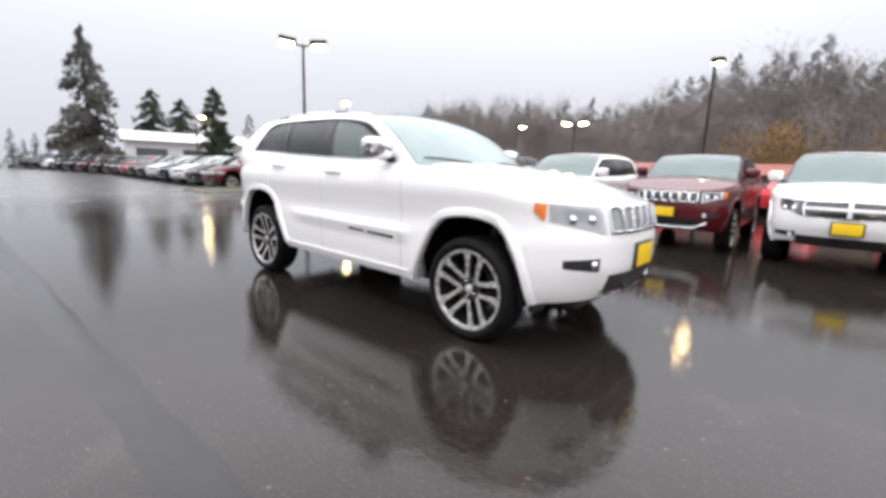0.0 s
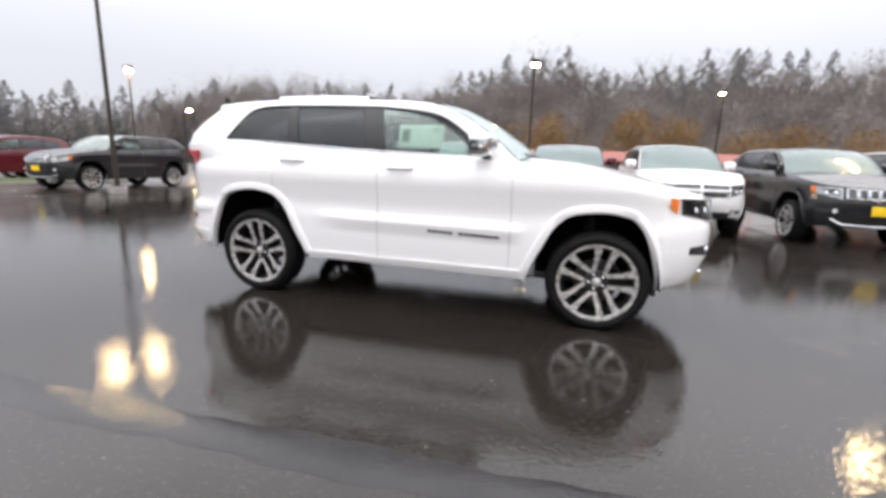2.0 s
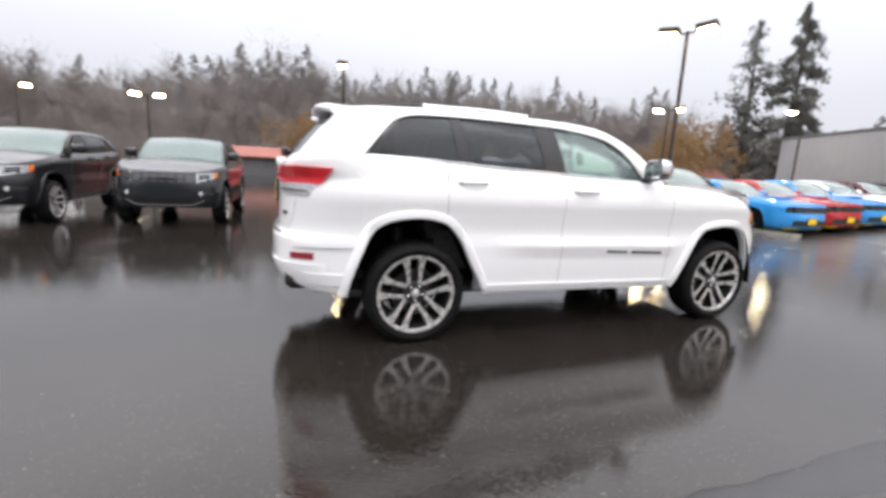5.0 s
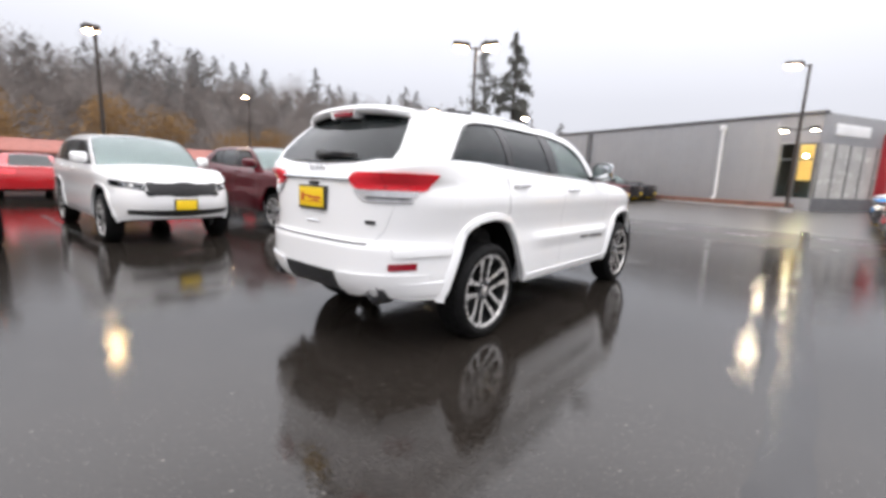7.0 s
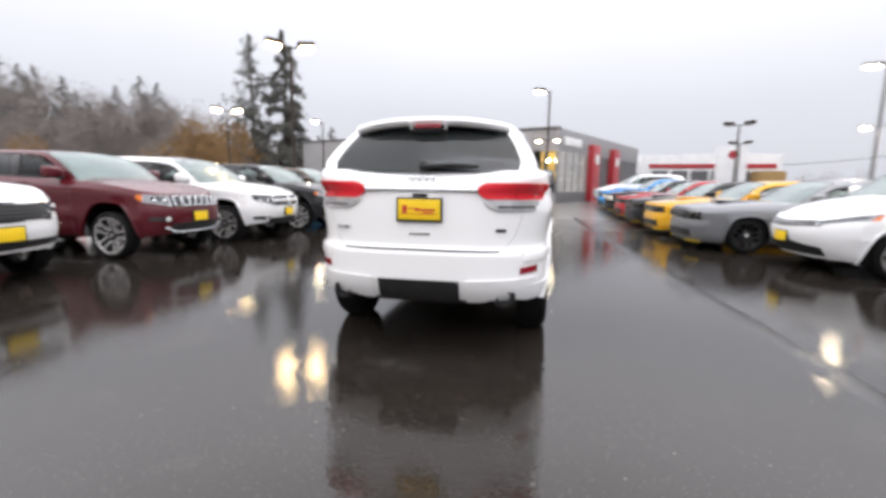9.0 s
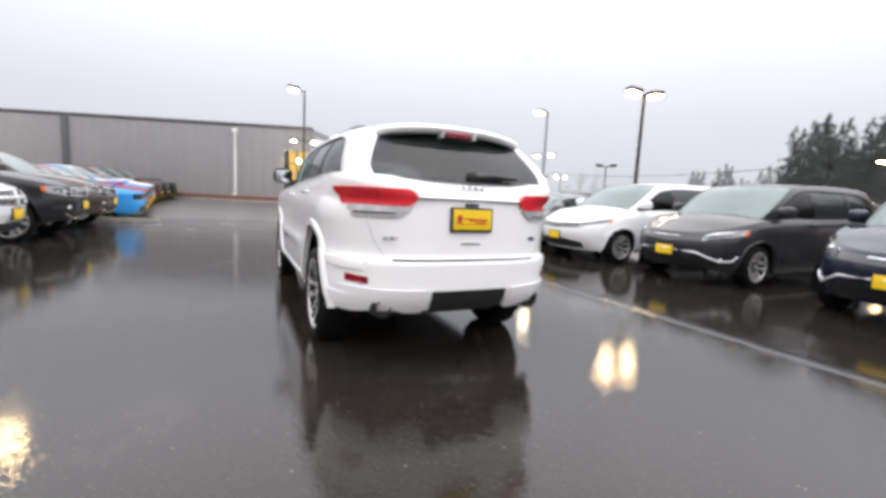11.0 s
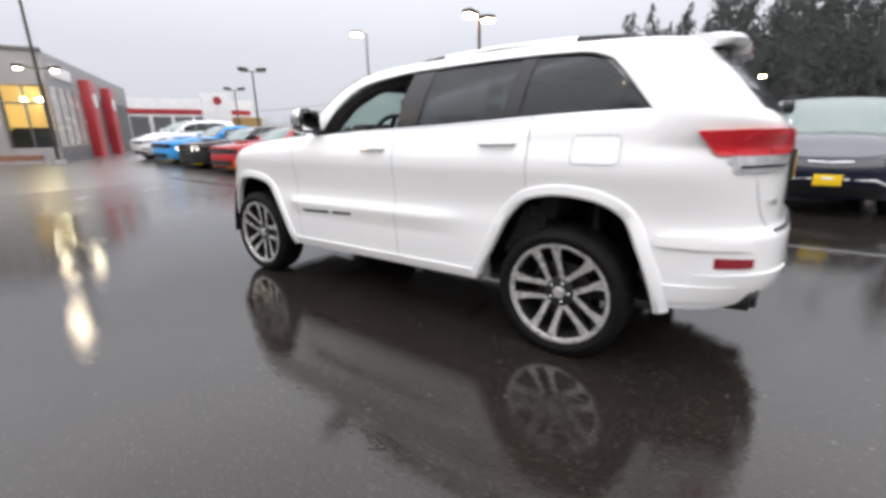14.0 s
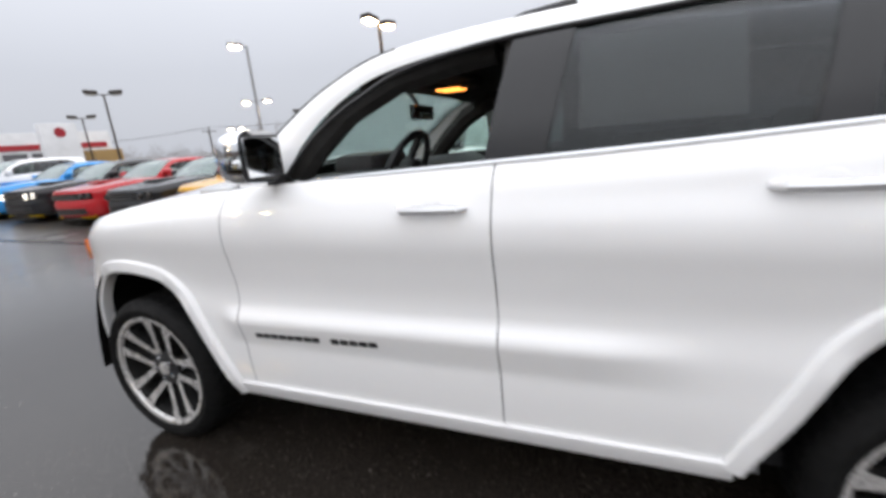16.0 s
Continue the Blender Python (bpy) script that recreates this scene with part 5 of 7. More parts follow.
            part("headlight_lens", face(sh, 1, ya, yb, f0, f1, 12, 4, 0.016, 0.004), LENS, la).visible_shadow = False
            part("fog_lamp", lathe([(0.0, 0.01), (0.03, 0.008), (0.04, -0.01)], 14, "x", (sh.front(sg * 0.74, 0.42) + 0.01, sg * 0.74, 0.42)), SILVER, root)
        part("lower_intake", face(sh, 1, -0.60, 0.60, 0.28, lambda y: 0.50 - 0.16 * abs(y), 14, 4, 0.005), BLACK, root, "black lower intake")
        part("chin_trim", tube(bmesh.new(), [(sh.front(y, z) + 0.012, y, z) for y, z in [(-0.88, 0.50), (-0.84, 0.42), (-0.74, 0.40), (-0.64, 0.45), (-0.5, 0.525), (0, 0.545), (0.5, 0.525), (0.64, 0.45), (0.74, 0.40), (0.84, 0.42), (0.88, 0.50)]], 0.018, 6), SATIN, root, "bright lower trim")
    else:
        part("grille_panel", face(sh, 1, -0.78, 0.78, 0.62, 0.775, 16, 4, 0.004), GLOSSBLACK, root, "wide black grille")
        part("grille_slit", face(sh, 1, -0.42, 0.42, 0.68, 0.72, 10, 3, 0.012, 0.02), BLACK, root)
        for sg in (1, -1):
            for yy in (0.72, 0.55):
                la = part("headlight", lathe([(0.0, 0.014), (0.035, 0.012), (0.055, 0.0), (0.066, 0.01), (0.07, -0.02)], 18, "x", (sh.front(sg * yy, 0.70) + 0.008, sg * yy, 0.70)), SILVER if lit else STEEL, root, "round headlight")
                if lit:
                    part("halo_ring", lathe([(0.058, 0.014), (0.066, 0.014), (0.066, 0.006), (0.058, 0.006)], 18, "x", (sh.front(sg * yy, 0.70) + 0.008, sg * yy, 0.70)), DRL, la, "lit halo ring")
        part("lower_intake", face(sh, 1, -0.62, 0.62, 0.27, 0.42, 14, 4, 0.005), BLACK, root, "black lower intake")
        part("chin_splitter", face(sh, 1, -0.72, 0.72, 0.17, 0.20, 14, 3, 0.05, 0.08), BLACK, root)
        for sg in (1, -1):
            part("splitter_guard", face(sh, 1, sg * 0.40, sg * 0.74, 0.165, 0.205, 6, 3, 0.055, 0.02), YELLOW, root, "yellow splitter guard")
        part("bonnet_scoop", boxed((1.05, -0.26, sh.top(1.4) + 0.03), (1.75, 0.26, sh.top(1.4) + 0.075), 0.03), paint_m, root)


# ---- the ground: one sheet that rises gently towards the service building ----
def ground_z(x, y):
    t = min(max((x - 8.0) / 14.0, 0.0), 1.0)
    return 0.30 * t * t * (3 - 2 * t)


def ground_sheet():
    ax = sorted(set([round(v, 2) for v in np.arange(-60, 61, 2.0)] + [-2500, -900, -400, -200, -120, -80, 80, 120, 200, 400, 900, 2500]))
    bm = bmesh.new()
    grid(bm, np.array([[(x, y, ground_z(x, y)) for y in ax] for x in ax]))
    return bm


tagged(part("ground", ground_sheet(), ASPHALT), "dark wet asphalt car park with mirroring puddles", "ground", kind="structure")
bm = bmesh.new()
rs = random.Random(4)
grid(bm, np.array([[(x, -2.79 + 0.012 * x + o * (0.088 + 0.010 * math.sin(x * 5.1) + 0.008 * math.sin(x * 17)) + 0.008 * math.sin(x * 1.7), ground_z(x, 0) + q) for o, q in ((-1.25, 0.0004), (-1, 0.004), (0, 0.005), (1, 0.004), (1.25, 0.0004))] for x in np.arange(-26, 12, 0.12)]))
tagged(part("asphalt_seam", bm, SEAL), "smooth dark sealed strip across the asphalt", "seam", kind="structure")


def stall_line(x, y0, y1):
    bm = bmesh.new()
    grid(bm, np.array([[(x + o, y, ground_z(x, y) + 0.004) for o in (-0.05, 0.05)] for y in np.linspace(y0, y1, 8)]))
    return tagged(part("stall_line", bm, LINEPAINT), "worn pale parking line on wet asphalt", "line", "stall lines", "structure")


for k in range(-12, 9):
    stall_line(0.0 + 2.6 * k, 5.2, 10.4)
for k in range(-3, 8):
    stall_line(-1.6 + 2.5 * k, -9.6, -4.9)


def island(x0, x1, y0, y1, what="grass"):
    z = ground_z((x0 + x1) / 2, 0)
    is_ = thing("kerbed_island", "kerbed strip of wet grass in the car park", "island", pose((x0 + x1) / 2, (y0 + y1) / 2, z), kind="structure")
    hx, hy = (x1 - x0) / 2, (y1 - y0) / 2
    part("kerb", boxed((-hx, -hy, -0.1), (hx, hy, 0.14), 0.03), KERB, is_)
    bm = bmesh.new()
    nx, ny = max(3, int(hx * 4)), max(3, int(hy * 4))
    grid(bm, np.array([[(x, y, 0.145 + 0.05 * (1 - (x / hx) ** 2) * (1 - (y / hy) ** 2)) for y in np.linspace(-hy + 0.06, hy - 0.06, ny)] for x in np.linspace(-hx + 0.06, hx - 0.06, nx)]))
    part("turf", bm, GRASS if what == "grass" else SOIL, is_)
    bm = bmesh.new()
    r = random.Random(int(x0 * 10))
    for _ in range(int(min(900, hx * hy * 120))):
        x, y, h, a = r.uniform(-hx + 0.08, hx - 0.08), r.uniform(-hy + 0.08, hy - 0.08), r.uniform(0.04, 0.11), r.uniform(0, 6.28)
        c, s_ = math.cos(a) * 0.012, math.sin(a) * 0.012
        bm.faces.new([bm.verts.new((x - c, y - s_, 0.15)), bm.verts.new((x + c, y + s_, 0.15)), bm.verts.new((x + r.uniform(-0.04, 0.04), y + r.uniform(-0.04, 0.04), 0.15 + h))])
    tagged(part("grass_blades", bm, GRASS, is_, smooth=False), kind="stuff")
    return is_


island(-17.6, -15.4, 3.6, 10.0)
island(9.36, 9.74, 3.45, 9.5)

# ---- street lamps ----
def street_lamp(x, y, h, heads=2, lit=True, turn=0.0, warm=True, low=False, metal=None):
    metal = metal or POLE
    z = ground_z(x, y)
    root = thing("street_lamp", "%s car-park lamp on a square %s pole" % (("lit twin-head" if heads == 2 else "lit single-head") if lit else ("unlit twin-head" if heads == 2 else "unlit single-head"), "dark bronze" if metal is POLE else "grey"), "street lamp", pose(x, y, z, 0, 0, turn), "car park lamps")
    base = part("base", lathe([(0.0, 0.0), (0.24, 0.0), (0.24, 0.16), (0.22, 0.20), (0.0, 0.20)], 20, "z"), KERB, root, "round concrete base")
    part("base_plate", boxed((-0.15, -0.15, 0.20), (0.15, 0.15, 0.23), 0.006), metal, base)
    h = h - z
    bm = bmesh.new()
    tube(bm, [(0, 0, 0.22), (0, 0, h + 0.05)], (0.085, 0.06), 4)
    part("pole", bm, metal, root, smooth=False)
    glow_m = (LAMPGLOW if warm else LAMPWHITE) if lit else LAMPOFF
    dirs = (1, -1) if heads == 2 else (1,)
    for d in dirs:
        arm = part("arm", tube(bmesh.new(), [(0, 0, h - 0.02), (d * 0.28, 0, h + 0.03)], 0.03, 6), metal, root)
        tilt = Matrix.Translation((d * 0.24, 0, h + 0.02)) @ Matrix.Rotation(radians(-6 * d), 4, "Y")
        hd = part("lamp_head", boxed((min(0, d * 0.58), -0.20, 0.0), (max(0, d * 0.58), 0.20, 0.17), 0.035, tilt), metal, root)
        part("lens", boxed((min(d * 0.08, d * 0.52), -0.15, -0.075), (max(d * 0.08, d * 0.52), 0.15, 0.004), 0.03, tilt), glow_m, hd, "glowing lens" if lit else "")
    if low:
        for d in (1, -1):
            a = part("lower_arm", tube(bmesh.new(), [(0, 0, low), (d * 0.4, 0, low + 0.05)], 0.025, 6), metal, root)
            hd = part("flood_lamp", boxed((d * 0.5 - 0.16, -0.14, low - 0.02), (d * 0.5 + 0.16, 0.14, low + 0.12), 0.03), metal, root)
            part("lens", boxed((d * 0.5 - 0.11, -0.15, low - 0.04), (d * 0.5 + 0.11, 0.10, low + 0.05), 0.02), LAMPWHITE, hd, "glowing lens")
    return root


for args in [(-0.3, 15.2, 5.35, 1, True, 90), (9.3, 7.45, 5.85, 2, True, 120), (7.75, -13.2, 5.55, 2, True, 83), (15.4, -14.5, 6.15, 1, True, 20, False, 3.6, GALV), (23.8, -13.0, 4.95, 2, False, 60),
             (19.33, -1.83, 6.2, 1, True, 79, False, 3.4), (25.3, 14.0, 5.6, 1, True, 120, False), (17.7, 16.2, 5.25, 2, True, 123), (10.2, 26.8, 5.85, 1, True, 80), (-11.4, 5.75, 5.4, 2, True, 60),
             (-9.6, 24.3, 4.5, 2, True, 10), (-18.5, 31.5, 5.3, 1, True, 40), (-41, 12.8, 5.3, 1, True, 60), (-21.4, 15, 5.3, 1, True, -40), (-35, 32, 5.3, 1, True, 30),
             (-0.3, -28, 5.4, 1, True, 45), (10.2, -42, 5.3, 2, True, 15), (4.8, -47, 5.3, 1, True, 0), (-0.4, -45, 5.3, 2, True, 10), (34, -17.5, 4.8, 2, False, 60), (44, -40, 4.6, 2, True, 45, False), (22, -26, 4.2, 2, False, 40)]:
    street_lamp(*args)


# ---- trees ----
def fuzzy_rows(r, h, rad, n, droop=0.4, low=0.05, leaf=0.026, ragged=0.5, power=0.8):
    """A conifer as many small needle sprays along uneven, drooping boughs."""
    V, F = [], []
    boughs = []
    for i in range(90):
        t = low + (1 - low) * ((i + r.random()) / 90)
        boughs.append((h * t, r.uniform(0, 6.283), rad * (1 - t) ** power * r.uniform(1 - ragged, 1.15) + 0.006 * h))
    for i in range(n):
        z, a, reach = boughs[int(90 * r.random() ** 1.2)]
        q = r.random() ** 0.6
        s_ = leaf * h * r.uniform(0.5, 1.3) * (1.15 - 0.75 * z / h)
        x = math.cos(a) * reach * q + r.gauss(0, 0.05 * reach + s_ * 0.3)
        y = math.sin(a) * reach * q + r.gauss(0, 0.05 * reach + s_ * 0.3)
        zz = z - droop * reach * q * q + r.gauss(0, 0.012 * h)
        b, k = r.uniform(0, 6.283), len(V)
        cx, cy = math.cos(b) * s_, math.sin(b) * s_
        V += [(x - cx * 0.5, y - cy * 0.5, zz), (x + cx * 0.5, y + cy * 0.5, zz - s_ * r.uniform(0.0, 0.5)), (x + r.uniform(-0.4, 0.4) * s_, y + r.uniform(-0.4, 0.4) * s_, zz - s_ * r.uniform(0.7, 1.4))]
        F.append((k, k + 1, k + 2))
    return V, F


def bare_rows(r, h, rad):
    """A leafless tree: a trunk that forks again and again, as thin three-sided bars."""
    V, F = [], []

    def bar(a, b, ra, rb):
        d = (b - a).normalized()
        u = d.orthogonal().normalized()
        v = d.cross(u)
        k = len(V)
        for p, q in ((a, ra), (b, rb)):
            for t in (0, 2.094, 4.189):
                V.append(tuple(p + (u * math.cos(t) + v * math.sin(t)) * q))
        for t in range(3):
            F.append((k + t, k + (t + 1) % 3, k + 3 + (t + 1) % 3, k + 3 + t))

    def grow(p, d, ln, w, depth):
        q = p + d * ln
        bar(p, q, w, w * 0.7)
        if depth == 0:
            return
        for _ in range(3 if depth > 1 else 4):
            e = (d + Vector((r.uniform(-1, 1), r.uniform(-1, 1), r.uniform(-0.15, 0.6))) * 0.62).normalized()
            grow(p + d * ln * r.uniform(0.55, 1.0), e, ln * r.uniform(0.55, 0.75), w * 0.55, depth - 1)
    grow(Vector((0, 0, 0)), Vector((r.uniform(-0.05, 0.05), r.uniform(-0.05, 0.05), 1)).normalized(), h * 0.42, h * 0.008, 4)
    return V, F


def bush_rows(r, h, rad, n):
    """A rounded crown of many short hanging sprays with an uneven outline."""
    V, F = [], []
    blobs = [(r.uniform(-0.6, 0.6) * rad, r.uniform(-0.6, 0.6) * rad, h * r.uniform(0.35, 0.8), rad * r.uniform(0.35, 0.6)) for _ in range(7)]
    for _ in range(n):
        bx, by, bz, br = r.choice(blobs)
        d = Vector((r.gauss(0, 1), r.gauss(0, 1), r.gauss(0, 1))).normalized() * br * r.uniform(0.5, 1.05)
        c = Vector((bx, by, bz)) + d
        s_ = 0.022 * h * r.uniform(0.5, 1.4)
        a = Vector((r.uniform(-1, 1), r.uniform(-1, 1), r.uniform(-1, 0.2))) * s_
        b = Vector((r.uniform(-1, 1), r.uniform(-1, 1), r.uniform(-2.2, -0.4))) * s_
        k = len(V)
        V += [tuple(c), tuple(c + a), tuple(c + b)]
        F.append((k, k + 1, k + 2))
    return V, F


def raw(name, V, F, material, parent=None):
    me = bpy.data.meshes.new(name)
    me.from_pydata([tuple(v) for v in V], [], F)
    me.materials.append(material)
    ob = new(name, me)
    if parent is not None:
        ob.parent = parent
    return ob


def conifer(x, y, h, rad, label, seed, dens=420, material=None, droop=0.35, low=0.10, power=0.75, leaf=0.020, ragged=0.6):
    r = random.Random(seed)
    t = thing("fir_tree", label, "tree", pose(x, y, ground_z(x, y)))
    part("trunk", tube(bmesh.new(), [(0, 0, -0.2), (r.uniform(-0.1, 0.1), 0, h * 0.5), (0, 0, h)], (h * 0.018, h * 0.012, 0.02), 9), BARK, t)
    V, F = fuzzy_rows(r, h, rad, dens * 9, droop, low, leaf, ragged, power)
    raw("crown", V, F, material or HAZEFIR, t)
    return t


conifer(49, 30.5, 20.0, 5.0, "tall ragged fir with gaps between its boughs", 3, 1100, MIDHAZEFIR, 0.32, 0.10, 0.6, 0.022, 0.55)
conifer(45.5, 33.0, 18.6, 4.9, "tall thin pine with open flat boughs", 5, 480, MIDHAZEFIR, 0.15, 0.22, 0.55, 0.021, 0.65)
conifer(-56.5, 7.9, 14.6, 4.8, "broad dark spruce at the edge of the car park", 7, 1600, MIDHAZEFIR, 0.45, 0.04, 0.8, 0.022, 0.5)
conifer(-55.0, 13.4, 9.0, 3.2, "dark spruce in a planted row", 10, 1100, HEDGE, 0.4, 0.03, 0.5, 0.034, 0.3)
conifer(-54.5, 16.2, 8.4, 3.0, "dark spruce in a planted row", 14, 1100, HEDGE, 0.4, 0.03, 0.5, 0.034, 0.3)
conifer(-41.3, 14.6, 8.2, 1.7, "narrow dark green cypress", 11, 1000, HEDGE, 0.1, 0.02, 0.4, 0.034, 0.25)
conifer(-17.5, 17.5, 4.4, 1.3, "small green conifer beside the car park", 12, 700, HEDGE, 0.2, 0.03, 0.7, 0.034, 0.3)
conifer(-27, 33, 5.2, 1.8, "small dark conifer at the foot of the slope", 13, 500, HEDGE, 0.3, 0.03)


def slope_z(x, y):
    """Height of the wooded slope north of the car park."""
    a, q = math.degrees(math.atan2(y, x)), math.hypot(x, y)
    if not 28 < a < 158:
        return ground_z(x, y)
    lift = 1.0 + 0.18 * math.sin(a * 0.21) + 0.1 * math.sin(a * 0.55 + 1)
    top = (8.5 if a < 95 else 8.5 - 5.5 * min(1, (a - 95) / 45)) * lift * min(1, (a - 26) / 16) * min(1.0, max(0.0, (158 - a) / 14))
    return 0.2 + top * float(np.interp(q, (60, 70, 92, 110, 150), (0, 0.15, 0.75, 1.0, 1.05)))


def sprig_rows(r, h, rad, n):
    """A leafless thicket: many thin upright twigs over a few stems."""
    V, F = [], []
    for _ in range(n):
        a, q = r.uniform(0, 6.283), rad * math.sqrt(r.uniform(0, 1))
        z = h * r.uniform(0.0, 0.92) * (1 - 0.55 * (q / rad) ** 2)
        x, y = q * math.cos(a), q * math.sin(a)
        ln, w = h * r.uniform(0.04, 0.11), r.uniform(0.012, 0.045) * (1.4 - z / h)
        dx, dy = r.uniform(-0.7, 0.7) * ln, r.uniform(-0.7, 0.7) * ln
        b = r.uniform(0, 6.283)
        k = len(V)
        V += [(x - w * math.cos(b), y - w * math.sin(b), z), (x + w * math.cos(b), y + w * math.sin(b), z), (x + dx, y + dy, z + ln)]
        F.append((k, k + 1, k + 2))
    return V, F


def crown_rows(r, h, n):
    """A leafless broad tree: trunk, rising limbs and a soft cloud of fine twigs."""
    V, F = [], []

    def sliver(p, q, w):
        b = r.uniform(0, 3.14)
        k, c, s_ = len(V), math.cos(b) * w, math.sin(b) * w
        V.extend([(p[0] - c, p[1] - s_, p[2]), (p[0] + c, p[1] + s_, p[2]), tuple(q)])
        F.append((k, k + 1, k + 2))
    wide, tall = h * r.uniform(0.20, 0.30), h * r.uniform(0.30, 0.40)
    mid = h - tall
    sliver((0, 0, 0), (r.uniform(-0.3, 0.3), r.uniform(-0.3, 0.3), h * 0.97), h * 0.012)
    lobes = []
    for _ in range(9):
        a, q, z = r.uniform(0, 6.283), wide * r.uniform(0.2, 0.75), mid + tall * r.uniform(-0.8, 0.72)
        lobes.append((q * math.cos(a), q * math.sin(a), z, wide * r.uniform(0.32, 0.6)))
        sliver((0, 0, mid - tall * 0.8), (lobes[-1][0], lobes[-1][1], z), h * 0.006)
    for _ in range(n):
        lx, ly, lz, lr = lobes[int(9 * r.random())]
        x, y, z = lx + r.gauss(0, 0.55) * lr, ly + r.gauss(0, 0.55) * lr, lz + r.gauss(0, 0.7) * lr
        ln = h * r.uniform(0.03, 0.08)
        sliver((x, y, z), (x + x / wide * ln * 0.6 + r.gauss(0, 0.3) * ln, y + y / wide * ln * 0.6 + r.gauss(0, 0.3) * ln, z + ln * r.uniform(0.2, 1.0)), r.uniform(0.02, 0.055))
    return V, F


def stand(name, label, spec, seed):
    """Far woods as one mass: rows of (azimuth from, to, distance, height, how many, kind) round the car park."""
    r = random.Random(seed)
    sets = {}
    for a0, a1, dist, hgt, num, kind in spec:
        for i in range(num):
            a = radians(a0 + (a1 - a0) * (i + r.uniform(0.1, 0.9)) / num)
            d = dist * r.uniform(0.92, 1.12)
            h = hgt * r.uniform(0.66, 1.05)
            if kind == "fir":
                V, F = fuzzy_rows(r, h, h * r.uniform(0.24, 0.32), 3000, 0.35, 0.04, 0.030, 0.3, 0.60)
                mat = FARHAZEFIR
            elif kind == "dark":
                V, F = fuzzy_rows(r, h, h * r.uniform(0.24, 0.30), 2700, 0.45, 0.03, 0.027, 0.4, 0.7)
                mat = HAZEFIR
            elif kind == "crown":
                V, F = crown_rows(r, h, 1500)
                mat = HAZETWIG
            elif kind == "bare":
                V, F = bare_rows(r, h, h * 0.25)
                mat = HAZETWIG
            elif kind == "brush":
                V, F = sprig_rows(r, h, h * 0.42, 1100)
                mat = HAZETWIG
            else:
                V, F = bush_rows(r, h, h * 0.55, 3600)
                mat = RUST
            x, y = d * math.cos(a), d * math.sin(a)
            z = slope_z(x, y) - 0.3
            VV, FF = sets.setdefault(mat, ([], []))
            b = len(VV)
            VV += [(p[0] + x, p[1] + y, p[2] + z) for p in V]
            FF += [tuple(q + b for q in f) for f in F]
    for mat, (V, F) in sets.items():
        tagged(raw(name, V, F, mat), label, "trees", kind="stuff")


stand("north_woods", "leafless trees and far firs on a slope, coloured pale for haze", [
    (40, 150, 64, 8.5, 90, "brush"), (40, 140, 70, 10.5, 90, "crown"), (42, 138, 80, 12.0, 90, "crown"), (44, 136, 90, 13.0, 70, "crown"), (40, 140, 66, 8.0, 60, "crown"),
    (44, 76, 92, 14.5, 20, "fir"), (74, 102, 92, 17.5, 22, "fir"), (72, 100, 88, 16.0, 26, "crown"), (98, 136, 94, 13.5, 26, "fir"), (46, 80, 84, 16.5, 9, "bare"), (84, 125, 88, 14.5, 7, "bare"), (44, 135, 76, 12.0, 22, "fir"),
    (134, 152, 62, 6.5, 22, "dark"), (136, 156, 70, 9.0, 26, "fir"), (152, 166, 75, 4.0, 9, "dark"), (172, 186, 62, 4.5, 12, "dark"), (20, 34, 110, 6, 20, "brush"), (30, 44, 62, 10, 16, "brush"), (24, 40, 90, 12, 8, "fir")], 21)
stand("rust_willows", "rust-coloured willows in front of the bare woods", [(54, 58, 50, 7.8, 1, "rust"), (39, 46, 50, 8.6, 3, "rust"), (63, 69, 54, 8.0, 2, "rust"), (77, 82, 56, 8.6, 2, "rust"), (88, 94, 53, 8.5, 2, "rust")], 22)
stand("south_woods", "tall dark firs rising behind the car park", [
    (-128, -90, 70, 21.0, 60, "dark"), (-92, -76, 74, 18.0, 32, "dark"), (-80, -66, 78, 14.5, 34, "dark"), (-125, -68, 62, 12.5, 80, "dark"), (-125, -70, 58, 9.5, 70, "dark"), (-68, -56, 110, 11, 18, "dark"), (-60, -30, 140, 7, 34, "brush"), (-30, -8, 150, 6, 22, "brush"), (-47, -43, 60, 6.5, 2, "bare"), (-115, -84, 90, 26, 36, "dark")], 23)
# Out of view: added trees that only close the horizon for reflections.
stand("west_woods", "unseen dark conifers added to close the far side for reflections", [(186, 235, 70, 11, 50, "dark"), (184, 240, 60, 6, 40, "brush")], 24)

# the wooded slope behind the trees
bm = bmesh.new()
grid(bm, np.array([[(q * math.cos(radians(a)), q * math.sin(radians(a)), slope_z(q * math.cos(radians(a)), q * math.sin(radians(a))) - 0.25) for q in (56, 62, 70, 78, 86, 94, 102, 112, 150)] for a in np.arange(28.5, 158.0, 1.5)]))
tagged(part("wooded_slope", bm, HILL), "brown wooded hillside in the rain", "hill", kind="structure")


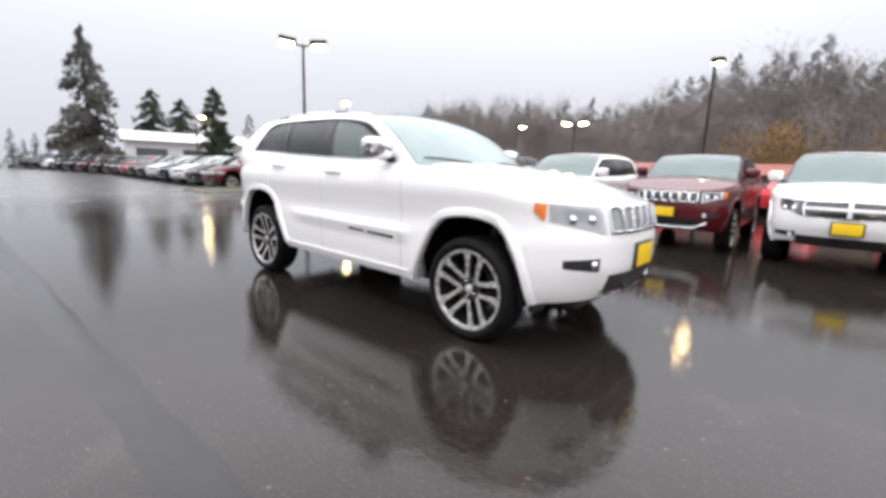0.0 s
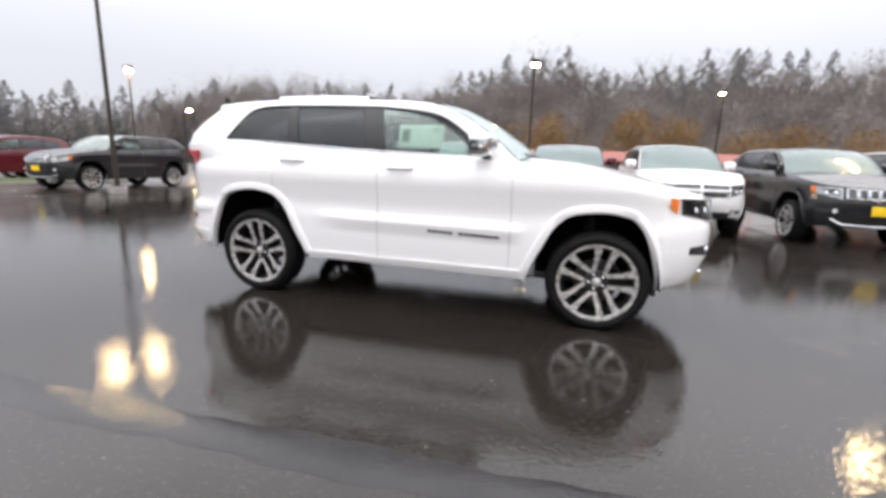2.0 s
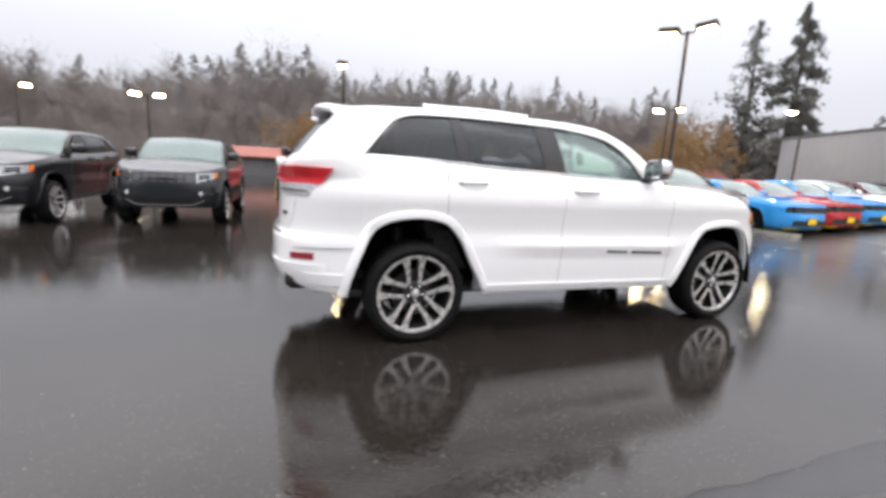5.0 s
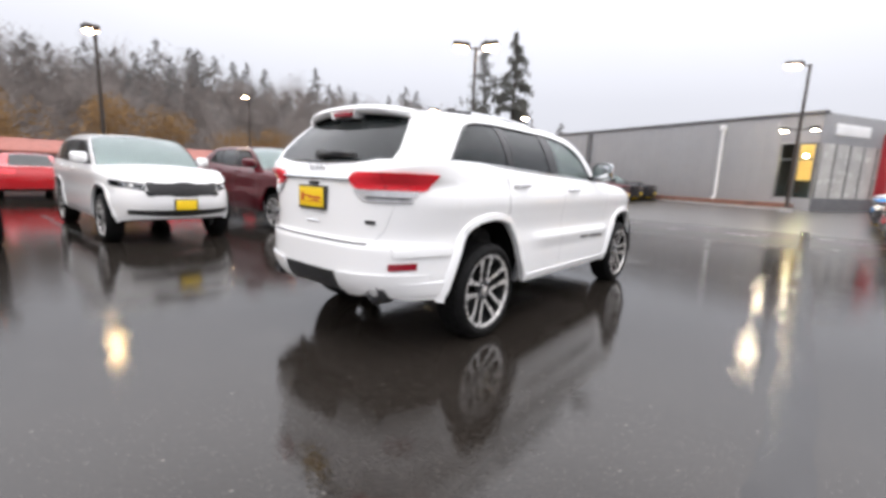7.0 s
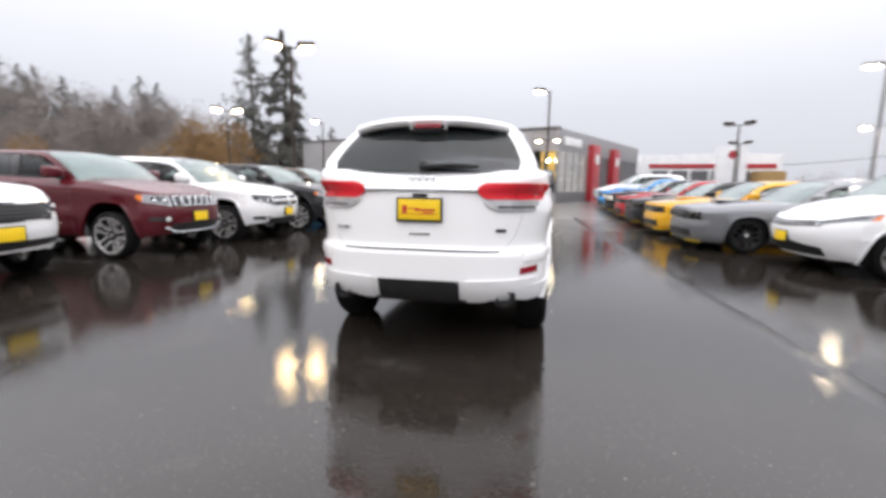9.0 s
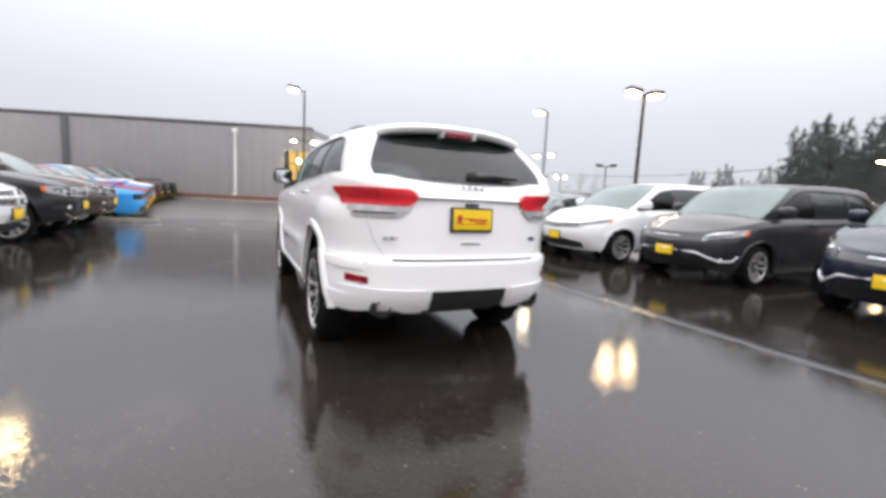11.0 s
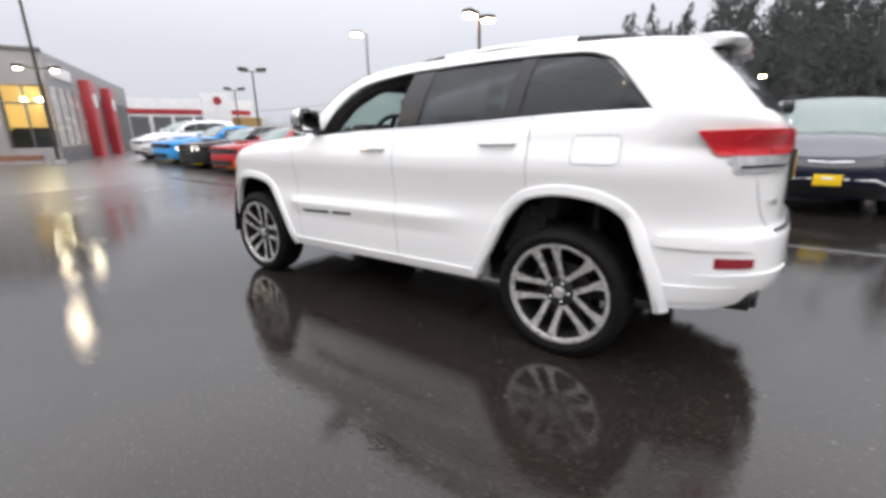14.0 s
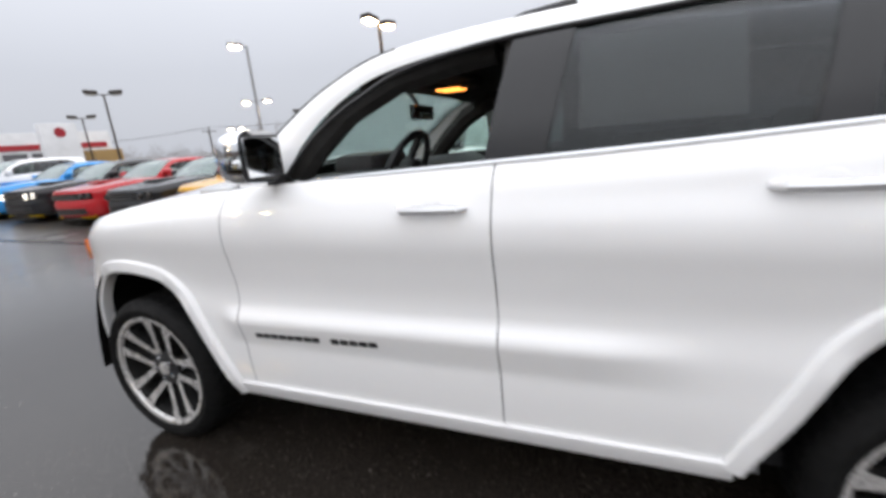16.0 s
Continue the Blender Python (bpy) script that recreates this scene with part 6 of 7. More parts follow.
# ---- buildings ----
def building_grey():
    """The long grey service building: clad wall, pipes, lit corner window and red portals."""
    a, b = Vector((21.75, -2.55, 0)), Vector((27.6, 12.4, 0))
    ang = math.atan2(b.y - a.y, b.x - a.x)
    L = (b - a).length + 6
    z0 = 0.60
    root = thing("service_building", "long grey clad service building with a lit corner window", "building", Matrix.Translation((a.x, a.y, z0)) @ Matrix.Rotation(ang, 4, "Z"))
    # own frame: x along the wall away from the corner, y into the lane's far side is negative
    H = 4.05
    part("wall", boxed((1.55, -0.30, -0.5), (L, 0.0, H - 0.05)), CLAD, root)
    part("wall_over_window", boxed((0.0, -0.30, 2.75), (1.55, 0.0, H)), CLAD, root)
    part("base_wall", boxed((0.0, -0.30, -0.5), (1.55, 0.0, 0.28)), CLAD, root)
    n = int((L - 1.6) / 0.62)
    for k in range(n):
        x = 1.6 + k * 0.62
        part("clad_panel", boxed((x, 0.0, -0.05), (x + 0.616, 0.022, H - 0.10), 0.002), CLAD, root)
    part("parapet_trim", boxed((-0.05, -0.36, H - 0.06), (L, 0.06, H + 0.10), 0.01), CLADDARK, root)
    part("roof", boxed((0.0, -14, H - 0.3), (L, -0.30, H - 0.1)), CLADDARK, root)
    part("down_pipe", tube(bmesh.new(), [(4.25, 0.09, 0.12), (4.25, 0.09, H - 0.45)], 0.075, 10), OFFWHITE, root, "pale rain pipe")
    part("pipe_hopper", boxed((4.12, 0.03, H - 0.48), (4.38, 0.2, H - 0.22), 0.02), OFFWHITE, root)
    part("pipe_shoe", tube(bmesh.new(), [(4.25, 0.09, 0.14), (4.25, 0.20, 0.04), (4.25, 0.38, 0.02)], 0.075, 8), OFFWHITE, root)
    part("wall_post", boxed((13.3, 0.0, -0.05), (13.65, 0.14, H - 0.1), 0.01), CLADDARK, root, "dark steel post")
    part("mulch_bed", boxed((0.6, 0.0, -0.45), (L, 0.9, 0.0), 0.08), SOIL, root, "reddish bark bed")
    part("kerb", boxed((0.2, 0.9, -0.5), (L, 1.02, -0.2), 0.03), KERB, root)
    win = part("window_frame", boxed((0.06, -0.10, 0.30), (0.14, 0.03, 2.74), 0.004), CLADDARK, root)
    for x in (0.75, 1.45):
        part("mullion", boxed((x, -0.10, 0.30), (x + 0.06, 0.03, 2.74), 0.004), CLADDARK, root)
    part("transom", boxed((0.06, -0.10, 2.0), (1.5, 0.03, 2.06), 0.004), CLADDARK, root)
    part("window_pane", boxed((0.1, -0.05, 0.30), (1.5, -0.042, 2.74)), GLASS, root, "showroom glass")
    # Emissive wall that stands in for the room's warm light.
    part("lit_interior", boxed((0.2, -2.6, 1.0), (1.9, -2.5, 2.9)), WARMGLOW, root, "glowing wall standing in for the showroom's warm light")
    part("interior_floor", boxed((0.0, -4.0, 0.2), (8, -0.3, 0.26)), CLADDARK, root)
    part("counter", boxed((0.4, -1.8, 0.26), (1.6, -1.2, 1.1), 0.02), BARK, root)
    for x in (0.5, 1.0):
        part("pendant_lamp", lathe([(0.0, 2.35), (0.08, 2.3), (0.10, 2.2), (0.0, 2.18)], 10, "z", (x, -1.3, 0)), LAMPWHITE, root)
    # street front, turning the corner
    Lf = 17.0
    fr = new("street_front")
    fr.parent = root
    fr.matrix_basis = Matrix.Rotation(radians(-90 - math.degrees(ang) + 62), 4, "Z")
    # Street glazing as a pale panel, its sky reflection put into the colour.
    part("glass_front", boxed((0.05, 0.0, 0.3), (6.5, 0.05, 2.75)), SKYGLASS, fr, "glass front painted pale with the sky's reflection")
    part("fascia", boxed((0.0, 0.0, 2.75), (Lf, 0.30, H + 0.02), 0.01), CLAD, fr)
    part("sign_panel", boxed((0.9, -0.05, 3.15), (3.6, 0.0, 3.65), 0.01), OFFWHITE, fr, "pale sign panel")
    part("plinth", boxed((0.0, -0.02, -0.5), (Lf, 0.2, 0.3)), CLADDARK, fr)
    for k in range(6):
        part("mullion", boxed((0.1 + 1.1 * k, -0.03, 0.3), (0.17 + 1.1 * k, 0.06, 2.75), 0.004), CLADDARK, fr)
    for x in (4.9, 9.3):
        part("red_portal", boxed((x, -0.40, -0.5), (x + 1.3, 0.25, 3.45), 0.03), REDPANEL, fr, "red entrance portal")
        part("portal_mark", lathe([(0.0, 0.0), (0.36, 0.0), (0.36, 0.03), (0.0, 0.03)], 20, "y", (x + 0.65, -0.44, 2.5)), OFFWHITE, fr, "pale round emblem")
    part("dark_front", boxed((6.5, 0.05, -0.3), (Lf, 0.3, 2.8)), CLADDARK, fr)
    part("back_wall", boxed((0.3, 3.9, -0.3), (Lf, 4.1, H - 0.1)), CLADDARK, fr)
    return root


building_grey()


def far_dealer():
    root = thing("far_showroom", "far white showroom with red bands and a pylon sign", "building", pose(45, -21.5, 0.6, 0, 0, -8))
    part("main_hall", boxed((6, -6.5, 0), (22, 8.0, 4.6), 0.02), OFFWHITE, root)
    part("red_band", boxed((5.9, -6.0, 3.0), (5.98, 7.0, 3.5)), REDPANEL, root)
    for k in range(6):
        part("show_window", boxed((5.85, -5.6 + 2.1 * k, 0.4), (5.97, -3.9 + 2.1 * k, 2.7)), CLADDARK, root)
    part("side_hall", boxed((7, 8.0, 0), (20, 20, 3.9), 0.02), OFFWHITE, root)
    part("side_band", boxed((6.9, 8.4, 2.5), (6.98, 19, 2.9)), REDPANEL, root)
    for k in range(4):
        part("roller_door", boxed((6.88, 9.0 + 2.6 * k, 0.0), (6.98, 11.0 + 2.6 * k, 2.3)), GALV, root)
    py = part("pylon", boxed((-0.5, -1.3, -0.2), (0.5, 1.3, 4.9), 0.05), OFFWHITE, root, "white pylon sign")
    part("pylon_mark", lathe([(0.0, 0.0), (0.42, 0.0), (0.42, 0.03), (0.0, 0.03)], 24, "x", (-0.54, 0.0, 4.1)), REDPANEL, py, "red oval emblem")
    part("yellow_wing", boxed((3, -6.0, 0), (6, -3.6, 2.6), 0.02), plain("ochre_wall", (0.35, 0.22, 0.08), 0.7), root)
    return root


far_dealer()


def shed(x, y, rz, w, d, h, roof_m, wall_m, label):
    root = thing("shed", label, "building", pose(x, y, ground_z(x, y), 0, 0, rz))
    part("wall", boxed((-w / 2, -d / 2, -0.1), (w / 2, d / 2, h)), wall_m, root)
    bm = bmesh.new()
    P = np.array([[(sx * (w / 2 + 0.4), -d / 2 - 0.5, h - 0.05), (sx * (w / 2 + 0.4), 0, h + d * 0.16), (sx * (w / 2 + 0.4), d / 2 + 0.5, h - 0.05)] for sx in np.linspace(-1, 1, 12)])
    roof = part("roof", slab(P, (0, 0, 0), (0, 0, -0.12)), roof_m, root)
    for k in range(int(w // 4)):
        part("bay_door", boxed((-w / 2 + 0.8 + 4 * k, -d / 2 - 0.06, 0.0), (-w / 2 + 3.4 + 4 * k, -d / 2 - 0.005, h * 0.75)), CLADDARK, root)
    return root


shed(4, 46, 0, 34, 6, 1.9, ROOFRED, CLADDARK, "long low shed with a terracotta-red roof")
shed(31, 40, -28, 26, 6, 1.9, ROOFRED, CLADDARK, "long low shed with a terracotta-red roof")
shed(-50, 15.0, 78, 11, 6, 3.3, OFFWHITE, OFFWHITE, "low white building beyond the parked cars")


def utility_pole(x, y, h):
    t = thing("utility_pole", "weathered wooden utility pole with a cross-arm", "utility pole", pose(x, y, ground_z(x, y)))
    part("pole", tube(bmesh.new(), [(0, 0, -0.2), (0, 0, h)], (0.16, 0.10), 8), BARK, t)
    part("cross_arm", boxed((-0.06, -1.2, h - 0.7), (0.06, 1.2, h - 0.58), 0.01), BARK, t)
    for y_ in (-1.1, -0.5, 0.5, 1.1):
        part("insulator", lathe([(0.0, h - 0.42), (0.05, h - 0.44), (0.04, h - 0.58), (0.0, h - 0.58)], 8, "z", (0, y_, 0)), GALV, t)
    return t


poles = [(4.5, -52, 7.6), (58, -48, 5.8), (80, -20, 6.4), (95, 20, 6.8)]
for p in poles:
    utility_pole(*p)
for (x0, y0, h0), (x1, y1, h1) in zip(poles, poles[1:]):
    for o in (-0.5, 0.5):
        bm = bmesh.new()
        tube(bm, [(x0 + (x1 - x0) * t, y0 + (y1 - y0) * t + o, h0 + (h1 - h0) * t + 0.3 - 1.6 * 4 * t * (1 - t)) for t in np.linspace(0, 1, 25)], 0.022, 4)
        tagged(part("power_cable", bm, BLACK), "thin sagging power cable between poles", "cable")


# ---- the white SUV in the lane ----
hero, HS = vehicle(SUV, WHITE, "suv", "wet white SUV with split-spoke alloy wheels standing in the lane", True, "", "slots")
for sg in (1, -1):
    # sills
    part("sill_trim", sheet(HS, -0.93, 0.88, lin(-0.93, 0.88, 0.362, 0.345), lin(-0.93, 0.88, 0.425, 0.41), sg, 20, 4, 0.014, 0.03), WHITE, hero)
    # dark lettering on the doors, as bars
    x0, x1 = (0.155, 0.73)
    for n_, a, b in ((5, 0.0, 0.36), (8, 0.44, 1.0)):
        for q in range(n_):
            xa = x0 + (x1 - x0) * (a + (b - a) * q / n_)
            xb = x0 + (x1 - x0) * (a + (b - a) * (q + 0.78) / n_)
            part("badge_bar", sheet(HS, xa, xb, 0.660 - 0.03 * (xa - 0.2), 0.681 - 0.03 * (xa - 0.2), sg, 3, 2, 0.004, 0.004), GUNMETAL, hero)
    # roof rails
    rail = [(-0.24, 1.688), (-0.34, 1.710), (-0.5, 1.722), (-0.9, 1.735), (-1.38, 1.726), (-1.62, 1.710), (-1.76, 1.680)]
    part("roof_rail", tube(bmesh.new(), [(x, sg * (HS.cabin(x, 1.715) - 0.03), z) for x, z in rail[2:5]], 0.015, 8), CHROME, hero, "bright roof rail")
    for seg in (rail[:3], rail[4:]):
        part("rail_foot", tube(bmesh.new(), [(x, sg * (HS.cabin(x, 1.715) - 0.03), z) for x, z in seg], (0.014, 0.016, 0.016) if seg[0][0] > -1 else (0.016, 0.016, 0.014), 8), BLACK, hero, "black rail end")
    # tail lamps wrap round the corner
    inner = lambda y: min(1.0, max(0.0, (abs(y) - 0.405) / 0.06)) ** 0.6
    lo_ = lambda y: 1.178 - 0.046 * inner(y)
    hi_ = lambda y: 1.205 + 0.040 * inner(y)
    low_ = lambda y: 1.130 - 0.075 * min(1.0, max(0.0, (abs(y) - 0.435) / 0.10)) ** 0.7
    tl = part("tail_lamp", face(HS, -1, sg * 0.405, sg * 0.80, lo_, hi_, 24, 6, 0.022, 0.05), REDLENS, hero, "red tail lamp with a clear lower band")
    part("tail_lamp_wrap", sheet(HS, -2.245, -2.045, lambda x: 1.132 + 0.103 * max(0.0, (x + 2.12) / 0.075), lin(-2.245, -2.045, 1.245, 1.240), sg, 10, 5, 0.016, 0.04), REDLENS, tl)
    part("reverse_lamp", face(HS, -1, sg * 0.445, sg * 0.80, low_, lambda y: 1.130, 18, 4, 0.016, 0.04), CLEARLAMP, tl, "clear reversing lamp")
    part("reverse_wrap", sheet(HS, -2.24, -2.165, lin(-2.24, -2.165, 1.056, 1.10), lin(-2.24, -2.165, 1.130, 1.132), sg, 6, 4, 0.006, 0.03), CLEARLAMP, tl)
    part("reflector_rib", face(HS, -1, sg * 0.54, sg * 0.79, lambda y: 1.076, lambda y: 1.088, 10, 2, 0.019, 0.02), GUNMETAL, tl)
    part("lamp_seam", face(HS, -1, sg * 0.66, sg * 0.667, 1.135, 1.246, 2, 4, 0.0235, 0.01), DARKRED, tl)
    # reflectors, tips
    part("reflector", face(HS, -1, sg * 0.705, sg * 0.825, lin(sg * 0.705, sg * 0.825, 0.613, 0.618), lin(sg * 0.705, sg * 0.825, 0.658, 0.668), 8, 3, 0.008, 0.03), DARKRED, hero, "red bumper reflector")
    x = HS.back(0.60, 0.45) + 0.008
    part("exhaust_tip", lathe([(0.044, 0.16), (0.046, -0.02), (0.053, -0.030), (0.058, -0.02), (0.058, 0.16)], 20, "x", (x, sg * 0.60, 0.446)), GUNMETAL, hero, "round dark exhaust tip")
    part("exhaust_bore", lathe([(0.0, 0.05), (0.045, 0.05)], 16, "x", (x, sg * 0.60, 0.446)), BLACK, hero)
    part("exhaust_surround", lathe([(0.059, 0.10), (0.059, -0.006), (0.078, -0.002), (0.084, 0.10)], 24, "x", (x, sg * 0.60, 0.446)), BLACK, hero, "black exhaust surround")
    part("bumper_cheek", face(HS, -1, sg * 0.34, sg * 0.86, lambda y: 0.40 + 0.075 * math.exp(-((abs(y) - 0.60) / 0.085) ** 2), lambda y: 0.56 + 0.03 * abs(y), 16, 4, 0.012, 0.03), WHITE, hero)
    part("bumper_ledge", sheet(HS, -2.30, -1.93, lin(-2.3, -1.93, 0.70, 0.715), lin(-2.3, -1.93, 0.775, 0.765), sg, 12, 4, 0.016, 0.03), WHITE, hero)
    part("bumper_crease", sheet(HS, -2.30, -1.97, 0.44, 0.525, sg, 12, 4, 0.012, 0.03), WHITE, hero)
part("step_pad", face(HS, -1, -0.56, 0.56, 0.772, 0.781, 10, 3, 0.010, 0.03), GUNMETAL, hero, "thin dark bumper step strip")
part("tow_cover", face(HS, -1, -0.29, 0.29, 0.422, 0.565, 8, 4, 0.016, 0.04), BLACK, hero, "black tow-hitch cover")
# tailgate shut lines, handle bar, plate
for sg in (1, -1):
    bm = bmesh.new()
    tube(bm, [(HS.back(sg * y, z) - 0.001, sg * y, z) for y, z in [(0.735, 1.31), (0.73, 1.12), (0.70, 1.0), (0.66, 0.88), (0.60, 0.80)]], 0.0016, 5)
    part("tailgate_gap", bm, GALV, hero)
part("tailgate_bar", tube(bmesh.new(), [(HS.back(y, 1.195) - 0.012, y, 1.195) for y in np.linspace(-0.40, 0.40, 11)], 0.012, 8), CHROME, hero, "chrome tailgate bar")
part("tailgate_grip", tube(bmesh.new(), [(HS.back(y, 0.885) - 0.002, y, 0.885) for y in np.linspace(-0.075, 0.075, 5)], 0.007, 6), CHROME, hero)
part("plate_lamp_housing", boxed((HS.back(0, 1.15) - 0.02, -0.05, 1.145), (HS.back(0, 1.15) + 0.02, 0.05, 1.165), 0.004), BLACK, hero)
xp = HS.back(0, 1.05) - 0.012
pf = part("plate_frame", boxed((xp - 0.012, -0.163, 0.968), (xp + 0.02, 0.163, 1.138), 0.006), BLACK, hero, "black plate frame")
part("dealer_plate", boxed((xp - 0.016, -0.150, 0.985), (xp - 0.008, 0.150, 1.125), 0.003), YELLOW, pf, "yellow dealer plate")
bm = bmesh.new()
for y0, y1, z0, z1 in ((-0.115, 0.03, 1.046, 1.060), (0.0, 0.09, 1.058, 1.066), (0.085, 0.12, 1.030, 1.084), (-0.10, -0.02, 1.030, 1.038), (-0.13, 0.125, 1.022, 1.026)):
    box(bm, (xp - 0.0175, y0, z0), (xp - 0.0155, y1, z1), 0)
part("plate_script", bm, SCRIPT, pf, "red script as bars", smooth=False)
bm = bmesh.new()
for k in range(4):
    tube(bm, [(HS.back(0.075 - 0.05 * k, 1.262) - 0.006 + 0.0, 0.075 - 0.05 * k + 0.018 * math.cos(a), 1.262 + 0.020 * math.sin(a)) for a in np.linspace(0, 5.6, 9)], 0.0055, 5)
part("tailgate_badge", bm, CHROME, hero, "chrome badge as plain loops")
part("trim_badge", face(HS, -1, -0.60, -0.53, 0.905, 0.93, 5, 3, 0.006, 0.01), GUNMETAL, hero)
bm = bmesh.new()
for k in range(3):
    box(bm, (HS.back(0.55, 0.92) - 0.008, 0.50 + 0.045 * k, 0.905), (HS.back(0.55, 0.92), 0.533 + 0.045 * k, 0.928), 0.002)
part("drive_badge", bm, GALV, hero)
# roof spoiler over the rear window: a thick lip with closed ends
P = []
for a in np.linspace(-1, 1, 21):
    e4 = a ** 4
    P.append([(x + 0.05 * a * a + (0.05 * e4 if x < -2.0 else 0), a * (0.59 + 0.02 * (1.72 - z)), z - 0.038 * a * a - 0.012 * e4 + 0.006) for x, z in ((-1.80, 1.708), (-1.96, 1.722), (-2.09, 1.721), (-2.132, 1.710), (-2.142, 1.690), (-2.130, 1.664), (-2.10, 1.654), (-2.02, 1.648), (-1.93, 1.644), (-1.82, 1.655))])
bm = bmesh.new()
grid(bm, np.array(P), close=True)
for row in (P[0], P[-1]):
    bm.faces.new([bm.verts.new(p) for p in row])
bmesh.ops.remove_doubles(bm, verts=bm.verts, dist=0.0003)
bmesh.ops.recalc_face_normals(bm, faces=bm.faces)
sp = part("roof_spoiler", bm, WHITE, hero, sharp=50)
bm = bmesh.new()
grid(bm, np.array([[(x, y, z) for y, z in ((-hw, 1.688), (-hw * 0.86, 1.628), (hw * 0.86, 1.628), (hw, 1.688))] for x, hw in ((-2.148, 0.150), (-2.150, 0.142), (-2.02, 0.150))]))
part("brake_light_housing", bm, WHITE, sp)
part("brake_light", boxed((-2.156, -0.098, 1.638), (-2.13, 0.098, 1.668), 0.006), DARKRED, sp, "high red brake light")
# Black strip: the glass's top band plus the spoiler's underside shade, painted in.
P = []
for x, z, hw in ((-2.095, 1.660, 0.50), (-1.99, 1.646, 0.545), (-1.945, 1.620, 0.545), (-1.985, 1.588, 0.54), (-2.005, 1.570, 0.45)):
    P.append([(x + 0.045 * a * a, a * hw, z - 0.040 * a * a) for a in np.linspace(-1, 1, 15)])
part("spoiler_underside", slab(np.array(P), (-0.012, 0, -0.002), (0.006, 0, 0.004)), GLOSSBLACK, sp, "black glass band and spoiler underside with painted shade")
# rear wiper
wp = part("rear_wiper", tube(bmesh.new(), [(-2.365, -0.02, 1.350), (-2.352, -0.2, 1.366), (-2.338, -0.36, 1.362)], (0.022, 0.016, 0.010), 6), BLACK, hero, "black rear wiper")
part("wiper_blade", boxed((-2.352, -0.40, 1.340), (-2.325, -0.04, 1.366), 0.006), BLACK, wp)
part("wiper_pivot", lathe([(0.0, -0.04), (0.034, -0.03), (0.040, 0.02)], 12, "x", (-2.345, -0.02, 1.352)), BLACK, wp)
# fuel flap on the left flank
def rounded(x0, x1, z0, z1, r, n=6):
    out = []
    for cx, cz, a0 in ((x1 - r, z1 - r, 0), (x0 + r, z1 - r, 90), (x0 + r, z0 + r, 180), (x1 - r, z0 + r, 270)):
        out += [(cx + r * math.cos(radians(a0 + 90 * k / n)), cz + r * math.sin(radians(a0 + 90 * k / n))) for k in range(n + 1)]
    return out + out[:1]


part("fuel_flap_gap", tube(bmesh.new(), [(x, HS.out(x, z) + 0.0005, z) for x, z in rounded(-1.735, -1.495, 1.085, 1.225, 0.03)], 0.0022, 5, False), GALV, hero, "fuel flap outline")
part("fuel_flap", sheet(HS, -1.73, -1.50, 1.09, 1.22, 1, 8, 4, 0.002, 0.006), WHITE, hero)
# windscreen wipers
for y0 in (0.45, -0.25):
    part("wiper_arm", tube(bmesh.new(), [(0.96, y0, 1.262), (0.88, y0 - 0.22, 1.285), (0.86, y0 - 0.5, 1.29)], (0.014, 0.010, 0.008), 6), BLACK, hero)
# mud flaps and underside
part("silencer", boxed((-2.1, -0.45, 0.30), (-1.75, 0.45, 0.46), 0.06), STEEL, hero)
part("gearbox", boxed((-0.4, -0.22, 0.24), (0.9, 0.22, 0.42), 0.06), GUNMETAL, hero)
part("skid_plate", boxed((1.3, -0.4, 0.24), (2.05, 0.4, 0.30), 0.03), BLACK, hero)
for sg in (1, -1):
    part("air_dam", boxed((1.86, sg * 0.66 - 0.08, 0.26), (1.90, sg * 0.66 + 0.08, 0.36), 0.01), BLACK, hero)
    for ax in (1.4575, -1.4575):
        part("suspension_arm", tube(bmesh.new(), [(ax - 0.25, sg * 0.35, 0.30), (ax, sg * 0.68, 0.28), (ax + 0.2, sg * 0.35, 0.32)], 0.03, 6), STEEL, hero)
        part("damper", tube(bmesh.new(), [(ax - 0.08, sg * 0.55, 0.28), (ax - 0.06, sg * 0.50, 0.8)], 0.04, 8), GUNMETAL, hero)
# dark inner trim of the screen pillars and roof edge
ring_i = [(0.60, 1.25), (0.47, 1.385), (0.33, 1.505), (0.13, 1.60), (-0.12, 1.645), (-0.24, 1.655)]
for sg in (1, -1):
    part("pillar_trim", tube(bmesh.new(), [(x + 0.0, sg * (HS.cabin(x, z) - 0.085), z - 0.03) for x, z in ring_i], 0.05 if sg > 0 else 0.06, 8), LININGM, hero, "dark pillar trim")
    part("door_pillar_trim", tube(bmesh.new(), [(-0.33, sg * (HS.cabin(-0.3, z) - 0.06), z) for z in (1.0, 1.25, 1.5, 1.64)], 0.05, 8), LININGM, hero)
    part("door_lining", slab(np.array([[(x, sg * (HS.out(x, 1.0) - 0.10), z) for z in (0.5, 0.9, 1.15, 1.245)] for x in (-0.28, 0.1, 0.4, 0.62)]), (0, 0, 0), (0, -sg * 0.03, 0)), DASHM, hero)
P = [[(x + 0.06 * (1 - a * a), a * HS.cabin(x, z) * 0.95, z + 0.03 * (1 - a * a)) for a in np.linspace(-1, 1, 11)] for x, z in ((0.24, 1.565), (0.10, 1.615), (-0.05, 1.64), (-0.25, 1.648))]
part("roof_header", slab(np.array(P), (0, 0, 0), (0, 0, -0.02)), LININGM, hero, "dark front roof lining")
part("overhead_console", boxed((0.02, -0.10, 1.588), (0.28, 0.10, 1.64), 0.02), LININGM, hero)
# window stickers: the price sheet behind the right front window, another behind the left rear one
st = thing("window_sticker", "pale green price sheet stuck inside the car's side window", "sticker")
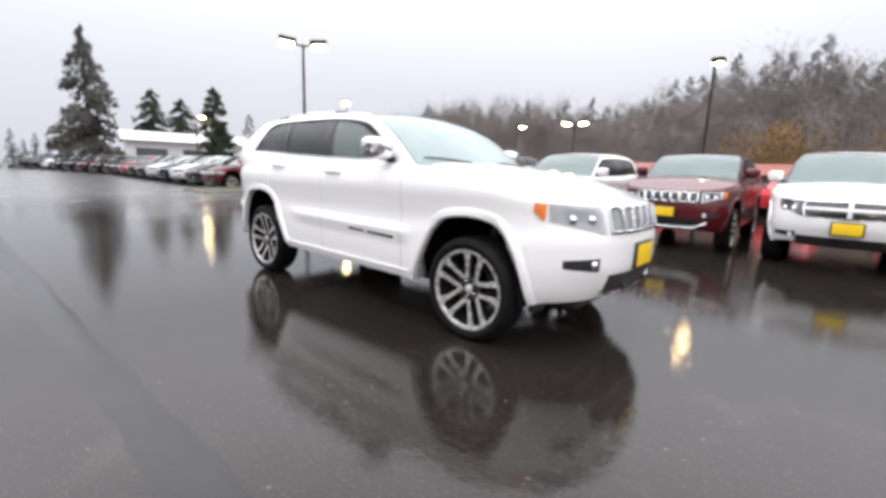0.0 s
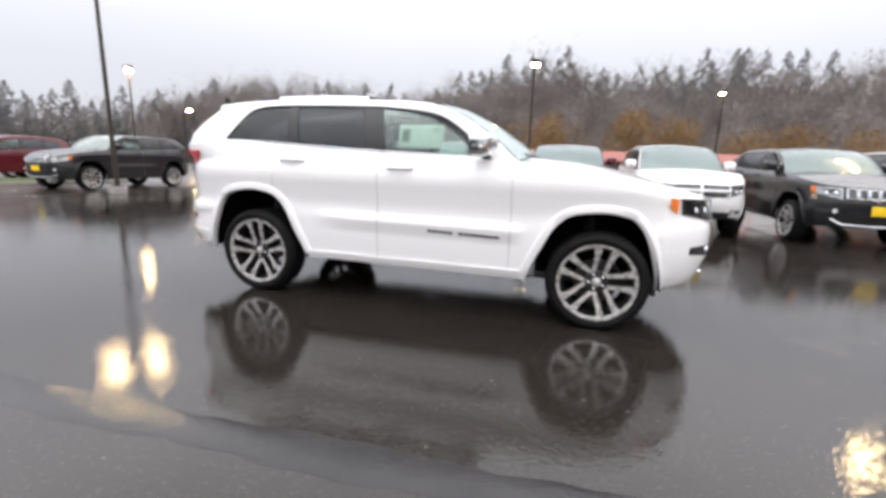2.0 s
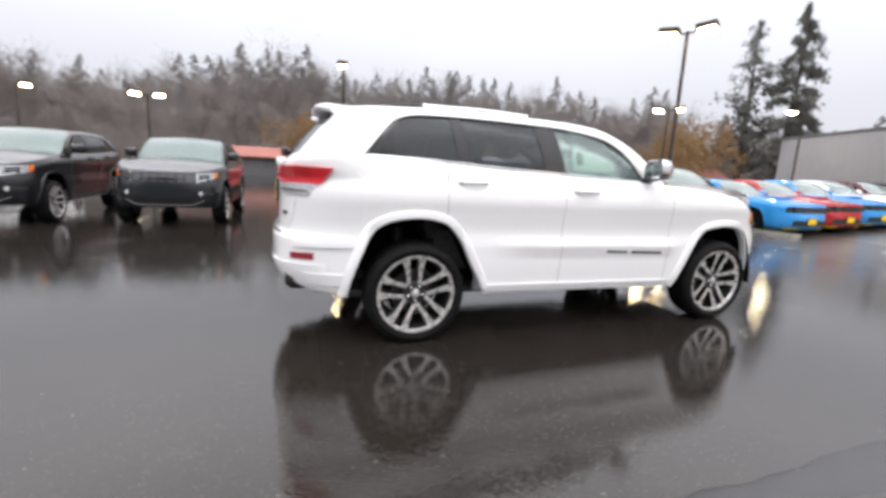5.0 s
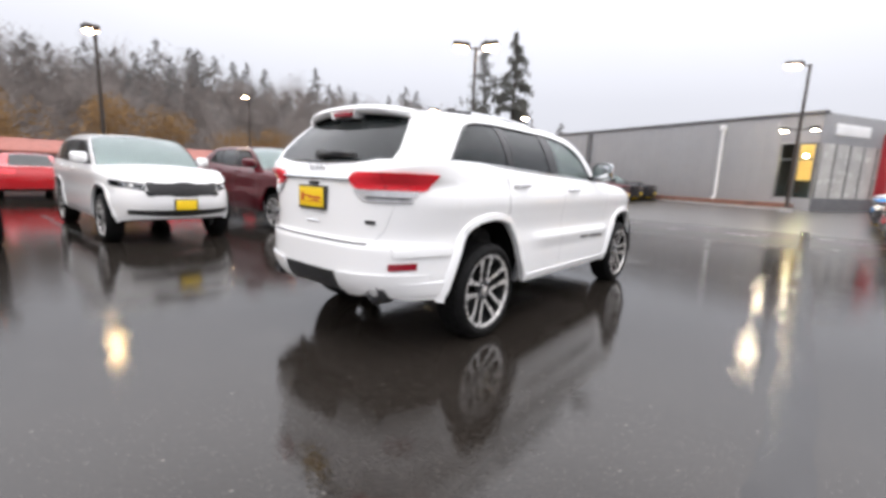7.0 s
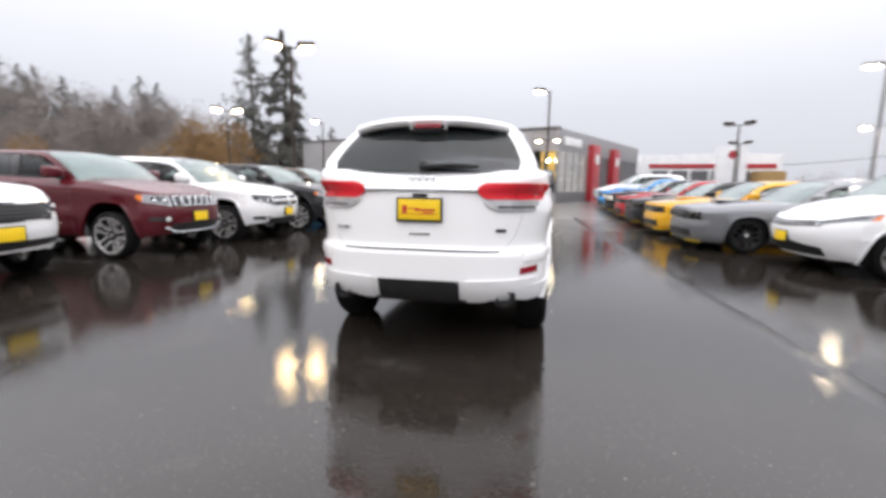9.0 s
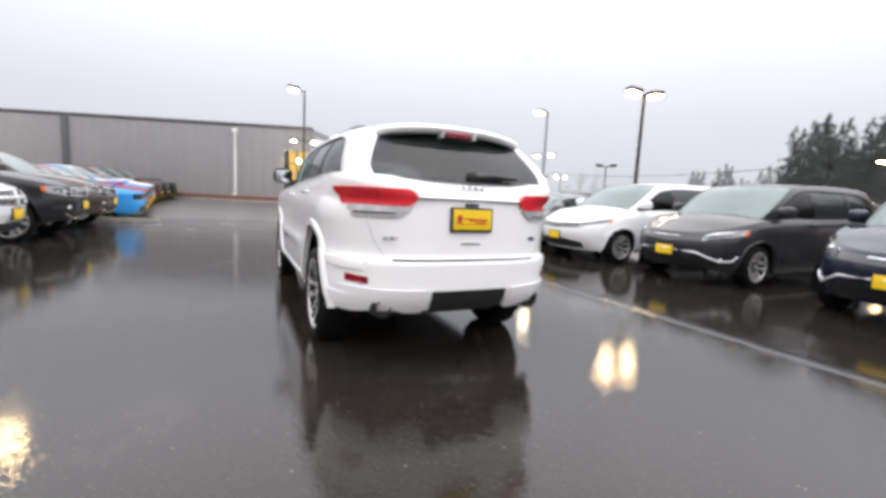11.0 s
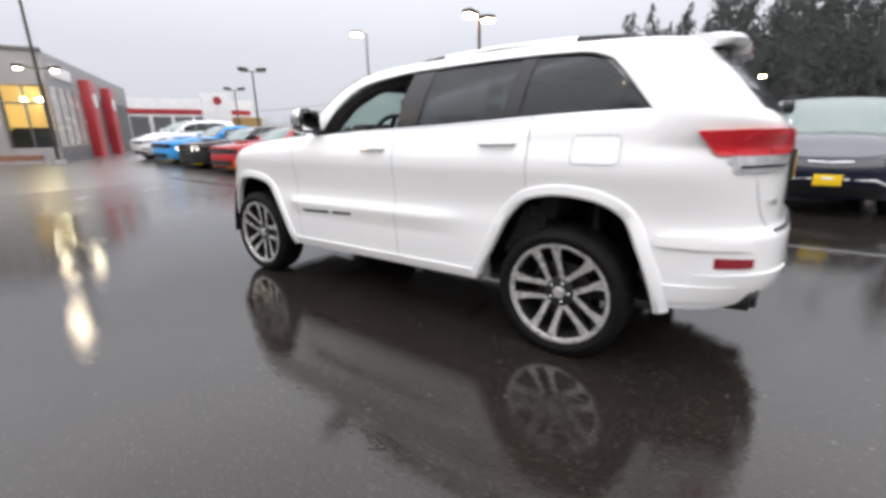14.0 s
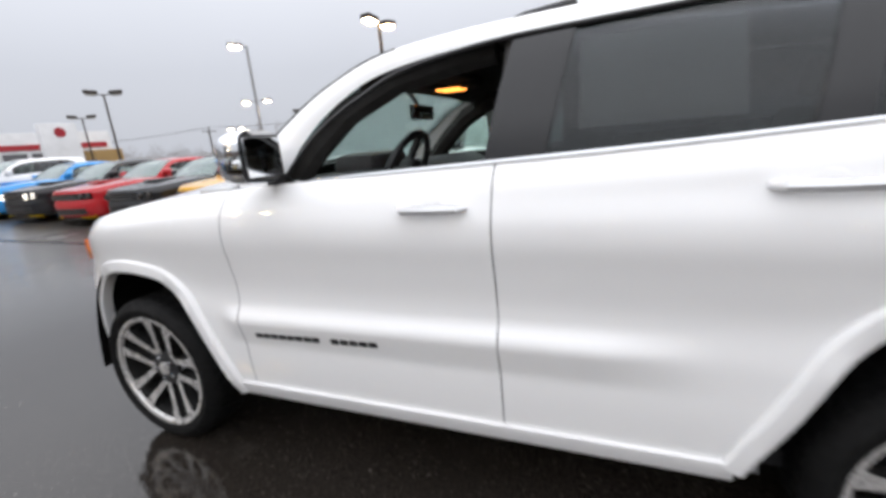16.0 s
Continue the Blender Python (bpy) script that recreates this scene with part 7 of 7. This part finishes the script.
def sheet_in(root, xa, xb, za, zb, sg, mat_, off):
    P = np.array([[(x, sg * (HS.cabin(x, z) - off), z) for z in np.linspace(za, zb, 6)] for x in np.linspace(xa, xb, 8)])
    return slab(P, (0, 0, 0), (0, -sg * 0.001, 0))
part("sheet", sheet_in(st, -0.155, 0.215, 1.315, 1.50, -1, PAPER, 0.018), PAPER, st)
part("code_block", sheet_in(st, -0.13, -0.06, 1.36, 1.46, -1, INK, 0.0155), plain("code_green", (0.16, 0.26, 0.20), 0.7), st)
for k in range(3):
    part("print_bar", sheet_in(st, 0.13 + 0.0 * k, 0.20, 1.468 - 0.012 * k, 1.474 - 0.012 * k, -1, INK, 0.0155), INK, st)
s2 = thing("window_sticker", "pale price sheet behind the car's tinted rear window", "sticker")
part("sheet", sheet_in(s2, -0.92, -0.52, 1.35, 1.60, 1, PAPER, 0.015), PAPER, s2)
for k in range(4):
    part("print_bar", sheet_in(s2, -0.90, -0.62, 1.40 + 0.045 * k, 1.415 + 0.045 * k, 1, INK, 0.0155), INK, s2)


# ---- parked vehicles ----
def repaint(root, old, m):
    for o in root.children_recursive:
        for sl in o.material_slots:
            if sl.material == old:
                sl.link = "OBJECT"
                sl.material = m


protos = {}


def parked(kind, x, nose_y, paint_m, label, facing=-1, turn=0.0, group=""):
    spec, front, name, half = {"gc": (SUV, "slots", "suv", 2.37), "durango": (DURANGO, "wide", "suv", 2.47), "durango_x": (DURANGO, "cross", "suv", 2.47), "van": (VAN, "wing", "minivan", 2.54),
                               "coupe": (COUPE, "muscle", "coupe", 2.46), "lit_coupe": (COUPE, "muscle", "coupe", 2.46), "cross": (CROSSOVER, "slots", "crossover", 2.21)}[kind]
    m = Matrix.Translation((x, nose_y - facing * half, ground_z(x, nose_y))) @ Matrix.Rotation(radians(90 * facing + turn), 4, "Z")
    if kind not in protos:
        root, _ = vehicle(spec, paint_m, name, label, False, "", front, kind in ("coupe", "lit_coupe"), kind == "lit_coupe", kind != "cross")
        root.matrix_world = m
        protos[kind] = (root, paint_m)
        root["group"] = group
        return root
    src, old = protos[kind]
    c = copy_thing(src, m)
    tagged(c, label, "car", group)
    if paint_m is not old:
        repaint(c, old, paint_m)
    return c


A = "cars in the north row"
parked("durango", -1.56, 4.83, WHITE, "white wet SUV with a black mesh grille and yellow plate", group=A)
parked("gc", 1.25, 4.72, REDP, "dark red wet SUV with a chrome slotted grille", group=A)
parked("durango_x", 3.55, 4.42, WHITE, "white wet SUV with a cross-shaped grille", group=A)
parked("gc", 6.1, 4.2, BLACKP, "black wet SUV with a chrome slotted grille", group=A)
parked("gc", 8.3, 4.15, BROWNP, "brown wet SUV with a chrome slotted grille", group=A)
parked("coupe", 10.75, 3.9, BLUEP, "bright blue wet coupe in the north row", group=A)
parked("coupe", 12.7, 4.1, BRIGHTRED, "red wet coupe in the north row", group=A)
parked("coupe", 14.65, 4.3, BLUEP, "second bright blue wet coupe in the north row", group=A)
parked("coupe", 16.6, 4.5, WHITE, "white wet coupe in the north row", group=A)
parked("coupe", 18.6, 4.5, REDP, "dark red wet coupe in the north row", group=A)
parked("coupe", 20.65, 4.45, BLACKP, "black wet coupe in the north row", group=A)
parked("coupe", 22.65, 4.3, BLACKP, "black wet coupe beside the grey building", group=A)
for c_ in (parked("gc", -4.5, 5.2, GREYP, "dark grey wet SUV with a blacked-out slotted grille", group=A), parked("gc", -7.3, 5.1, BLACKP, "black wet SUV with a blacked-out grille", group=A)):
    for o_ in list(c_.children_recursive):
        if o_.name.startswith(("dealer_plate", "plate_holder")):
            bpy.data.objects.remove(o_)
    repaint(c_, CHROME, GLOSSBLACK)
parked("gc", -13.45, 5.0, BLACKP, "black wet SUV at the end of the west row", group="cars in the west row")
for k, (pm, lab) in enumerate([(REDP, "dark red wet crossover"), (GREYP, "dark grey wet crossover"), (WHITE, "white wet crossover"), (BLACKP, "black wet crossover"), (WHITE, "white wet crossover"), (BLACKP, "black wet crossover"),
                               (GREYP, "dark grey wet crossover"), (BRIGHTRED, "red wet crossover"), (BLACKP, "black wet crossover"), (GREYP, "dark grey wet crossover"),
                               (BLACKP, "black wet crossover"), (REDP, "dark red wet crossover"), (GREYP, "dark grey wet crossover"), (BLACKP, "black wet crossover"), (WHITE, "white wet crossover"), (BLACKP, "black wet crossover"), (GREYP, "dark grey wet crossover")]):
    parked("cross", -18.6 - 2.6 * k, 4.9 + 0.12 * min(k, 9) - 0.5 * max(0, k - 9), pm, lab + " parked in the west row", group="cars in the west row")
R2 = "cars in the second north row"
parked("coupe", -2.0, 20.6, BRIGHTRED, "bright red wet coupe seen from behind", 1, group=R2)
parked("coupe", 2.4, 20.6, BRIGHTRED, "bright red wet coupe seen from behind", 1, group=R2)
parked("cross", 5.6, 20.6, BLACKP, "black wet crossover in the second row", 1, group=R2)
parked("gc", -10.9, 12.4, WHITE, "white wet SUV in the second row", -1, group=R2)
parked("cross", 9.2, 20.6, WHITE, "white wet crossover in the second row", 1, group=R2)
B = "cars in the south row"
parked("van", -3.0, -4.85, NAVYP, "navy blue wet minivan with a bright lower trim", 1, group=B)
parked("van", -0.12, -5.0, GRANITE, "dark grey wet minivan with a bright lower trim", 1, group=B)
white_van = parked("van", 2.35, -4.72, WHITE, "white wet minivan with a slim black grille", 1, group=B)
parked("coupe", 4.75, -3.95, SILVERP, "grey wet muscle coupe with a black grille", 1, group=B)
parked("coupe", 7.2, -4.0, YELLOWP, "yellow wet muscle coupe with a black grille", 1, group=B)
parked("coupe", 9.6, -4.0, BLACKP, "black wet muscle coupe with a black grille", 1, group=B)
parked("coupe", 11.9, -4.1, BRIGHTRED, "red wet muscle coupe with a black grille", 1, group=B)
parked("lit_coupe", 14.2, -4.1, BLACKP, "black wet muscle coupe with lit halo lamps", 1, group=B)
parked("coupe", 16.6, -4.2, BLUEP, "bright blue wet muscle coupe", 1, group=B)
parked("cross", 19.4, -4.4, WHITE, "white wet crossover at the end of the row", 1, group=B)
for c_ in [o_ for o_ in bpy.data.objects if o_.parent is None and o_.name.startswith("coupe") and o_.matrix_basis.translation.y < 0]:
    for o_ in list(c_.children_recursive):
        if o_.name.startswith(("dealer_plate", "plate_holder")):
            bpy.data.objects.remove(o_)
for o_ in list(white_van.children_recursive):
    if o_.name.startswith(("chin_trim", "fog_lamp", "winged_bar")):
        bpy.data.objects.remove(o_)
C = "cars in the second south row"
for k, (x, kd, pm, lab) in enumerate([(-6.5, "cross", GREYP, "dark grey wet crossover"), (-3.8, "van", SILVERP, "silver wet minivan"), (-1.1, "cross", WHITE, "white wet crossover"), (1.6, "cross", GREYP, "dark grey wet crossover"), (4.3, "van", GRANITE, "dark grey wet minivan"), (7.0, "cross", WHITE, "white wet crossover"), (9.8, "cross", SILVERP, "silver wet crossover"), (12.4, "cross", BLACKP, "black wet crossover")]):
    parked(kd, x, -17.6, pm, lab + " facing away", -1, group=C)
